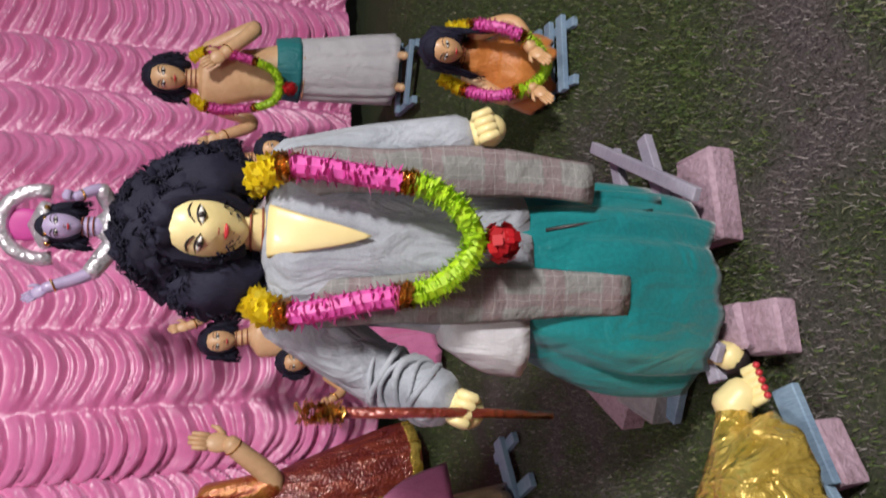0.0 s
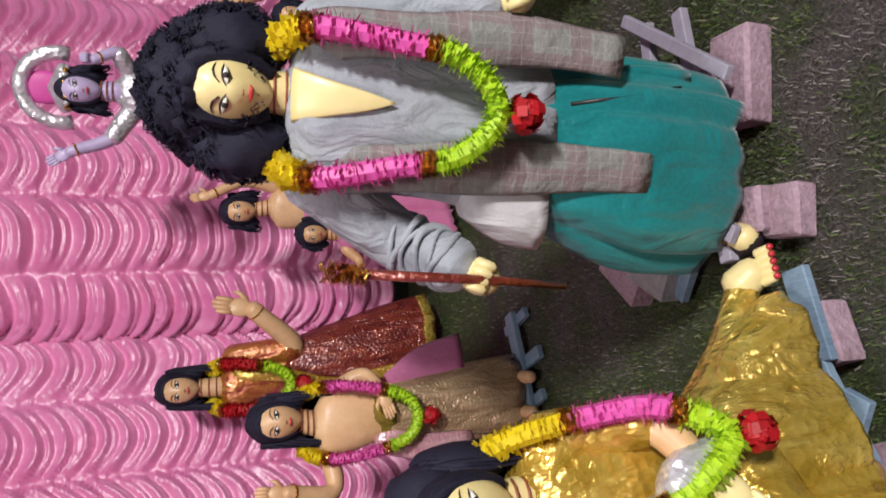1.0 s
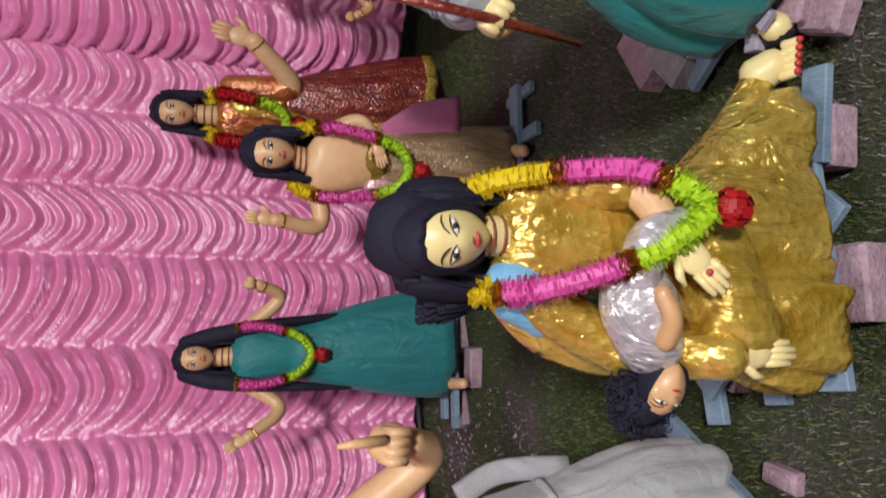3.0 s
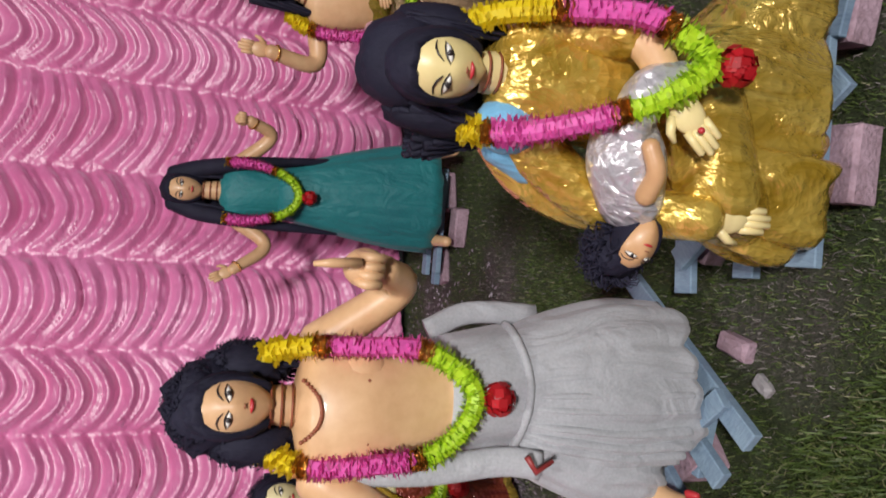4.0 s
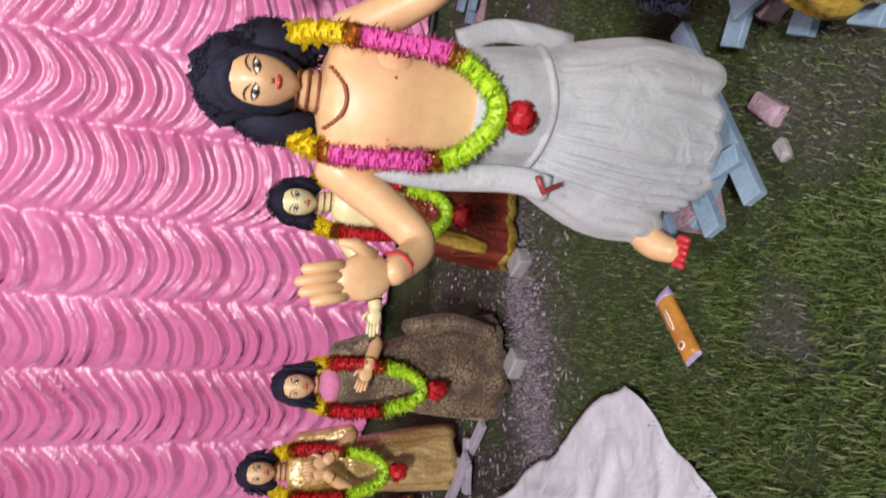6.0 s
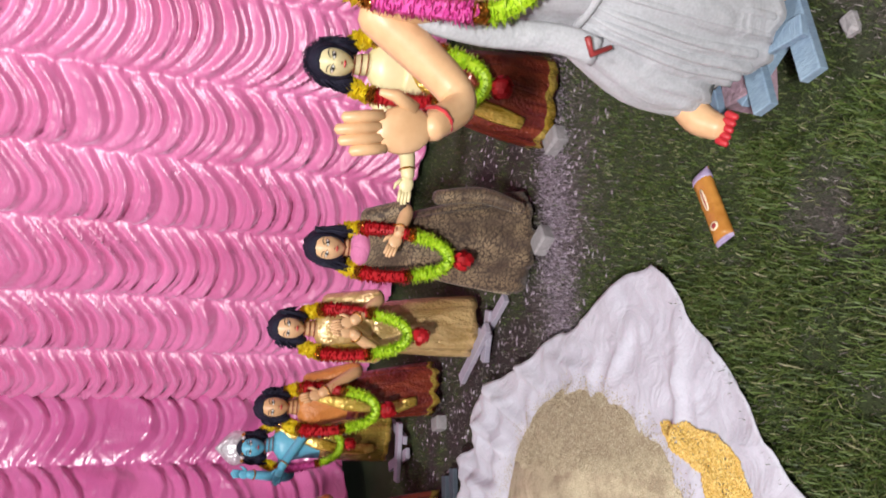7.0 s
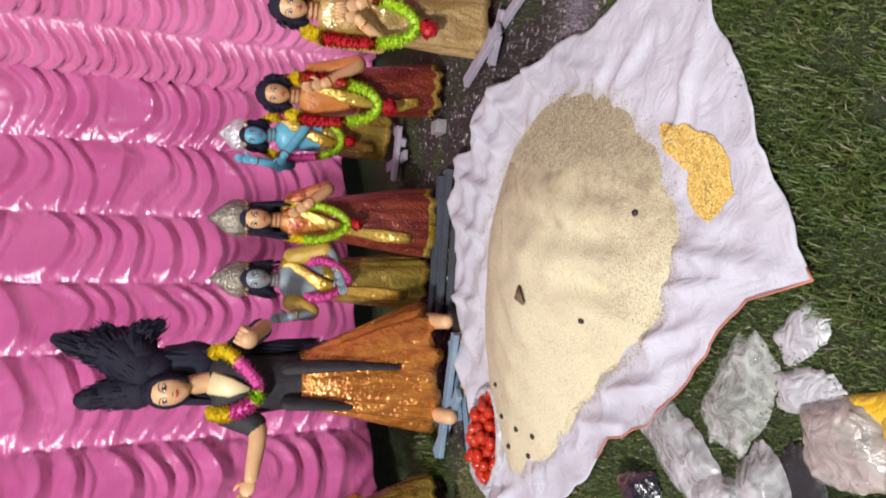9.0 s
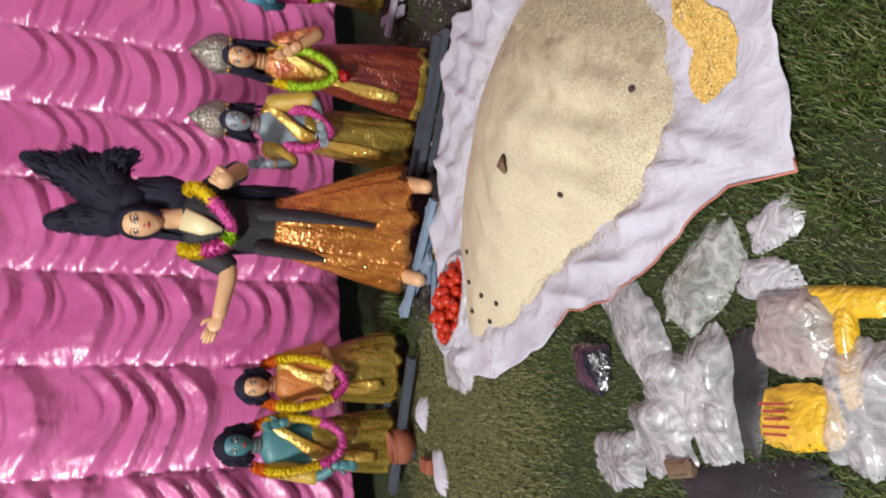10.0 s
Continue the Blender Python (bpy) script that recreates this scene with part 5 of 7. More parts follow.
# red and gold dancer behind
B = (-1.4, 4.1)
small_figure("long-haired figure in red and gold brocade", B, 18, (-0.26, 0.04, 1.69), 0.105, M_SKIN_PEACH, (-0.26, 1.42, 0.17), (-0.16, 1.05, 0.15), (-0.05, 0.12, 0.30), M_REDGOLD, M_MAROON, 41,
             [([(-0.1, 0, 1.38), (-0.05, 0.08, 1.02), (0.2, 0.2, 1.27)], 0.082, (0.15, 0.0, 0.9), (M_REDGOLD, 2, 0.012), False)], 0.5, 12, 0.07)
small_garland(B, 18, -0.26, 1.45, 1.05, 0.15, 0.17, 42, REDS, 0.036, GAR_R)
# teal scarf dancer, far
B = (1.2, 4.7)
small_figure("figure in a teal scarf and white wrap", B, -14, (-0.11, 0.04, 1.69), 0.115, M_SKIN_PEACH, (-0.1, 1.46, 0.19), (0.02, 0.86, 0.20), (0.1, 0.16, 0.25), M_TEAL_DARK, M_WHITE, 51,
             [([(0.09, 0, 1.42), (0.26, 0.08, 1.14), (0.08, 0.2, 1.33)], 0.062, (-0.4, 0.1, 0.6), None, False), ([(-0.27, 0, 1.4), (-0.36, 0.08, 1.14), (-0.46, 0.18, 1.34)], 0.055, (-0.3, 0.1, 0.8), None, False)], 0.12, 10, 0.06, belly=M_SKIN_PEACH, feet=(-0.12, 0.1))
small_garland(B, -14, -0.1, 1.46, 0.98, 0.16, 0.2, 52, radius=0.038)
# low seated figure beside the stand
B = (0.83, 2.6)
small_figure("small seated figure with garland and black hair", B, -18, (0.0, 0.1, 0.54), 0.07, M_SKIN_TAN, (-0.02, 0.40, 0.10), (-0.04, 0.26, 0.12), (-0.06, 0.06, 0.17), M_ORANGE, M_ORANGE, 61,
             [([(-0.1, 0, 0.38), (-0.16, 0.1, 0.25), (-0.1, 0.2, 0.16)], 0.04, (-0.2, 0.4, -0.2), None, False), ([(0.08, 0, 0.38), (0.14, 0.1, 0.26), (0.05, 0.2, 0.2)], 0.04, (-0.2, 0.4, -0.2), None, False)], 0.2, 8, 0.05, name="seated_statue", depth=0.9)
small_garland(B, -18, -0.02, 0.42, 0.12, 0.12, 0.17, 62, radius=0.03, rose=False)
# pair behind the large figure
B = (-0.55, 4.0)
small_figure("small figure with one arm raised", B, 7, (-0.01, 0.03, 1.345), 0.085, M_SKIN_PEACH, (0.02, 1.14, 0.13), (0.0, 0.85, 0.11), (0.0, 0.1, 0.22), M_PINK, M_PINK, 71,
             [([(0.13, 0, 1.12), (0.16, 0.04, 1.32), (0.08, 0.08, 1.5)], 0.04, (-0.2, 0, 1), None, False)], 0.12, 9, 0.06, belly=M_SKIN_PEACH)
small_figure("small dark-haired child figure", (-0.67, 3.86), 7, (0.0, 0.03, 0.94), 0.075, M_SKIN_TAN, (0.0, 0.76, 0.1), (0.0, 0.55, 0.09), (0.0, 0.08, 0.16), M_PINK, M_PINK, 72, [([(-0.09, 0, 0.74), (-0.17, 0.04, 0.66), (-0.22, 0.1, 0.74)], 0.034, (-0.3, 0, 1), None, True)], 0.06, 8, 0.06)
B = (0.44, 3.6)
small_figure("small figure with dark hair standing close behind", B, -7, (-0.01, 0.03, 1.36), 0.08, M_SKIN_TAN, (0.0, 1.16, 0.12), (0.0, 0.85, 0.11), (0.0, 0.1, 0.22), M_REDGOLD, M_REDGOLD, 81, (), 0.1)
small_figure("small child figure held in front", (0.46, 3.44), -7, (0.02, 0.03, 1.12), 0.065, M_SKIN_TAN, (0.02, 0.98, 0.09), (0.02, 0.8, 0.08), (0.02, 0.1, 0.13), M_WHITE, M_SILVER, 82, (), 0.05)
# lilac dancer with a silver crown, skirt stretched to fit the head's height in view
B = (0.07, 3.6)
small_figure("lilac figure in silver with a large crown", B, -2, (0.0, 0.04, 2.075), 0.085, M_SKIN_LILAC, (0.0, 1.89, 0.11), (0.0, 1.62, 0.1), (0.0, 0.1, 0.24), M_SILVER, M_SILVER, 91,
             [([(-0.1, 0, 1.86), (-0.22, 0.05, 1.94), (-0.29, 0.1, 2.12)], 0.04, (-0.6, 0.0, 1), (M_SILVER, 2, 0.01), False), ([(0.1, 0, 1.86), (0.18, 0.05, 1.9), (0.14, 0.1, 2.0)], 0.034, (0.1, 0.0, 1), (M_SILVER, 2, 0.01), True)], 0.12, 9, 0.05, crown=(M_SILVER, 0.1))
K = Shape()
K.tube([F((0.165 * math.cos(q), -0.05, 2.17 + 0.17 * math.sin(q))) for q in (math.pi * (k - 1) / 12 for k in range(15))], [0.036] * 15, M_SILVER, 8)
K.ball(F((0.0, -0.06, 2.24)), (0.08, 0.02, 0.1), M_F_PINK, 16, 8)
ob = part("headdress", K, None, "", pose(0.07, 3.6, 0, 0, 0, -2))
tagged(ob, "silver foil halo with a pink heart, worn on the head", "headdress")
# figure behind the dhoti figure
B = (-2.75, 1.15)
small_figure("pale-faced figure with red garland in brocade", B, 62, (0.02, 0.03, 1.05), 0.08, M_SKIN_PALE, (0.04, 0.86, 0.13), (0.02, 0.62, 0.12), (0.0, 0.06, 0.21), M_SKIN_PALE, M_MAROON, 101,
             [([(-0.1, 0, 0.83), (-0.28, 0.05, 0.7), (-0.4, 0.1, 0.68)], 0.045, (-0.8, 0.1, 0.05), None, False)], 0.1, 9, 0.06, curls=True, belly=M_SKIN_PALE)
small_garland(B, 62, 0.03, 0.9, 0.42, 0.13, 0.15, 102, REDS, 0.032, GAR_R)
# row along the curtain
B = (-3.05, 0.6)
small_figure("figure in a brown printed cotton sari", B, 72, (-0.14, 0.04, 0.985), 0.072, M_SKIN_PEACH, (-0.13, 0.83, 0.13), (-0.09, 0.6, 0.13), (-0.04, 0.04, 0.23), M_PRINT, M_PRINT, 111,
             [([(0.0, 0, 0.8), (0.06, 0.08, 0.66), (-0.05, 0.16, 0.7)], 0.04, (-0.6, 0.1, 0.25), (M_PRINT, 2, 0.01), False)], 0.16, 10, 0.09,
             extra=lambda S: (S.skirt([(0.5, -0.15, 0.09, 0.05, 0.05), (0.34, -0.17, 0.09, 0.085, 0.07), (0.18, -0.18, 0.08, 0.11, 0.085), (0.035, -0.18, 0.08, 0.125, 0.09)], M_PRINT_PALE, 60, 9, 0.12, 5, 0.03),
                              S.ball(F((-0.13, 0.035, 0.83)), (0.085, 0.05, 0.05), M_PINK, 16, 9),
                              S.limb([F((0.13, 0.05, 0.5)), F((0.16, 0.08, 0.3)), F((0.12, 0.13, 0.12))], (0.035, 0.04, 0.03), M_PRINT, 12, 6)))
small_garland(B, 72, -0.14, 0.84, 0.46, 0.11, 0.15, 112, REDS, 0.029, GAR_R)
B = (-3.6, 0.22)
small_figure("figure in mustard and gold silk, palms joined", B, 81, (-0.05, 0.05, 1.07), 0.072, M_SKIN_PEACH, (-0.05, 0.9, 0.12), (-0.03, 0.64, 0.12), (0.0, 0.08, 0.16), M_SAND, M_SAND, 121,
             [([(0.08, 0, 0.87), (0.12, 0.1, 0.64), (0.0, 0.2, 0.78)], 0.04, (-0.2, 0.1, 0.7), (M_SAND, 2, 0.012), False), ([(-0.16, 0, 0.87), (-0.16, 0.12, 0.64), (-0.06, 0.2, 0.78)], 0.04, (0.1, 0.1, 0.7), (M_YELLOW, 2, 0.012), False)], 0.05, 10, 0.06)
small_garland(B, 81, -0.06, 0.92, 0.5, 0.12, 0.17, 122, REDS, 0.03, GAR_R)
B = (-4.3, -0.1)
small_figure("figure in orange and maroon silk, palms joined", B, 87, (-0.1, 0.05, 1.05), 0.078, M_SKIN_TAN, (-0.1, 0.87, 0.14), (-0.04, 0.6, 0.13), (0.02, 0.07, 0.16), M_ORANGE, M_MAROON, 131,
             [([(0.04, 0, 0.84), (0.12, 0.1, 0.58), (-0.02, 0.2, 0.8)], 0.045, (-0.2, 0.1, 0.7), (M_ORANGE, 2, 0.012), False)], 0.05, 9, 0.06)
small_garland(B, 87, -0.11, 0.9, 0.48, 0.13, 0.18, 132, REDS, 0.032, GAR_R)
B = (-5.2, -0.45)
small_figure("sky-blue figure with crown, playing a flute", B, 92, (-0.01, 0.05, 1.09), 0.085, M_SKIN_BLUE, (0.02, 0.9, 0.13), (0.04, 0.6, 0.13), (0.06, 0.12, 0.18), M_SKIN_BLUE, M_OLIVE, 141,
             [([(-0.1, 0, 0.86), (-0.2, 0.1, 0.84), (-0.18, 0.18, 1.1)], 0.042, (0.05, 0.1, 0.7), None, False), ([(0.13, 0, 0.86), (0.1, 0.16, 0.74), (-0.14, 0.24, 0.9)], 0.042, (-0.6, 0.1, 0.2), None, False)], 0.12, 9, 0.06, crown=(M_SILVER, 0.19))
small_garland(B, 92, 0.0, 0.94, 0.5, 0.13, 0.18, 142, radius=0.034)
B = (-4.25, -0.9)
small_figure("crowned figure in a dark maroon sari", B, 98, (-0.03, 0.05, 1.13), 0.08, M_SKIN_TAN, (-0.03, 0.95, 0.13), (-0.01, 0.7, 0.12), (-0.01, 0.05, 0.21), M_REDGOLD, M_MAROON, 151,
             [([(0.09, 0, 0.92), (0.17, 0.08, 0.72), (0.06, 0.18, 0.86)], 0.042, (-0.4, 0.1, 0.6), (M_REDGOLD, 2, 0.01), False)], 0.25, 12, 0.07, crown=(M_CROWN, 0.22))
small_garland(B, 98, -0.04, 0.9, 0.62, 0.09, 0.16, 152, [(0.2, M_F_YELLOW), (0.6, M_F_GREEN), (0.2, M_F_YELLOW)], 0.03, "paper flower garland in yellow and lime green")
B = (-4.3, -1.28)
small_figure("slate-blue crowned figure in a mustard wrap", B, 103, (-0.02, 0.05, 1.11), 0.08, M_SKIN_SLATE, (-0.02, 0.94, 0.13), (-0.02, 0.7, 0.12), (-0.03, 0.05, 0.18), M_SKIN_SLATE, M_OLIVE, 161,
             [([(-0.15, 0, 0.9), (-0.22, 0.08, 0.78), (-0.24, 0.16, 0.92)], 0.042, (-0.1, 0.1, 0.7), (M_YELLOW, 2, 0.02), False), ([(0.11, 0, 0.9), (0.16, 0.1, 0.7), (0.0, 0.2, 0.64)], 0.042, (-0.5, 0.2, -0.1), (M_YELLOW, 2, 0.02), False)], 0.14, 10, 0.06, crown=(M_CROWN, 0.22))
small_garland(B, 103, -0.02, 0.8, 0.58, 0.1, 0.17, 162, [(1.0, M_F_PINK)], 0.03, "garland of pink paper flowers", False)

# ---- wild-haired figure in copper sequins ----
def wild_hair_figure():
    rnd, S = random.Random(4), Shape()
    head(S, (0.03, 0.06, 1.56), 0.095, M_SKIN_PEACH, turn=-14, nod=-6, tip=-4, cap=1.12, fluff=0.08)
    S.limb([F((0.07, 0.0, 1.33)), F((0.05, 0.03, 1.48))], [0.06, 0.05], M_SKIN_PEACH)
    for c, r in (((0.12, -0.05, 1.63), (0.13, 0.11, 0.14)), ((0.17, -0.05, 1.45), (0.11, 0.1, 0.17)), ((0.22, -0.08, 1.76), (0.15, 0.1, 0.14)), ((0.03, -0.08, 1.75), (0.09, 0.08, 0.12))):
        S.ball(F(c), r, M_HAIR, 20, 12, 0.25)
    for pts, rr, count in (([(0.12, -0.05, 1.66), (0.23, -0.07, 1.82), (0.27, -0.08, 1.94), (0.31, -0.08, 2.10)], (0.12, 0.105, 0.075, 0.03), 520), ([(0.05, -0.05, 1.68), (0.03, -0.07, 1.82), (0.0, -0.08, 1.97)], (0.10, 0.08, 0.045), 300),
                           ([(0.2, -0.05, 1.7), (0.30, -0.06, 1.72), (0.385, -0.06, 1.60)], (0.1, 0.075, 0.02), 260), ([(0.16, -0.06, 1.74), (0.29, -0.06, 1.82), (0.35, -0.07, 1.90)], (0.10, 0.07, 0.025), 220)):
        S.limb([F(c) for c in pts], rr, M_HAIR, 18, 6)
        P, R = spline([F(c) for c in pts], 8), spline([(q, 0, 0) for q in rr], 8)
        for i in range(count):
            k = rnd.randrange(0, len(P) - 4)
            side = Vector((rnd.gauss(0, 1), rnd.gauss(0, 1), rnd.gauss(0, 1))).normalized()
            along = (P[min(len(P) - 1, k + 6)] - P[k]).normalized() * rnd.uniform(0.03, 0.09)
            a = P[k] + side * R[k].x * 0.92
            S.tube([a, a + along * 0.5 + side * 0.006, a + along + side * rnd.uniform(-0.01, 0.016)], [0.006, 0.005, 0.001], M_HAIR, 4)
    locks(S, (F((0.1, -0.03, 1.52)), (0.12, 0.09, 0.1)), 150, 0.75, 0.05, rnd, 0.015, 0.02)
    S.skirt([(1.37, 0.07, 0, 0.06, 0.05), (1.34, 0.06, 0, 0.13, 0.08), (1.27, 0.05, 0, 0.17, 0.1), (1.05, 0.05, 0, 0.15, 0.11), (0.84, 0.06, 0, 0.14, 0.11)], M_BLACK_CLOTH, 44, 4, 0.04, 2)
    S.tube([F((0.06, 0.07, 1.36)), F((0.03, 0.115, 1.26)), F((0.02, 0.125, 1.17))], [0.06, 0.05, 0.01], M_SKIN_PALE, 10, 0.35, (1, 0, 0))
    S.skirt([(0.9, 0.06, 0, 0.15, 0.12), (0.7, 0.07, -0.01, 0.21, 0.16), (0.4, 0.09, -0.01, 0.30, 0.2), (0.17, 0.10, -0.01, 0.36, 0.23)], M_COPPER, 110, 15, 0.08, 3, 0.08)
    S.limb([F((0.12, 0.13, 0.98)), F((0.12, 0.2, 0.7)), F((0.1, 0.24, 0.4))], [0.05, 0.04, 0.02], M_BLACK_CLOTH, 12, 6, 0.5)
    S.limb([F((-0.06, 0.13, 0.98)), F((-0.08, 0.17, 0.78)), F((-0.1, 0.2, 0.66))], [0.05, 0.04, 0.02], M_BLACK_CLOTH, 12, 6, 0.5)
    arm(S, [(-0.1, 0.0, 1.28), (-0.17, 0.08, 1.13), (-0.42, 0.16, 1.16)], [0.055, 0.05, 0.035], None, M_SKIN_PEACH, sleeve=(M_BLACK_CLOTH, 2, 0.014))
    palm(S, F((-0.42, 0.16, 1.16)), (-0.6, -0.05, 0.25), 0.05, M_SKIN_PEACH, (0.2, -1, 0.4))
    arm(S, [(0.2, 0.0, 1.27), (0.34, 0.05, 1.1), (0.28, 0.2, 1.17)], [0.05, 0.045, 0.036], None, M_SKIN_PEACH, sleeve=(M_BLACK_CLOTH, 2, 0.014))
    palm(S, F((0.28, 0.2, 1.16)), (-0.1, -0.5, 0.25), 0.062, M_SKIN_PEACH, (0.2, -0.5, 0.9), True)
    for u in (-0.16, 0.36):
        S.limb([F((u, 0.1, 0.16)), F((u - 0.02, 0.28, 0.12))], [0.05, 0.04], M_SKIN_PEACH)
    figure("standing_statue", "wild black-haired figure in copper sequinned skirt", (-3.75, -1.8), 111, S)
    garland("short garland of yellow and pink paper flowers", (-3.75, -1.8), 111, [(0.2, 0.0, 1.36), (0.22, 0.1, 1.3), (0.13, 0.16, 1.2), (0.03, 0.18, 1.13), (-0.05, 0.17, 1.16), (-0.1, 0.12, 1.26), (-0.1, 0.0, 1.36)], 0.04, [(0.3, M_F_YELLOW), (0.25, M_F_PINK), (0.07, M_F_GREEN), (0.16, M_F_PINK), (0.22, M_F_YELLOW)], 12, False)


wild_hair_figure()
B = (-3.6, -2.6)
small_figure("figure in orange and olive silk with garlands", B, 122, (-0.05, 0.05, 0.93), 0.075, M_SKIN_TAN, (-0.03, 0.77, 0.13), (0.02, 0.52, 0.14), (0.06, 0.1, 0.21), M_ORANGE, M_OLIVE, 171,
             [([(0.1, 0, 0.74), (0.16, 0.08, 0.56), (0.04, 0.17, 0.52)], 0.042, (-0.6, 0.1, 0.1), (M_ORANGE, 2, 0.012), False)], 0.06, 10, 0.06)
small_garland(B, 122, -0.03, 0.8, 0.45, 0.12, 0.17, 172, [(0.12, M_F_ORANGE), (0.28, M_F_YELLOW), (0.2, M_F_PINK), (0.28, M_F_YELLOW), (0.12, M_F_ORANGE)], 0.032, "garland of orange, yellow and pink paper flowers", False)
B = (-3.5, -3.0)
small_figure("dark teal figure with folded palms in olive silk", B, 128, (0.01, 0.05, 1.0), 0.085, M_SKIN_TEAL, (0.01, 0.82, 0.14), (0.0, 0.55, 0.13), (0.0, 0.08, 0.19), M_SKIN_TEAL, M_OLIVE, 181,
             [([(-0.12, 0, 0.79), (-0.18, 0.1, 0.56), (-0.12, 0.2, 0.45)], 0.042, (-0.1, 0.2, -0.6), (M_YELLOW, 2, 0.014), False), ([(0.14, 0, 0.79), (0.18, 0.08, 0.62), (0.12, 0.16, 0.76)], 0.042, (-0.1, 0.1, 0.6), None, False)], 0.1, 9, 0.06)
small_garland(B, 128, 0.0, 0.82, 0.42, 0.13, 0.18, 182, [(0.1, M_F_ORANGE), (0.25, M_F_YELLOW), (0.3, M_F_PINK), (0.25, M_F_YELLOW), (0.1, M_F_ORANGE)], 0.032, "garland of orange, yellow and pink paper flowers", False)


# ---- timber stands, bricks and stones under the figures ----
def plank(a, b, width, thick, material, parent, twist=0.0):
    a, b = Vector(a), Vector(b)
    d = b - a
    m = Matrix.Translation((a + b) / 2) @ d.to_track_quat("X", "Z").to_matrix().to_4x4() @ pose(0, 0, 0, twist, 0, 0)
    S = Shape()
    S.box(Matrix.Identity(4), (d.length, width, thick), material, 0.003)
    return part("plank", S, parent, m=m, smooth=False)


def stand(label, boards, material):
    root = thing("wooden_stand", label, "stand", group="timber stands")
    for a, b, w, t in boards:
        plank(a, b, w, t, material, root)
    return root


def rough_block(name, label, category, c, size, yaw, material, tilt=0.0, seed=0, group="loose bricks"):
    rnd, S = random.Random(seed), Shape()
    S.box(Matrix.Identity(4), size, material, 0.009)
    S.v = [(x + rnd.uniform(-0.003, 0.003), y + rnd.uniform(-0.003, 0.003), z + rnd.uniform(-0.003, 0.003)) for x, y, z in S.v]
    ob = part(name, S, None, m=pose(*c, tilt, 0, yaw), smooth=False)
    return tagged(ob, label, category, group)


stand("low stand of lilac-grey planks on bricks under the large figure", [((0.36, 1.74, 0.135), (-0.34, 1.40, 0.135), 0.045, 0.03), ((0.34, 1.90, 0.135), (-0.42, 1.62, 0.135), 0.045, 0.03), ((0.20, 1.97, 0.165), (0.05, 1.52, 0.165), 0.05, 0.025), ((-0.12, 1.80, 0.165), (-0.26, 1.36, 0.165), 0.05, 0.025), ((0.36, 1.98, 0.165), (0.16, 1.46, 0.165), 0.04, 0.025)], M_WOOD_LILAC)
rough_block("brick", "dusty pink brick lying flat on the lawn", "brick", (0.16, 1.55, 0.045), (0.27, 0.15, 0.09), 12, M_BRICK, seed=1)
rough_block("brick", "dusty pink brick propping up the stand", "brick", (0.13, 1.63, 0.09), (0.2, 0.08, 0.06), 30, M_BRICK, seed=2)
rough_block("brick", "dusty pink brick lying flat on the lawn", "brick", (-0.19, 1.33, 0.035), (0.14, 0.13, 0.07), 12, M_BRICK, seed=3)
rough_block("brick", "dusty pink brick lying on another brick", "brick", (-0.2, 1.41, 0.085), (0.12, 0.12, 0.06), 16, M_BRICK, 5, seed=4)
rough_block("brick", "dusty pink brick half sunk in the lawn", "brick", (-0.5, 1.98, 0.045), (0.13, 0.24, 0.10), -20, M_BRICK, seed=5)
rough_block("brick", "pink-grey brick standing on edge", "brick", (-0.47, 1.80, 0.055), (0.1, 0.2, 0.11), -12, M_STONE, seed=6)
stand("pale blue board leaning beside a brick", [((-0.52, 1.70, 0.04), (-0.34, 1.63, 0.06), 0.06, 0.03)], M_WOOD_BLUE)
stand("cross-shaped blue timber stand on the lawn", [((-0.93, 2.93, 0.06), (-1.36, 2.58, 0.06), 0.085, 0.03), ((-1.02, 2.62, 0.035), (-1.26, 2.92, 0.035), 0.06, 0.03), ((-0.88, 2.80, 0.035), (-1.05, 3.0, 0.035), 0.05, 0.03), ((-1.42, 2.78, 0.035), (-1.2, 2.55, 0.035), 0.05, 0.03)], M_WOOD_BLUE)
stand("low blue timber stand under the teal figure", [((-2.28, 2.86, 0.105), (-2.72, 2.48, 0.105), 0.07, 0.03), ((-2.45, 2.96, 0.105), (-2.86, 2.6, 0.105), 0.07, 0.03), ((-2.32, 2.95, 0.07), (-2.46, 2.76, 0.07), 0.06, 0.035), ((-2.66, 2.66, 0.07), (-2.84, 2.5, 0.07), 0.06, 0.035)], M_WOOD_BLUE)
rough_block("brick", "dull pink brick beside the blue stand", "brick", (-2.43, 2.56, 0.04), (0.22, 0.11, 0.075), 35, M_BRICK, seed=7)
rough_block("brick", "dull pink brick under the blue stand", "brick", (-2.42, 2.86, 0.026), (0.22, 0.11, 0.05), 60, M_BRICK, seed=8)
rough_block("brick", "dull pink brick under the blue stand", "brick", (-2.76, 2.58, 0.026), (0.22, 0.11, 0.05), 60, M_BRICK, seed=9)
stand("pale blue timber boards under the seated figure", [((-0.52, 1.14, 0.10), (-0.93, 0.76, 0.10), 0.085, 0.025), ((-0.98, 1.28, 0.10), (-1.26, 0.98, 0.10), 0.07, 0.025), ((-0.75, 1.22, 0.07), (-1.09, 0.88, 0.07), 0.07, 0.03), ((-0.55, 0.98, 0.125), (-1.2, 1.05, 0.125), 0.07, 0.025), ((-0.32, 1.22, 0.10), (-0.52, 1.1, 0.10), 0.07, 0.025)], M_WOOD_BLUE)
rough_block("brick", "pink-brown brick under the blue boards", "brick", (-0.72, 0.89, 0.04), (0.18, 0.11, 0.085), 40, M_BRICK, seed=10)
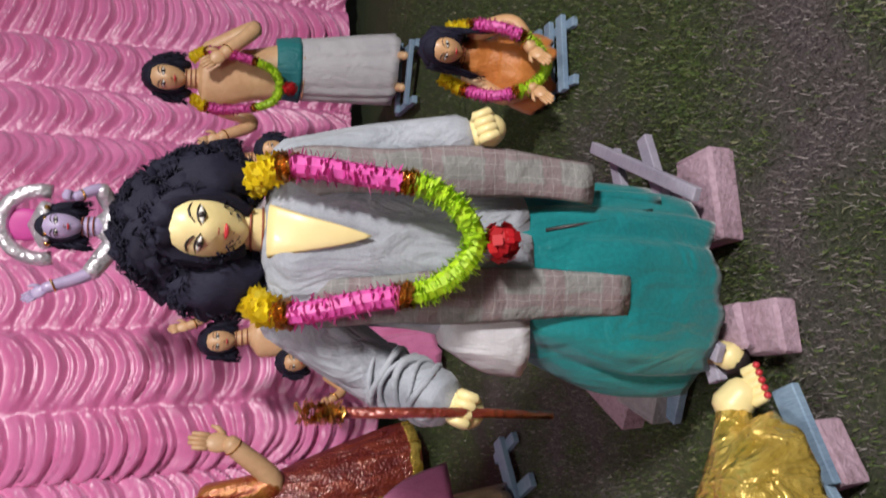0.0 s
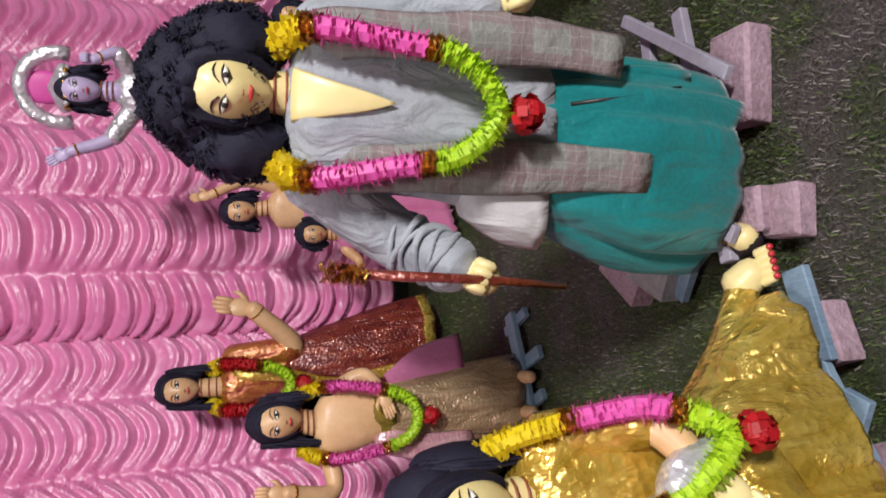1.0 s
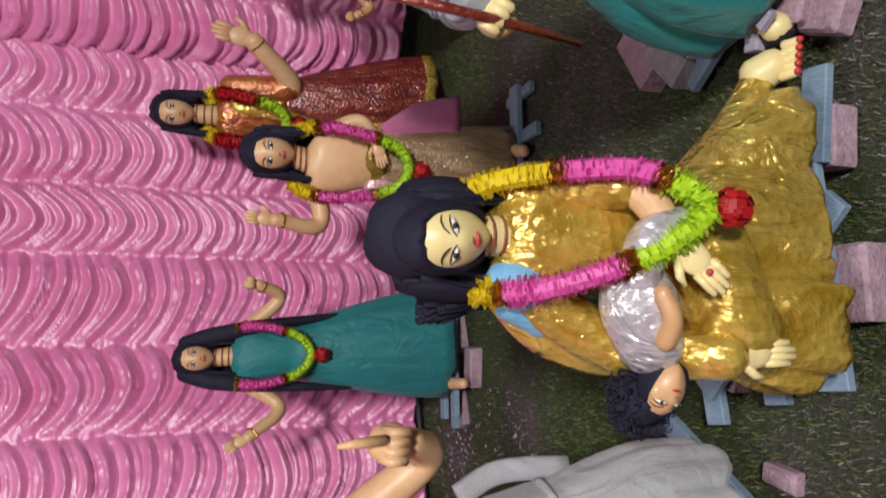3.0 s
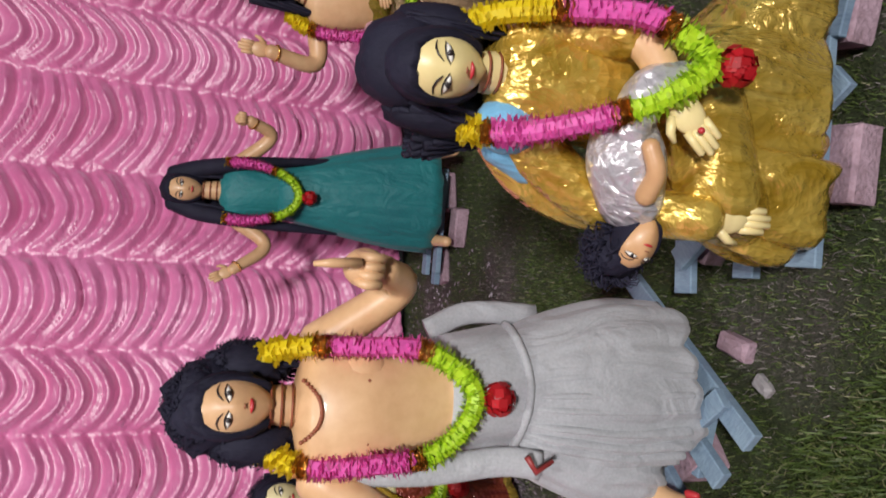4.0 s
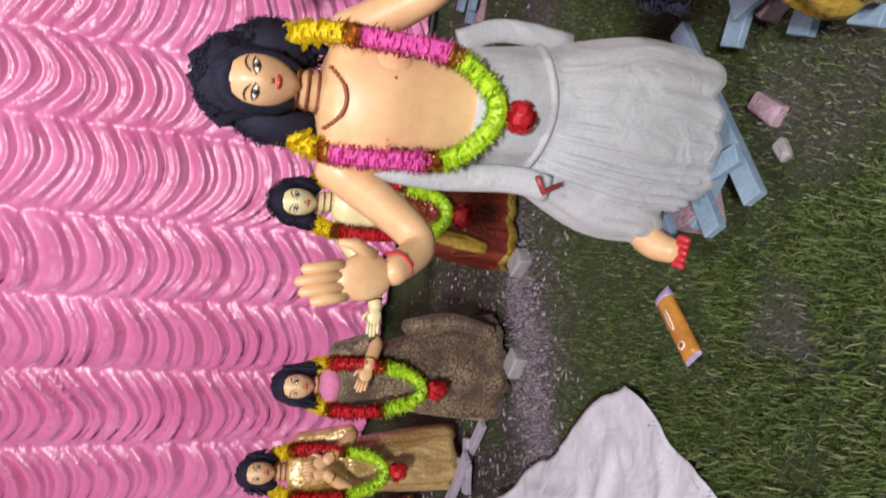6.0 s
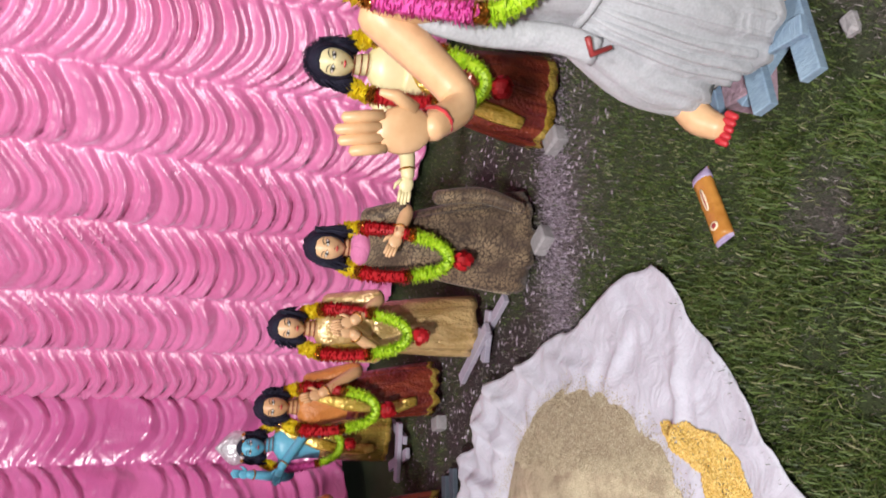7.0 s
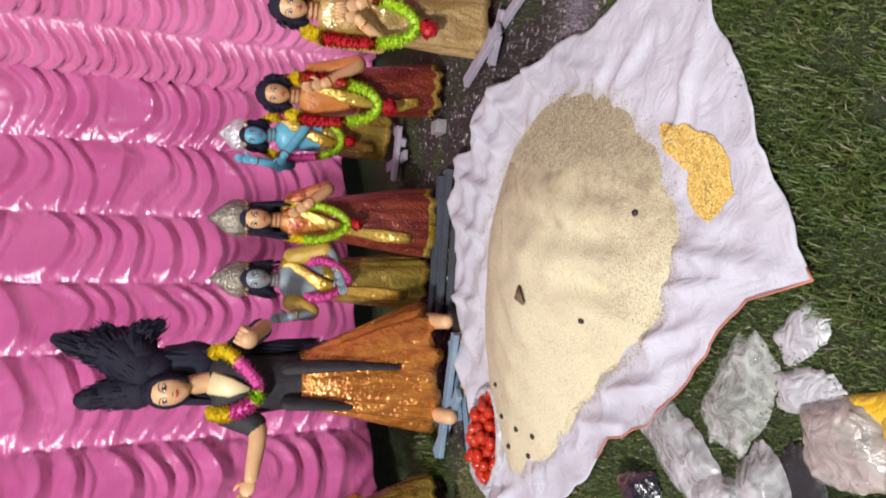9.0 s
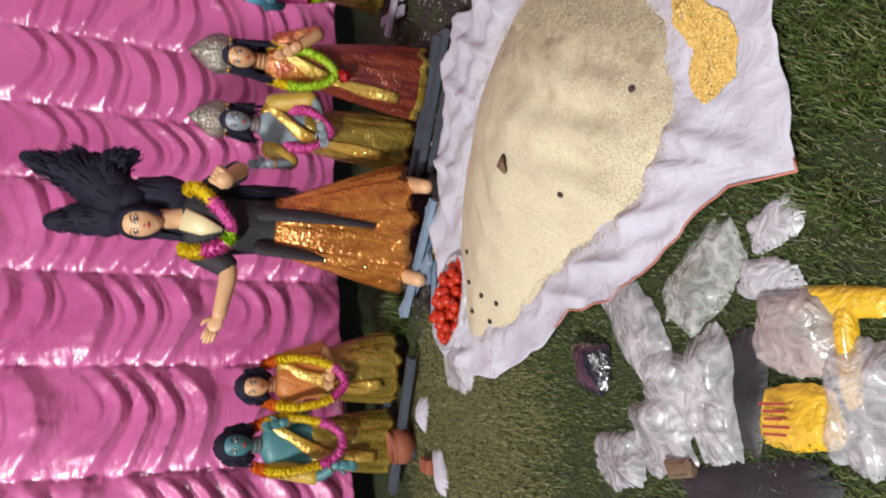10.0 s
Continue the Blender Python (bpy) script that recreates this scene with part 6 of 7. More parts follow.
rough_block("brick", "pink-brown brick under the blue boards", "brick", (-0.47, 1.15, 0.04), (0.15, 0.10, 0.085), 35, M_BRICK, seed=11)
rough_block("brick", "pink-brown brick under the blue boards", "brick", (-1.1, 1.1, 0.04), (0.2, 0.12, 0.085), 20, M_BRICK, seed=12)
stand("blue timber stand of crossed boards under the dhoti figure", [((-1.38, 1.14, 0.135), (-1.30, 0.52, 0.135), 0.06, 0.03), ((-1.52, 1.05, 0.135), (-1.45, 0.5, 0.135), 0.06, 0.03), ((-1.66, 0.95, 0.135), (-1.62, 0.52, 0.135), 0.06, 0.03), ((-1.68, 0.66, 0.165), (-1.28, 0.64, 0.165), 0.055, 0.025), ((-1.7, 0.9, 0.165), (-1.3, 0.92, 0.165), 0.055, 0.025), ((-1.56, 0.58, 0.10), (-1.34, 0.72, 0.10), 0.05, 0.03)], M_WOOD_BLUE)
rough_block("stone", "pale pink broken brick on bare soil", "stone", (-1.275, 0.80, 0.02), (0.06, 0.11, 0.045), 30, M_BRICK, seed=13)
rough_block("stone", "pale grey stone on bare soil", "stone", (-1.275, 0.67, 0.015), (0.04, 0.06, 0.03), 10, M_STONE, seed=14)
rough_block("brick", "brick under the blue timber stand", "brick", (-1.5, 0.86, 0.06), (0.24, 0.12, 0.12), 80, M_BRICK, seed=15)
rough_block("brick", "brick under the blue timber stand", "brick", (-1.56, 0.66, 0.06), (0.16, 0.10, 0.12), 85, M_BRICK, seed=16)
for k, (x, y, yaw) in enumerate([(-2.86, 0.52, 30), (-2.78, 1.12, 50), (-2.7, 0.95, 15), (-3.1, 0.42, 70), (-4.28, -0.3, 10), (-4.5, -0.1, 40)]):
    rough_block("stone", "rough grey stone on bare soil", "stone", (x, y, 0.028), (0.12, 0.085, 0.07), yaw, M_STONE, seed=20 + k)
stand("lilac-grey timber stand of crossed boards", [((-3.78, -0.06, 0.07), (-3.36, 0.18, 0.09), 0.06, 0.03), ((-3.24, 0.32, 0.04), (-3.62, 0.10, 0.04), 0.05, 0.03), ((-3.42, 0.28, 0.05), (-3.5, 0.02, 0.05), 0.06, 0.03), ((-3.8, 0.3, 0.065), (-3.4, 0.12, 0.065), 0.06, 0.03)], M_WOOD_LILAC)
stand("lilac-grey timber stand of crossed boards", [((-5.0, -0.7, 0.09), (-4.95, -0.3, 0.09), 0.08, 0.03), ((-5.3, -0.62, 0.055), (-4.85, -0.5, 0.055), 0.07, 0.03), ((-5.25, -0.3, 0.06), (-4.9, -0.42, 0.06), 0.06, 0.03)], M_WOOD_LILAC)
stand("long dark blue timber boards on bare soil", [((-4.03, -0.55, 0.03), (-3.98, -1.5, 0.03), 0.07, 0.03), ((-4.16, -0.6, 0.03), (-4.12, -1.5, 0.03), 0.07, 0.03), ((-3.86, -0.7, 0.025), (-3.84, -1.35, 0.025), 0.06, 0.025)], M_WOOD_DARK)
stand("pale blue timber stand of crossed boards", [((-3.5, -1.42, 0.11), (-3.52, -2.14, 0.13), 0.06, 0.03), ((-3.64, -1.5, 0.07), (-3.44, -1.9, 0.07), 0.06, 0.03), ((-3.7, -2.22, 0.08), (-3.4, -1.72, 0.10), 0.06, 0.03), ((-3.5, -1.66, 0.04), (-3.3, -2.04, 0.04), 0.05, 0.03), ((-3.9, -1.5, 0.12), (-3.84, -2.1, 0.12), 0.06, 0.03)], M_WOOD_BLUE)
stand("dark blue timber rail under the small figures", [((-3.40, -2.35, 0.08), (-3.26, -3.2, 0.08), 0.06, 0.04), ((-3.68, -2.4, 0.08), (-3.6, -3.2, 0.08), 0.06, 0.04), ((-3.2, -2.86, 0.03), (-3.42, -3.06, 0.03), 0.06, 0.03)], M_WOOD_DARK)
stand("small blue timber frame at the curtain's foot", [((1.02, 4.52, 0.1), (1.45, 4.40, 0.1), 0.05, 0.03), ((1.0, 4.75, 0.1), (1.5, 4.68, 0.1), 0.05, 0.03), ((1.04, 4.42, 0.065), (1.02, 4.85, 0.065), 0.05, 0.04), ((1.42, 4.36, 0.065), (1.44, 4.75, 0.065), 0.05, 0.04)], M_WOOD_BLUE)
stand("blue slatted timber base under a small seated figure", [((0.98, 2.44, 0.045), (0.66, 2.40, 0.045), 0.05, 0.025), ((0.98, 2.54, 0.045), (0.64, 2.51, 0.045), 0.05, 0.025), ((0.98, 2.64, 0.045), (0.64, 2.62, 0.045), 0.05, 0.025), ((0.94, 2.36, 0.02), (0.93, 2.74, 0.02), 0.04, 0.025), ((0.7, 2.34, 0.02), (0.69, 2.72, 0.02), 0.04, 0.025)], M_WOOD_BLUE)


# ---- white sheet with heaps of grain ----
def reach(outline, c):
    """Radius of a closed outline as a function of the angle round c."""
    P = [(math.atan2(y - c[1], x - c[0]), math.hypot(x - c[0], y - c[1])) for x, y in outline]
    P.sort()
    P = [(P[-1][0] - 2 * math.pi, P[-1][1])] + P + [(P[0][0] + 2 * math.pi, P[0][1])]

    def r(q):
        for (a, ra), (b, rb) in zip(P, P[1:]):
            if a <= q <= b:
                k = (q - a) / max(1e-9, b - a)
                return 1 / ((1 - k) / ra + k / rb)
        return P[0][1]
    return r


HEAP_C = (-2.62, -0.86)
heap_r = reach([(-2.50, -0.15), (-2.25, -0.25), (-2.03, -0.44), (-1.90, -0.66), (-1.97, -0.90), (-2.22, -1.20), (-2.38, -1.42), (-2.56, -1.72), (-2.84, -1.92), (-3.16, -1.62), (-3.33, -1.12), (-3.27, -0.58), (-2.99, -0.25)], HEAP_C)
SHEET_C = (-2.60, -0.90)
SHEET_RIM = [(-2.08, 0.245), (-1.89, 0.0), (-1.77, -0.17), (-1.64, -0.39), (-1.44, -0.66), (-1.64, -0.76), (-1.74, -0.92), (-1.87, -1.14), (-2.14, -1.40), (-2.30, -1.66), (-2.52, -1.92), (-2.86, -2.12), (-3.12, -2.12), (-3.28, -1.80), (-3.50, -1.50), (-3.66, -1.0), (-3.84, -0.72), (-3.80, -0.48), (-3.62, -0.42), (-3.58, -0.2), (-3.05, -0.03), (-2.6, 0.08)]
sheet_r = reach(SHEET_RIM, SHEET_C)


def in_sheet(x, y):
    dx, dy = x - SHEET_C[0], y - SHEET_C[1]
    return math.hypot(dx, dy) < sheet_r(math.atan2(dy, dx)) * 0.97


def heap_height(x, y):
    dx, dy = x - HEAP_C[0], y - HEAP_C[1]
    k = math.hypot(dx, dy) / heap_r(math.atan2(dy, dx))
    if k >= 1:
        return 0.0
    h = 0.185 * (1 - k ** 1.7) ** 0.9
    groove = math.exp(-((x + 2.25) / 0.16) ** 2 - ((y + 0.80) / 0.30) ** 2)
    h -= 0.045 * groove * (0.6 + 0.5 * math.sin(y * 34))
    h += 0.02 * (1 - k) * smooth_noise(x * 7, y * 7, 2.0) + 0.015 * (1 - k) * math.sin(26 * (y + 0.4 * x) + 3 * smooth_noise(x * 3, y * 3))
    return max(0.004, h)


CREASES = [((-2.40, -0.16), (-2.2, 0.06), 0.018), ((-2.02, -0.36), (-1.97, 0.0), 0.018), ((-1.92, -0.68), (-1.50, -0.66), 0.026), ((-1.96, -0.80), (-1.62, -0.71), 0.02),
           ((-2.02, -1.0), (-1.76, -0.86), 0.024), ((-2.2, -1.24), (-1.9, -1.1), 0.026), ((-2.34, -1.42), (-2.08, -1.32), 0.022), ((-3.30, -0.62), (-3.78, -0.56), 0.035),
           ((-3.28, -0.42), (-3.58, -0.25), 0.04), ((-3.36, -0.86), (-3.76, -0.8), 0.04), ((-3.34, -1.2), (-3.6, -1.24), 0.03), ((-2.9, -0.14), (-3.12, -0.03), 0.025), ((-3.1, -0.3), (-3.4, -0.12), 0.035), ((-2.5, -0.1), (-2.9, -0.02), 0.018), ((-2.6, -1.76), (-2.5, -1.9), 0.03), ((-2.8, -1.96), (-2.9, -2.1), 0.04)]


def sheet_height(x, y, k):
    h = 0.012 + 0.014 * smooth_noise(x * 4, y * 4, 11.0) + 0.007 * smooth_noise(x * 11, y * 11, 5.0) + 0.014 * (1 - abs(smooth_noise(x * 6, y * 6, 17.0))) ** 5
    h += 0.03 * max(0.0, k - 0.85)
    for (ax, ay), (bx, by), size in CREASES:
        ex, ey = bx - ax, by - ay
        t = max(0.0, min(1.0, ((x - ax) * ex + (y - ay) * ey) / (ex * ex + ey * ey)))
        d = math.hypot(x - ax - t * ex, y - ay - t * ey)
        if d < 0.05:
            h += 1.5 * size * (1 - d / 0.05) ** 1.6 * math.sin(math.pi * min(1.0, 0.12 + 0.88 * t)) ** 0.5
    far = max(0.0, -(x + 3.12))
    wx, wy = x + 0.05 * smooth_noise(x * 6, y * 6, 4.0), y + 0.05 * smooth_noise(x * 6, y * 6, 8.0)
    tent = abs(((wx * 0.5 + wy * 0.87) / 0.13) % 2 - 1) * 0.6 + abs(((wx * 0.95 - wy * 0.3) / 0.10) % 2 - 1) * 0.5
    h += min(0.28, far) * (0.03 + 0.20 * tent)
    return max(0.006, h) + 0.022


def sheet():
    S, rows, rings = Shape(), [], 64
    turns = sorted([-math.pi + 2 * math.pi * (j + 0.5) / 260 for j in range(260)] + [math.atan2(y - SHEET_C[1], x - SHEET_C[0]) for x, y in SHEET_RIM])
    for i in range(rings + 1):
        k = i / rings
        row = []
        for q in turns:
            r = sheet_r(q) * k * (1 + 0.02 * k * smooth_noise(math.cos(q) * 9, math.sin(q) * 9))
            x, y = SHEET_C[0] + r * math.cos(q), SHEET_C[1] + r * math.sin(q)
            row.append((x, y, sheet_height(x, y, k)))
        rows.append(row)
    S.grid(rows, M_SHEET, cap=False)
    ob = part("sheet", S)
    mod = ob.modifiers.new("cloth", "SOLIDIFY")
    mod.thickness, mod.offset = 0.004, 0
    tagged(ob, "crumpled white cotton sheet spread on the lawn", "sheet")
    T = Shape()
    edge = [Vector(p) + Vector((0, 0, 0.004)) for p in rows[-1]]
    seam = [p for p in edge if p.y < -0.62 and p.x > -2.2]
    T.tube(seam, [0.0035] * len(seam), M_HEMLINE, 6)
    part("hem_seam", T, ob, "rust-red stitched hem")


sheet()


def heap_material():
    m, N, L, P = nodes_of("pale_semolina")
    a, b, c = noise_node(N, L, 3.5, 4), noise_node(N, L, 160.0, 3), noise_node(N, L, 12.0, 5)
    tc = N.new("ShaderNodeTexCoord")
    sep = N.new("ShaderNodeSeparateXYZ")
    L.new(tc.outputs["Object"], sep.inputs[0])
    zone = N.new("ShaderNodeMath")
    zone.operation = "MULTIPLY_ADD"
    zone.inputs[1].default_value, zone.inputs[2].default_value = 0.6, 0.16
    L.new(sep.outputs["Y"], zone.inputs[0])
    mixz = N.new("ShaderNodeMath")
    mixz.operation = "MULTIPLY_ADD"
    mixz.inputs[1].default_value = 0.55
    L.new(c.outputs["Fac"], mixz.inputs[0])
    L.new(zone.outputs[0], mixz.inputs[2])
    r = ramp(N, [(0.50, (0.68, 0.62, 0.43)), (0.63, (0.57, 0.50, 0.34)), (0.74, (0.38, 0.31, 0.21))])
    L.new(mixz.outputs[0], r.inputs["Fac"])
    mul = N.new("ShaderNodeMixRGB")
    mul.blend_type = "MULTIPLY"
    mul.inputs["Fac"].default_value = 0.55
    g = ramp(N, [(0.35, (0.62, 0.6, 0.55)), (0.6, (1, 1, 1))])
    L.new(b.outputs["Fac"], g.inputs["Fac"])
    L.new(r.outputs["Color"], mul.inputs["Color1"])
    L.new(g.outputs["Color"], mul.inputs["Color2"])
    L.new(mul.outputs["Color"], P.inputs["Base Color"])
    bp = N.new("ShaderNodeBump")
    bp.inputs["Strength"].default_value, bp.inputs["Distance"].default_value = 0.7, 0.008
    L.new(b.outputs["Fac"], bp.inputs["Height"])
    L.new(bp.outputs["Normal"], P.inputs["Normal"])
    P.inputs["Roughness"].default_value = 0.95
    return m


def heap():
    S, rows, n, rings = Shape(), [], 180, 70
    for i in range(rings + 1):
        k = 0.002 + 0.998 * i / rings
        row = []
        for j in range(n):
            q = -math.pi + 2 * math.pi * (j + 0.5) / n
            r = heap_r(q) * k * (1 + 0.012 * smooth_noise(math.cos(q) * 5, math.sin(q) * 5, 3.0) * k)
            x, y = r * math.cos(q), r * math.sin(q)
            row.append((x, y, 0.03 + heap_height(x + HEAP_C[0], y + HEAP_C[1])))
        rows.append(row)
    S.grid(rows, heap_material(), cap=False)
    tagged(part("semolina_mound", S, None, m=Matrix.Translation((*HEAP_C, 0))), "broad heap of pale semolina and puffed grain on the sheet", "grain heap")


heap()


def grains(name, label, spots, size, material, seed):
    """Loose grains: little five-cornered chips, each lying its own way."""
    rnd = random.Random(seed)
    v, f = [], []
    for x, y, z in spots:
        a = rnd.uniform(0, 6.28)
        l, w, h = size * rnd.uniform(0.7, 1.3), size * rnd.uniform(0.35, 0.6), size * rnd.uniform(0.3, 0.55)
        c, s, n = math.cos(a), math.sin(a), len(v)
        for u, t, e in ((l, 0, 0.3), (0, w, 0.2), (-l, 0, 0.3), (0, -w, 0.2), (0, 0, 1.0)):
            v.append((x + u * c - t * s, y + u * s + t * c, z + h * e))
        f += [(n, n + 1, n + 4), (n + 1, n + 2, n + 4), (n + 2, n + 3, n + 4), (n + 3, n, n + 4)]
    me = bpy.data.meshes.new(name)
    me.from_pydata(v, [], f)
    me.materials.append(material)
    return tagged(new(name, me), label, "grain", kind="stuff")


rnd = random.Random(77)
spots = []
while len(spots) < 17000:
    x, y = rnd.uniform(-3.25, -1.85), rnd.uniform(-1.95, -0.12)
    z = heap_height(x, y)
    coarse = 1.0 if y > -0.46 + 0.1 * smooth_noise(x * 4, y * 4) or (x > -2.2 and y > -0.95 and rnd.random() < 0.25) else 0.04
    if z > 0.004 and rnd.random() < coarse:
        spots.append((x, y, z + 0.031))
for i in range(5200):
    q, k = rnd.uniform(-math.pi, math.pi), 0.95 + abs(rnd.gauss(0, 0.05))
    x, y = HEAP_C[0] + heap_r(q) * k * math.cos(q), HEAP_C[1] + heap_r(q) * k * math.sin(q)
    if in_sheet(x, y):
        spots.append((x, y, max(sheet_height(x, y, 0.6) + 0.003, heap_height(x, y) + 0.031)))
grains("puffed_grain", "brown-beige puffed grain strewn over the heap", spots, 0.0036, per_island("puffed_grain_husk", [(0, (0.30, 0.24, 0.15)), (0.5, (0.44, 0.37, 0.25)), (1, (0.58, 0.52, 0.38))], 0.9), 1)
lentil_r = reach([(-2.10, -0.29), (-1.90, -0.31), (-1.79, -0.38), (-1.75, -0.48), (-1.80, -0.56), (-1.90, -0.53), (-1.93, -0.43), (-2.06, -0.36)], (-1.88, -0.42))
spots = []
while len(spots) < 5200:
    x, y = rnd.uniform(-2.14, -1.72), rnd.uniform(-0.6, -0.25)
    dx, dy = x + 1.88, y + 0.42
    k = math.hypot(dx, dy) / lentil_r(math.atan2(dy, dx))
    if k < 1 + 0.12 * smooth_noise(x * 20, y * 20):
        spots.append((x, y, sheet_height(x, y, 0.6) + 0.004 + 0.016 * max(0, 1 - k) + rnd.uniform(0, 0.004)))
grains("lentils", "spilled heap of split yellow lentils on the sheet", spots, 0.0065, per_island("split_lentil", [(0, (0.48, 0.29, 0.05)), (0.5, (0.64, 0.43, 0.11)), (1, (0.76, 0.56, 0.20))], 0.6), 2)
S = Shape()
S.tube([(-2.655, -0.96, 0.205), (-2.62, -0.985, 0.225), (-2.575, -1.015, 0.215)], [0.012, 0.026, 0.006], M_DRYLEAF, 8, 0.3, (1, 1, 0))
tagged(part("dry_leaf", S), "curled brown dry leaf on the heap", "leaf")
for k, (x, y) in enumerate([(-2.10, -0.58), (-2.28, -1.0), (-2.72, -1.62), (-2.66, -1.72), (-2.80, -1.74), (-2.86, -1.62), (-2.6, -1.6), (-2.95, -1.5)]):
    S = Shape()
    S.ball((0, 0, 0), (0.016, 0.012, 0.008), M_DARK, 8, 5, 0.3, seed=k)
    tagged(part("clod", S, None, m=Matrix.Translation((x, y, 0.034 + heap_height(x, y)))), "small dark crumb lying on the grain", "crumb", "dark crumbs")

# ---- vegetables behind the heap ----
net = thing("tomato_bag", "open bag heaped with ripe red tomatoes", "bag", Matrix.Translation((-3.10, -1.84, 0.0)))
S = Shape()
rows = [[(0.165 * s * math.cos(q) * (1 + 0.1 * smooth_noise(q * 2, s * 3)), 0.255 * s * math.sin(q), z + 0.012 * smooth_noise(q * 3, z * 30)) for q in (2 * math.pi * j / 40 for j in range(40))] for s, z in ((0.2, 0.012), (0.8, 0.012), (1.0, 0.03), (1.05, 0.06), (1.0, 0.085), (0.93, 0.06))]
S.grid(rows, M_MILKY, cap=False)
part("bag_skin", S, net, "milky plastic skin")
S = Shape()
S.ball((0, 0, 0), 0.031, M_TOMATO, 12, 8)
tomato_mesh = S.mesh("tomato")
rnd = random.Random(5)
n = 0
for layer, (cnt, h) in enumerate(((42, 0.045), (26, 0.088), (9, 0.125))):
    for i in range(cnt):
        a, q = rnd.uniform(0, 6.28), math.sqrt((i + 0.5) / cnt) * (1 - 0.2 * layer)
        ob = new("tomato", tomato_mesh)
        ob.matrix_world = Matrix.Translation((-3.10 + 0.145 * q * math.cos(i * 2.4), -1.84 + 0.235 * q * math.sin(i * 2.4), h + rnd.uniform(-0.006, 0.006))) @ Matrix.Diagonal((rnd.uniform(0.8, 1.1), rnd.uniform(0.8, 1.1), rnd.uniform(0.75, 0.95), 1))
        tagged(ob, "ripe red tomato lying in a heap", "tomato", "heaped tomatoes")
S = Shape()
S.ball((0, 0, 0), (0.03, 0.024, 0.022), M_POTATO, 12, 8, 0.15)
potato_mesh = S.mesh("potato")
for i in range(34):
    ob = new("potato", potato_mesh)
    t = rnd.random()
    x, y = -3.66 + 0.26 * t + rnd.uniform(-0.05, 0.05), -1.12 - 0.62 * t
    ob.matrix_world = pose(x, y, 0.1 - 0.075 * t, rnd.uniform(0, 90), 0, rnd.uniform(0, 360)) @ Matrix.Diagonal((*(rnd.uniform(0.6, 1.1),) * 3, 1))
    ob.location.z = max(0.03, 0.03 + rnd.uniform(0, 0.03))
    tagged(ob, "small pale potato at the sheet's edge", "potato", "scattered potatoes")


# ---- plastic bags and wrappers strewn on the lawn ----
def crumpled(name, label, category, c, size, high, material, seed, yaw=0.0, sharp=1.0, jag=0.25, group="plastic bags"):
    """A slack, creased bag: a low swell broken into flat facets by sharp creases, with a ragged rim."""
    S, rows, n, rings = Shape(), [], 88, 30
    rnd = random.Random(seed)
    waves = [(math.cos(a), math.sin(a), rnd.uniform(0.045, 0.17), rnd.uniform(0, 2)) for a in (rnd.uniform(0, math.pi) for _ in range(7))]
    for i in range(rings + 1):
        k = 0.01 + 0.99 * i / rings
        row = []
        for j in range(n):
            q = 2 * math.pi * j / n
            cx, cy = math.cos(q), math.sin(q)
            square = 1 / max(abs(cx), abs(cy)) ** 0.45
            r = k * 1.08 * square * (1 + jag * smooth_noise(cx * 1.6, cy * 1.6, seed) + 0.45 * jag * smooth_noise(cx * 6, cy * 6, seed + 3))
            x, y = size[0] * r * cx, size[1] * r * cy
            wx, wy = x + 0.03 * smooth_noise(x * 9, y * 9, seed + 1), y + 0.03 * smooth_noise(x * 9, y * 9, seed + 2)
            crease = sum(p * abs(((wx * a + wy * b) / p + ph) % 2 - 1) for a, b, p, ph in waves)
            rim = 1 - k ** 5
            z = 0.7 * high * (1 - k ** 2.4) * (0.6 + 0.5 * smooth_noise(x * 5, y * 5, seed + 6)) + 0.075 * sharp * crease * (0.25 + 0.75 * rim) * (0.7 + 0.8 * smooth_noise(x * 7, y * 7, seed + 9))
            row.append((x, y, max(0.0, z) + 0.008))
        rows.append(row)
    S.grid(rows, material, cap=False)
    ob = part(name, S, None, m=pose(c[0], c[1], lift(*c), 0, 0, yaw))
    return tagged(ob, label, category, group)


crumpled("tarpaulin", "folded bright blue tarpaulin on the grass", "tarpaulin", (-1.40, -1.83), (0.75, 0.14), 0.02, M_BLUE_TARP, 46.0, 42, 0.5, 0.08)
# two dark crumpled pieces laid where the ground under the bags is dark
crumpled("plastic_bag", "dark crumpled sheet under grey bags", "plastic bag", (-1.24, -1.45), (0.22, 0.07), 0.015, M_POLE, 43.0, 42, 0.5, 0.2)
crumpled("plastic_bag", "dark crumpled patch under grey bags", "plastic bag", (-1.37, -1.25), (0.07, 0.16), 0.02, M_POLE, 49.0, 20, 0.6, 0.2)
crumpled("plastic_bag", "flat scrap of milky white plastic on the grass", "plastic bag", (-1.48, -0.81), (0.085, 0.055), 0.02, M_MILKY, 31.0, 55, 0.5, 0.22)
crumpled("plastic_bag", "clear crumpled plastic bag lying flat", "plastic bag", (-1.645, -1.04), (0.16, 0.10), 0.03, M_CLEAR, 32.0, 70, 1.0, 0.2)
crumpled("plastic_bag", "cloudy crumpled plastic bag against the sheet", "plastic bag", (-1.86, -1.28), (0.19, 0.10), 0.05, M_CLOUDY, 33.0, -20, 1.0)
crumpled("plastic_bag", "knotted black plastic bag on the grass", "plastic bag", (-1.965, -1.525), (0.095, 0.095), 0.10, M_BLACKBAG, 34.0, 20, 0.9, 0.1)
crumpled("plastic_bag", "cloudy grey plastic bag in a heap", "plastic bag", (-1.60, -1.38), (0.12, 0.10), 0.06, M_CLOUDY, 35.0, 35, 1.1)
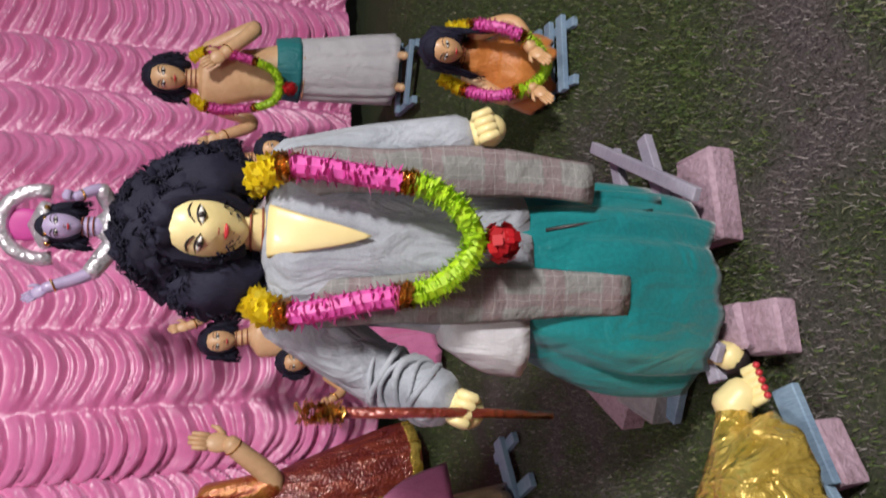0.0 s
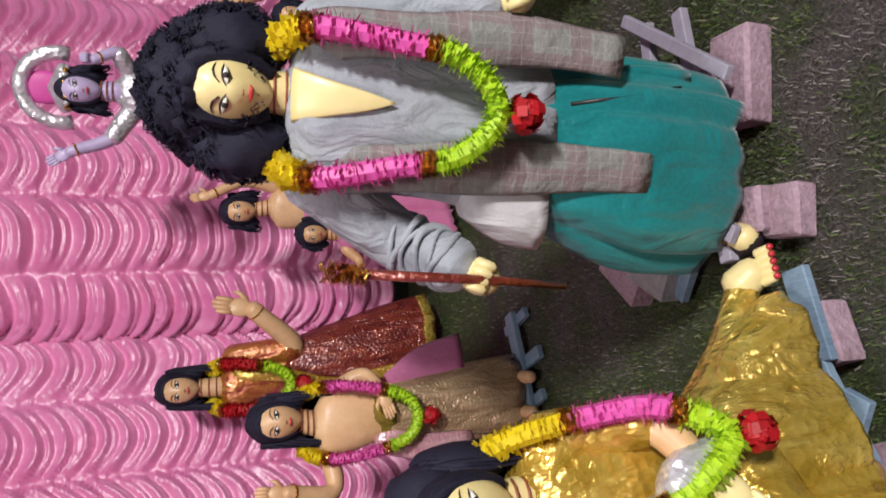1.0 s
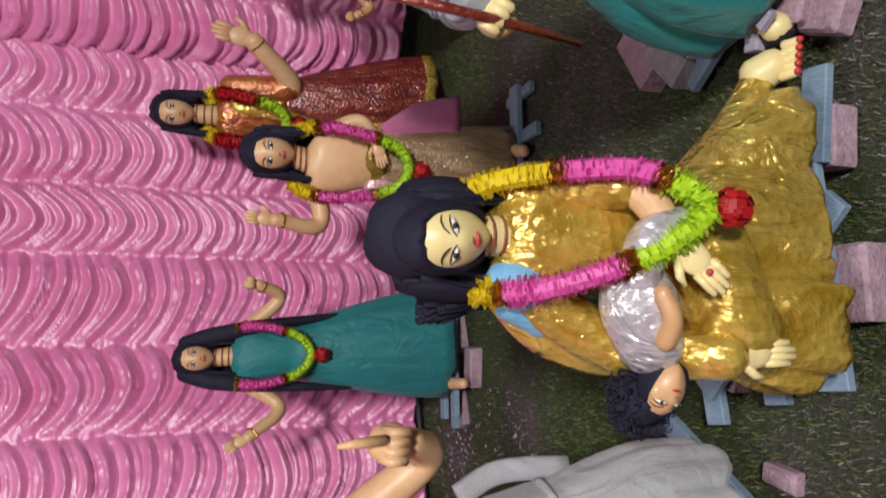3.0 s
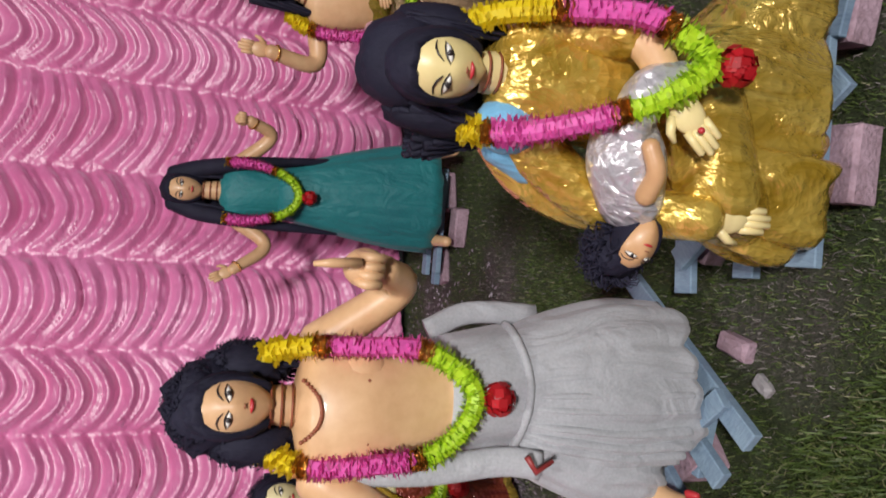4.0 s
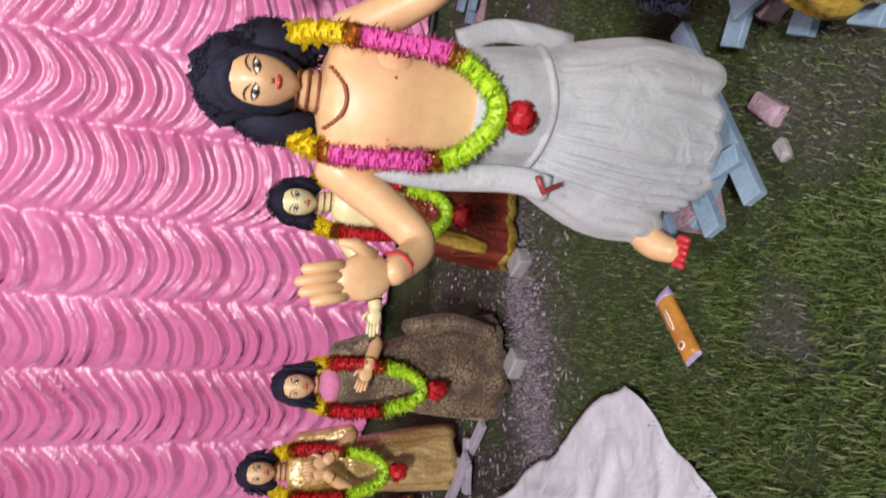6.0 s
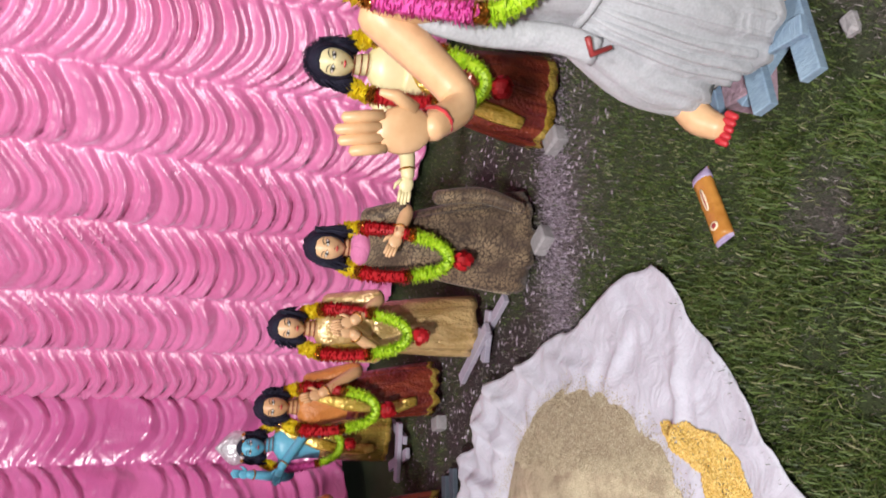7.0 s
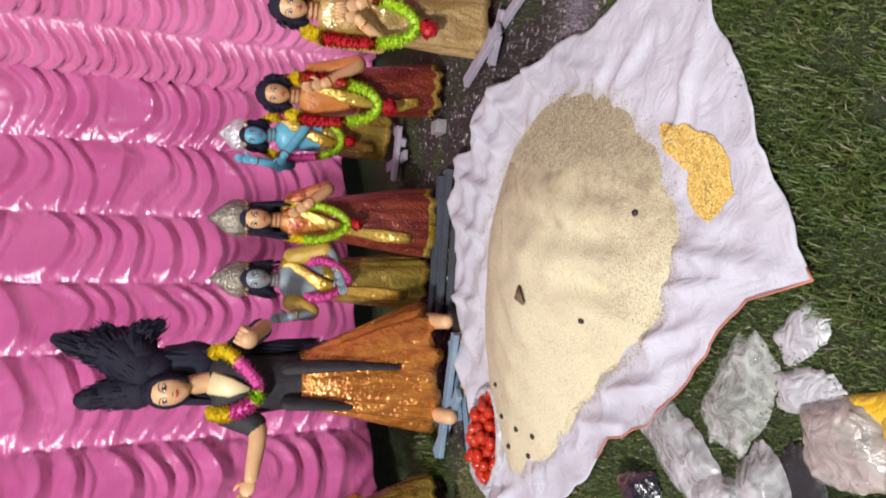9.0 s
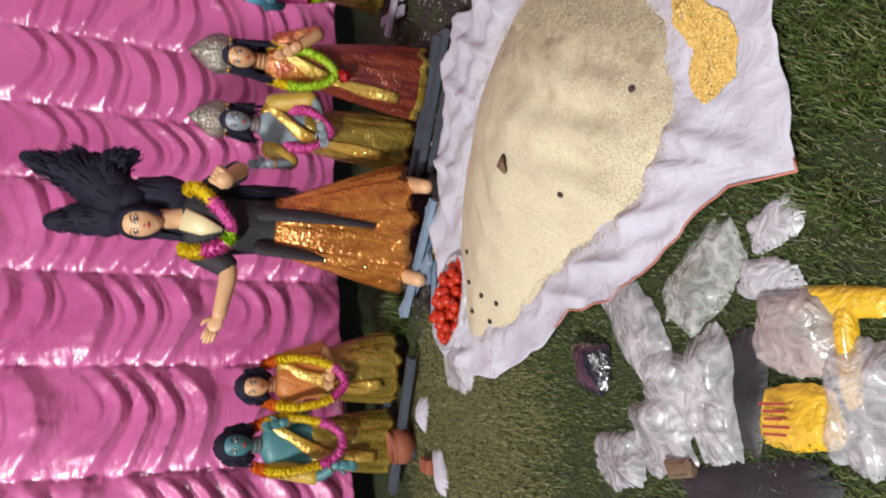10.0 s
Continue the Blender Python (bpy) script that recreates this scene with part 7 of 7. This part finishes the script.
crumpled("plastic_bag", "long slack cloudy plastic bag over other bags", "plastic bag", (-1.45, -1.31), (0.18, 0.085), 0.10, M_CLOUDY, 50.0, -55, 1.2, 0.2)
crumpled("plastic_bag", "crumpled grey-white plastic bag", "plastic bag", (-1.57, -1.52), (0.14, 0.11), 0.06, M_CLOUDY, 36.0, 40, 1.1)
crumpled("plastic_bag", "crumpled milky plastic bag at the heap's end", "plastic bag", (-1.70, -1.72), (0.12, 0.09), 0.05, M_CLOUDY, 37.0, 35, 1.1)
crumpled("plastic_sack", "strip of yellow plastic sack under clear bags", "sack", (-1.24, -0.91), (0.13, 0.035), 0.03, M_YELLOWBAG, 41.0, 25, 0.4, 0.15)
crumpled("plastic_sack", "strip of yellow plastic sack under a clear bag", "sack", (-1.17, -1.00), (0.12, 0.03), 0.05, M_YELLOWBAG, 51.0, -60, 0.4, 0.15)
crumpled("plastic_bag", "puffed cloudy grey plastic bag", "plastic bag", (-1.31, -1.03), (0.11, 0.10), 0.075, M_GREYBAG, 38.0, 20, 1.0, 0.15)
crumpled("plastic_bag", "stiff white plastic scrap on the grass", "plastic bag", (-1.43, -0.95), (0.09, 0.055), 0.025, M_MILKY, 39.0, 20, 0.5, 0.25)
sack = crumpled("plastic_sack", "creased yellow woven plastic sack", "sack", (-1.21, -1.21), (0.115, 0.075), 0.035, M_YELLOWBAG, 40.0, 33, 0.35, 0.12)
crumpled("plastic_bag", "puffed cloudy plastic bag over a yellow sack", "plastic bag", (-1.07, -1.08), (0.10, 0.14), 0.08, M_CLOUDY, 42.0, 25, 1.0)
crumpled("plastic_bag", "pinkish white bag at the sheet's end", "plastic bag", (-2.92, -2.12), (0.17, 0.11), 0.08, M_MILKY, 44.0, 30, 1.1)
crumpled("plastic_bag", "shiny black plastic bag behind the tomatoes", "plastic bag", (-3.42, -1.88), (0.10, 0.2), 0.06, M_BLACKBAG, 45.0, 0, 1.0)
for k in range(5):
    S = Shape()
    S.box(Matrix.Identity(4), (0.075 - 0.012 * (k % 3), 0.0065, 0.002), M_MAROON_INK)
    part("printed_line", S, sack, m=pose(-0.02 + 0.006 * (k % 2), 0.036 - 0.018 * k, 0.072, 0, 0, 0), smooth=False)
rough_block("cardboard_box", "crushed brown cardboard box among the bags", "box", (-1.45, -1.55, 0.03), (0.10, 0.05, 0.05), 40, M_DRYLEAF, 8, 52, "litter")

# pots and scraps at the far end
S = Shape()
rows = [[(r * math.cos(q), r * math.sin(q), z) for q in (2 * math.pi * j / 36 for j in range(36))] for r, z in ((0.05, 0.0), (0.085, 0.03), (0.105, 0.07), (0.10, 0.11), (0.085, 0.13), (0.098, 0.145), (0.092, 0.148), (0.078, 0.13), (0.09, 0.09), (0.07, 0.03), (0.002, 0.012))]
S.grid(rows, M_TERRA, cap=False)
tagged(part("clay_pot", S, None, m=pose(-3.28, -2.86, 0.0, 12, 0, 0)), "round terracotta pot with an open mouth", "pot")
crumpled("paper_scrap", "torn white paper scrap on the lawn", "paper", (-2.86, -2.72), (0.06, 0.13), 0.05, M_SHEET, 47.0, 60, 0.8, 0.4, "paper scraps")
crumpled("paper_scrap", "crumpled pale paper beside the pot", "paper", (-3.22, -2.62), (0.07, 0.09), 0.06, M_SHEET, 48.0, 10, 0.8, 0.4, "paper scraps")
rough_block("brick", "orange-brown broken brick on the lawn", "brick", (-2.98, -2.78, 0.03), (0.13, 0.08, 0.06), 30, M_TERRA, seed=41)

# biscuit wrapper
pk = thing("biscuit_packet", "orange foil biscuit packet lying on the grass", "packet", Matrix.Translation((-1.79, 0.355, 0.025)) @ pose(0, 0, 0, 0, 0, 107.5))
S, rows = Shape(), []
for i in range(25):
    u = -0.125 + 0.25 * i / 24
    e = min(1.0, (0.125 - abs(u)) / 0.022)
    rows.append([(u, (0.036 + 0.004 * (1 - e)) * math.cos(q) * (1 + 0.03 * smooth_noise(u * 60, q)), (0.022 * e ** 0.5 + 0.0015) * math.sin(q) + 0.003 * smooth_noise(u * 50, q * 2, 4)) for q in (2 * math.pi * j / 20 for j in range(20))])
S.grid(rows, M_PACK)
part("wrapper", S, pk)
for a, b in ((0.092, 0.128), (-0.128, -0.118)):
    S, rows = Shape(), []
    for i in range(7):
        u = a + (b - a) * i / 6
        e = min(1.0, max(0.0, (0.125 - abs(u))) / 0.022)
        rows.append([(u, 0.0385 * math.cos(q), (0.0225 * e ** 0.5 + 0.0026) * math.sin(q)) for q in (2 * math.pi * j / 20 for j in range(20))])
    S.grid(rows, M_PACK_END)
    part("end_seal", S, pk, "crimped lilac foil end")
for u, w, l, mt in ((0.02, 0.02, 0.085, M_CREAM), (0.02, 0.006, 0.07, M_MAROON_INK), (-0.075, 0.035, 0.03, M_CREAM), (-0.075, 0.02, 0.018, M_MAROON_INK)):
    S = Shape()
    S.ball((0, 0, 0), (l / 2, w / 2, 0.0016), mt, 16, 5)
    part("printed_patch", S, pk, m=pose(u, 0, 0.0235 + (0.001 if mt is M_MAROON_INK else 0), 0, 0, 0))

# ---- grass, straw and litter: stuff ----
def blades(name, label, count, area, rule, material, height, width, seed, flat=0.35):
    rng = np.random.default_rng(seed)
    pts = []
    while len(pts) < count:
        x, y = rng.uniform(area[0], area[1]), rng.uniform(area[2], area[3])
        if rng.random() < rule(x, y):
            pts.append((x, y, lift(x, y)))
    P = np.array(pts)
    n = len(P)
    a, lean = rng.uniform(0, 2 * np.pi, n), rng.uniform(0.1, 1.0, n) * flat * 2
    h = height * rng.uniform(0.45, 1.25, n)
    w = width * rng.uniform(0.6, 1.3, n)
    d = np.stack([np.cos(a), np.sin(a)], 1)
    s = np.stack([-np.sin(a), np.cos(a)], 1)
    V = np.zeros((n, 5, 3))
    up1, out1 = h * 0.62 * np.cos(lean * 0.5), h * 0.62 * np.sin(lean * 0.5)
    up2, out2 = up1 + h * 0.38 * np.cos(lean * 1.5), out1 + h * 0.38 * np.sin(lean * 1.5)
    V[:, 0, :2], V[:, 1, :2] = P[:, :2] - s * w[:, None], P[:, :2] + s * w[:, None]
    V[:, 2, :2], V[:, 3, :2] = P[:, :2] + d * out1[:, None] + s * w[:, None] * 0.8, P[:, :2] + d * out1[:, None] - s * w[:, None] * 0.8
    V[:, 4, :2] = P[:, :2] + d * out2[:, None]
    V[:, :2, 2] = P[:, 2:3] - 0.004
    V[:, 2, 2] = V[:, 3, 2] = P[:, 2] + up1
    V[:, 4, 2] = P[:, 2] + up2
    V[:, :, 2] = np.maximum(V[:, :, 2], P[:, 2:3] - 0.004)
    base = np.arange(n)[:, None] * 5
    loops = np.concatenate([base + np.array([[0, 1, 2, 3]]), base + np.array([[3, 2, 4]])], 1).ravel()
    me = bpy.data.meshes.new(name)
    me.vertices.add(n * 5)
    me.vertices.foreach_set("co", V.ravel())
    me.loops.add(n * 7)
    me.loops.foreach_set("vertex_index", loops.astype(np.int32))
    me.polygons.add(n * 2)
    starts = (np.arange(n)[:, None] * 7 + np.array([[0, 4]])).ravel()
    me.polygons.foreach_set("loop_start", starts.astype(np.int32))
    me.materials.append(material)
    me.update(calc_edges=True)
    return tagged(new(name, me), label, "grass", kind="stuff")


def near_weight(x, y):
    return min(1.0, (2.2 / max(0.6, math.hypot(x + 0.3, y + 0.1))) ** 1.6)


def lush(x, y):
    if in_sheet(x, y):
        return 0.0
    b = bareness(x, y)
    return near_weight(x, y) * max(0.03, 1 - 1.15 * b) * (0.5 + 0.5 * smooth_noise(x * 1.6, y * 1.6, 30.0) + 0.55 * smooth_noise(x * 11, y * 11, 31.0))


def worn(x, y):
    if in_sheet(x, y):
        return 0.0
    return near_weight(x, y) * (0.10 + 0.9 * bareness(x, y) * (1 - 0.75 * darkness(x, y)) + 0.25 * max(0.0, smooth_noise(x * 3, y * 3, 44.0)))


AREA = (-5.5, 2.6, -3.4, 5.4)
G_LIVE = per_island("grass_blade", [(0, (0.026, 0.045, 0.010)), (0.45, (0.065, 0.105, 0.020)), (0.85, (0.105, 0.145, 0.035)), (0.94, (0.16, 0.17, 0.07)), (1, (0.28, 0.26, 0.16))], 0.55)
G_DRY = per_island("dry_straw", [(0, (0.08, 0.065, 0.06)), (0.5, (0.14, 0.118, 0.112)), (0.85, (0.25, 0.22, 0.21)), (1, (0.40, 0.36, 0.34))], 0.8)
blades("grass", "short trodden green lawn grass", 380000, AREA, lush, G_LIVE, 0.027, 0.0015, 1, 0.95)
blades("dry_grass", "dry greyish straw on worn soil", 64000, AREA, worn, G_DRY, 0.028, 0.0012, 2, 0.95)
# paler blades, thickest round one spot beyond the sheet
G_PALE = per_island("pale_yellow_blade", [(0, (0.10, 0.11, 0.035)), (0.5, (0.19, 0.19, 0.075)), (1, (0.34, 0.32, 0.17))], 0.7)
blades("pale_grass", "paler yellow-green trodden grass beyond the sheet", 42000, (-3.5, -1.7, -3.3, -1.5), lambda x, y: 0.0 if in_sheet(x, y) else max(0.0, min(1.0, 1.3 - math.hypot((x + 2.75) / 0.75, (y + 2.35) / 0.7))), G_PALE, 0.03, 0.0016, 4, 0.95)
G_LILAC = per_island("lilac_litter", [(0, (0.12, 0.09, 0.11)), (0.6, (0.30, 0.24, 0.30)), (1, (0.50, 0.43, 0.50))], 0.8)
blades("litter_strip", "fine lilac-grey straw litter along the lawn's edge", 11000, (-3.1, -2.5, -0.05, 1.4), lambda x, y: 0.0 if in_sheet(x, y) else math.exp(-((x + 2.78 + 0.05 * smooth_noise(y * 4, 2.0)) / 0.11) ** 2), G_LILAC, 0.022, 0.0018, 5, 0.98)
blades("tall_grass", "longer uncut grass beside the sheet", 16000, (-2.0, -0.7, -0.75, 0.5), lambda x, y: 0.0 if in_sheet(x, y) or (abs(x + 1.79) < 0.12 and y > 0.18) else max(0.0, 0.35 + 1.3 * smooth_noise(x * 6, y * 6, 51.0)), G_LIVE, 0.055, 0.0019, 6, 0.7)
blades("weed_tuft", "tuft of taller green weeds beside the stand", 500, (-4.0, -3.72, -2.42, -2.18), lambda x, y: 1.0, G_LIVE, 0.13, 0.004, 3, 0.4)
rnd = random.Random(91)
spots = []
while len(spots) < 2400:
    x, y = rnd.uniform(-5.2, -2.3), rnd.uniform(-2.3, 3.0)
    if rnd.random() < bareness(x, y) * (1 - 0.6 * darkness(x, y)) and not in_sheet(x, y):
        spots.append((x, y, lift(x, y)))
litter = grains("litter", "scattered chips, husks and scraps on bare soil", spots, 0.016, per_island("chips_and_scraps", [(0, (0.04, 0.026, 0.026)), (0.5, (0.13, 0.10, 0.11)), (0.85, (0.32, 0.26, 0.32)), (1, (0.52, 0.47, 0.54))], 0.8), 7)
tagged(litter, category="litter")
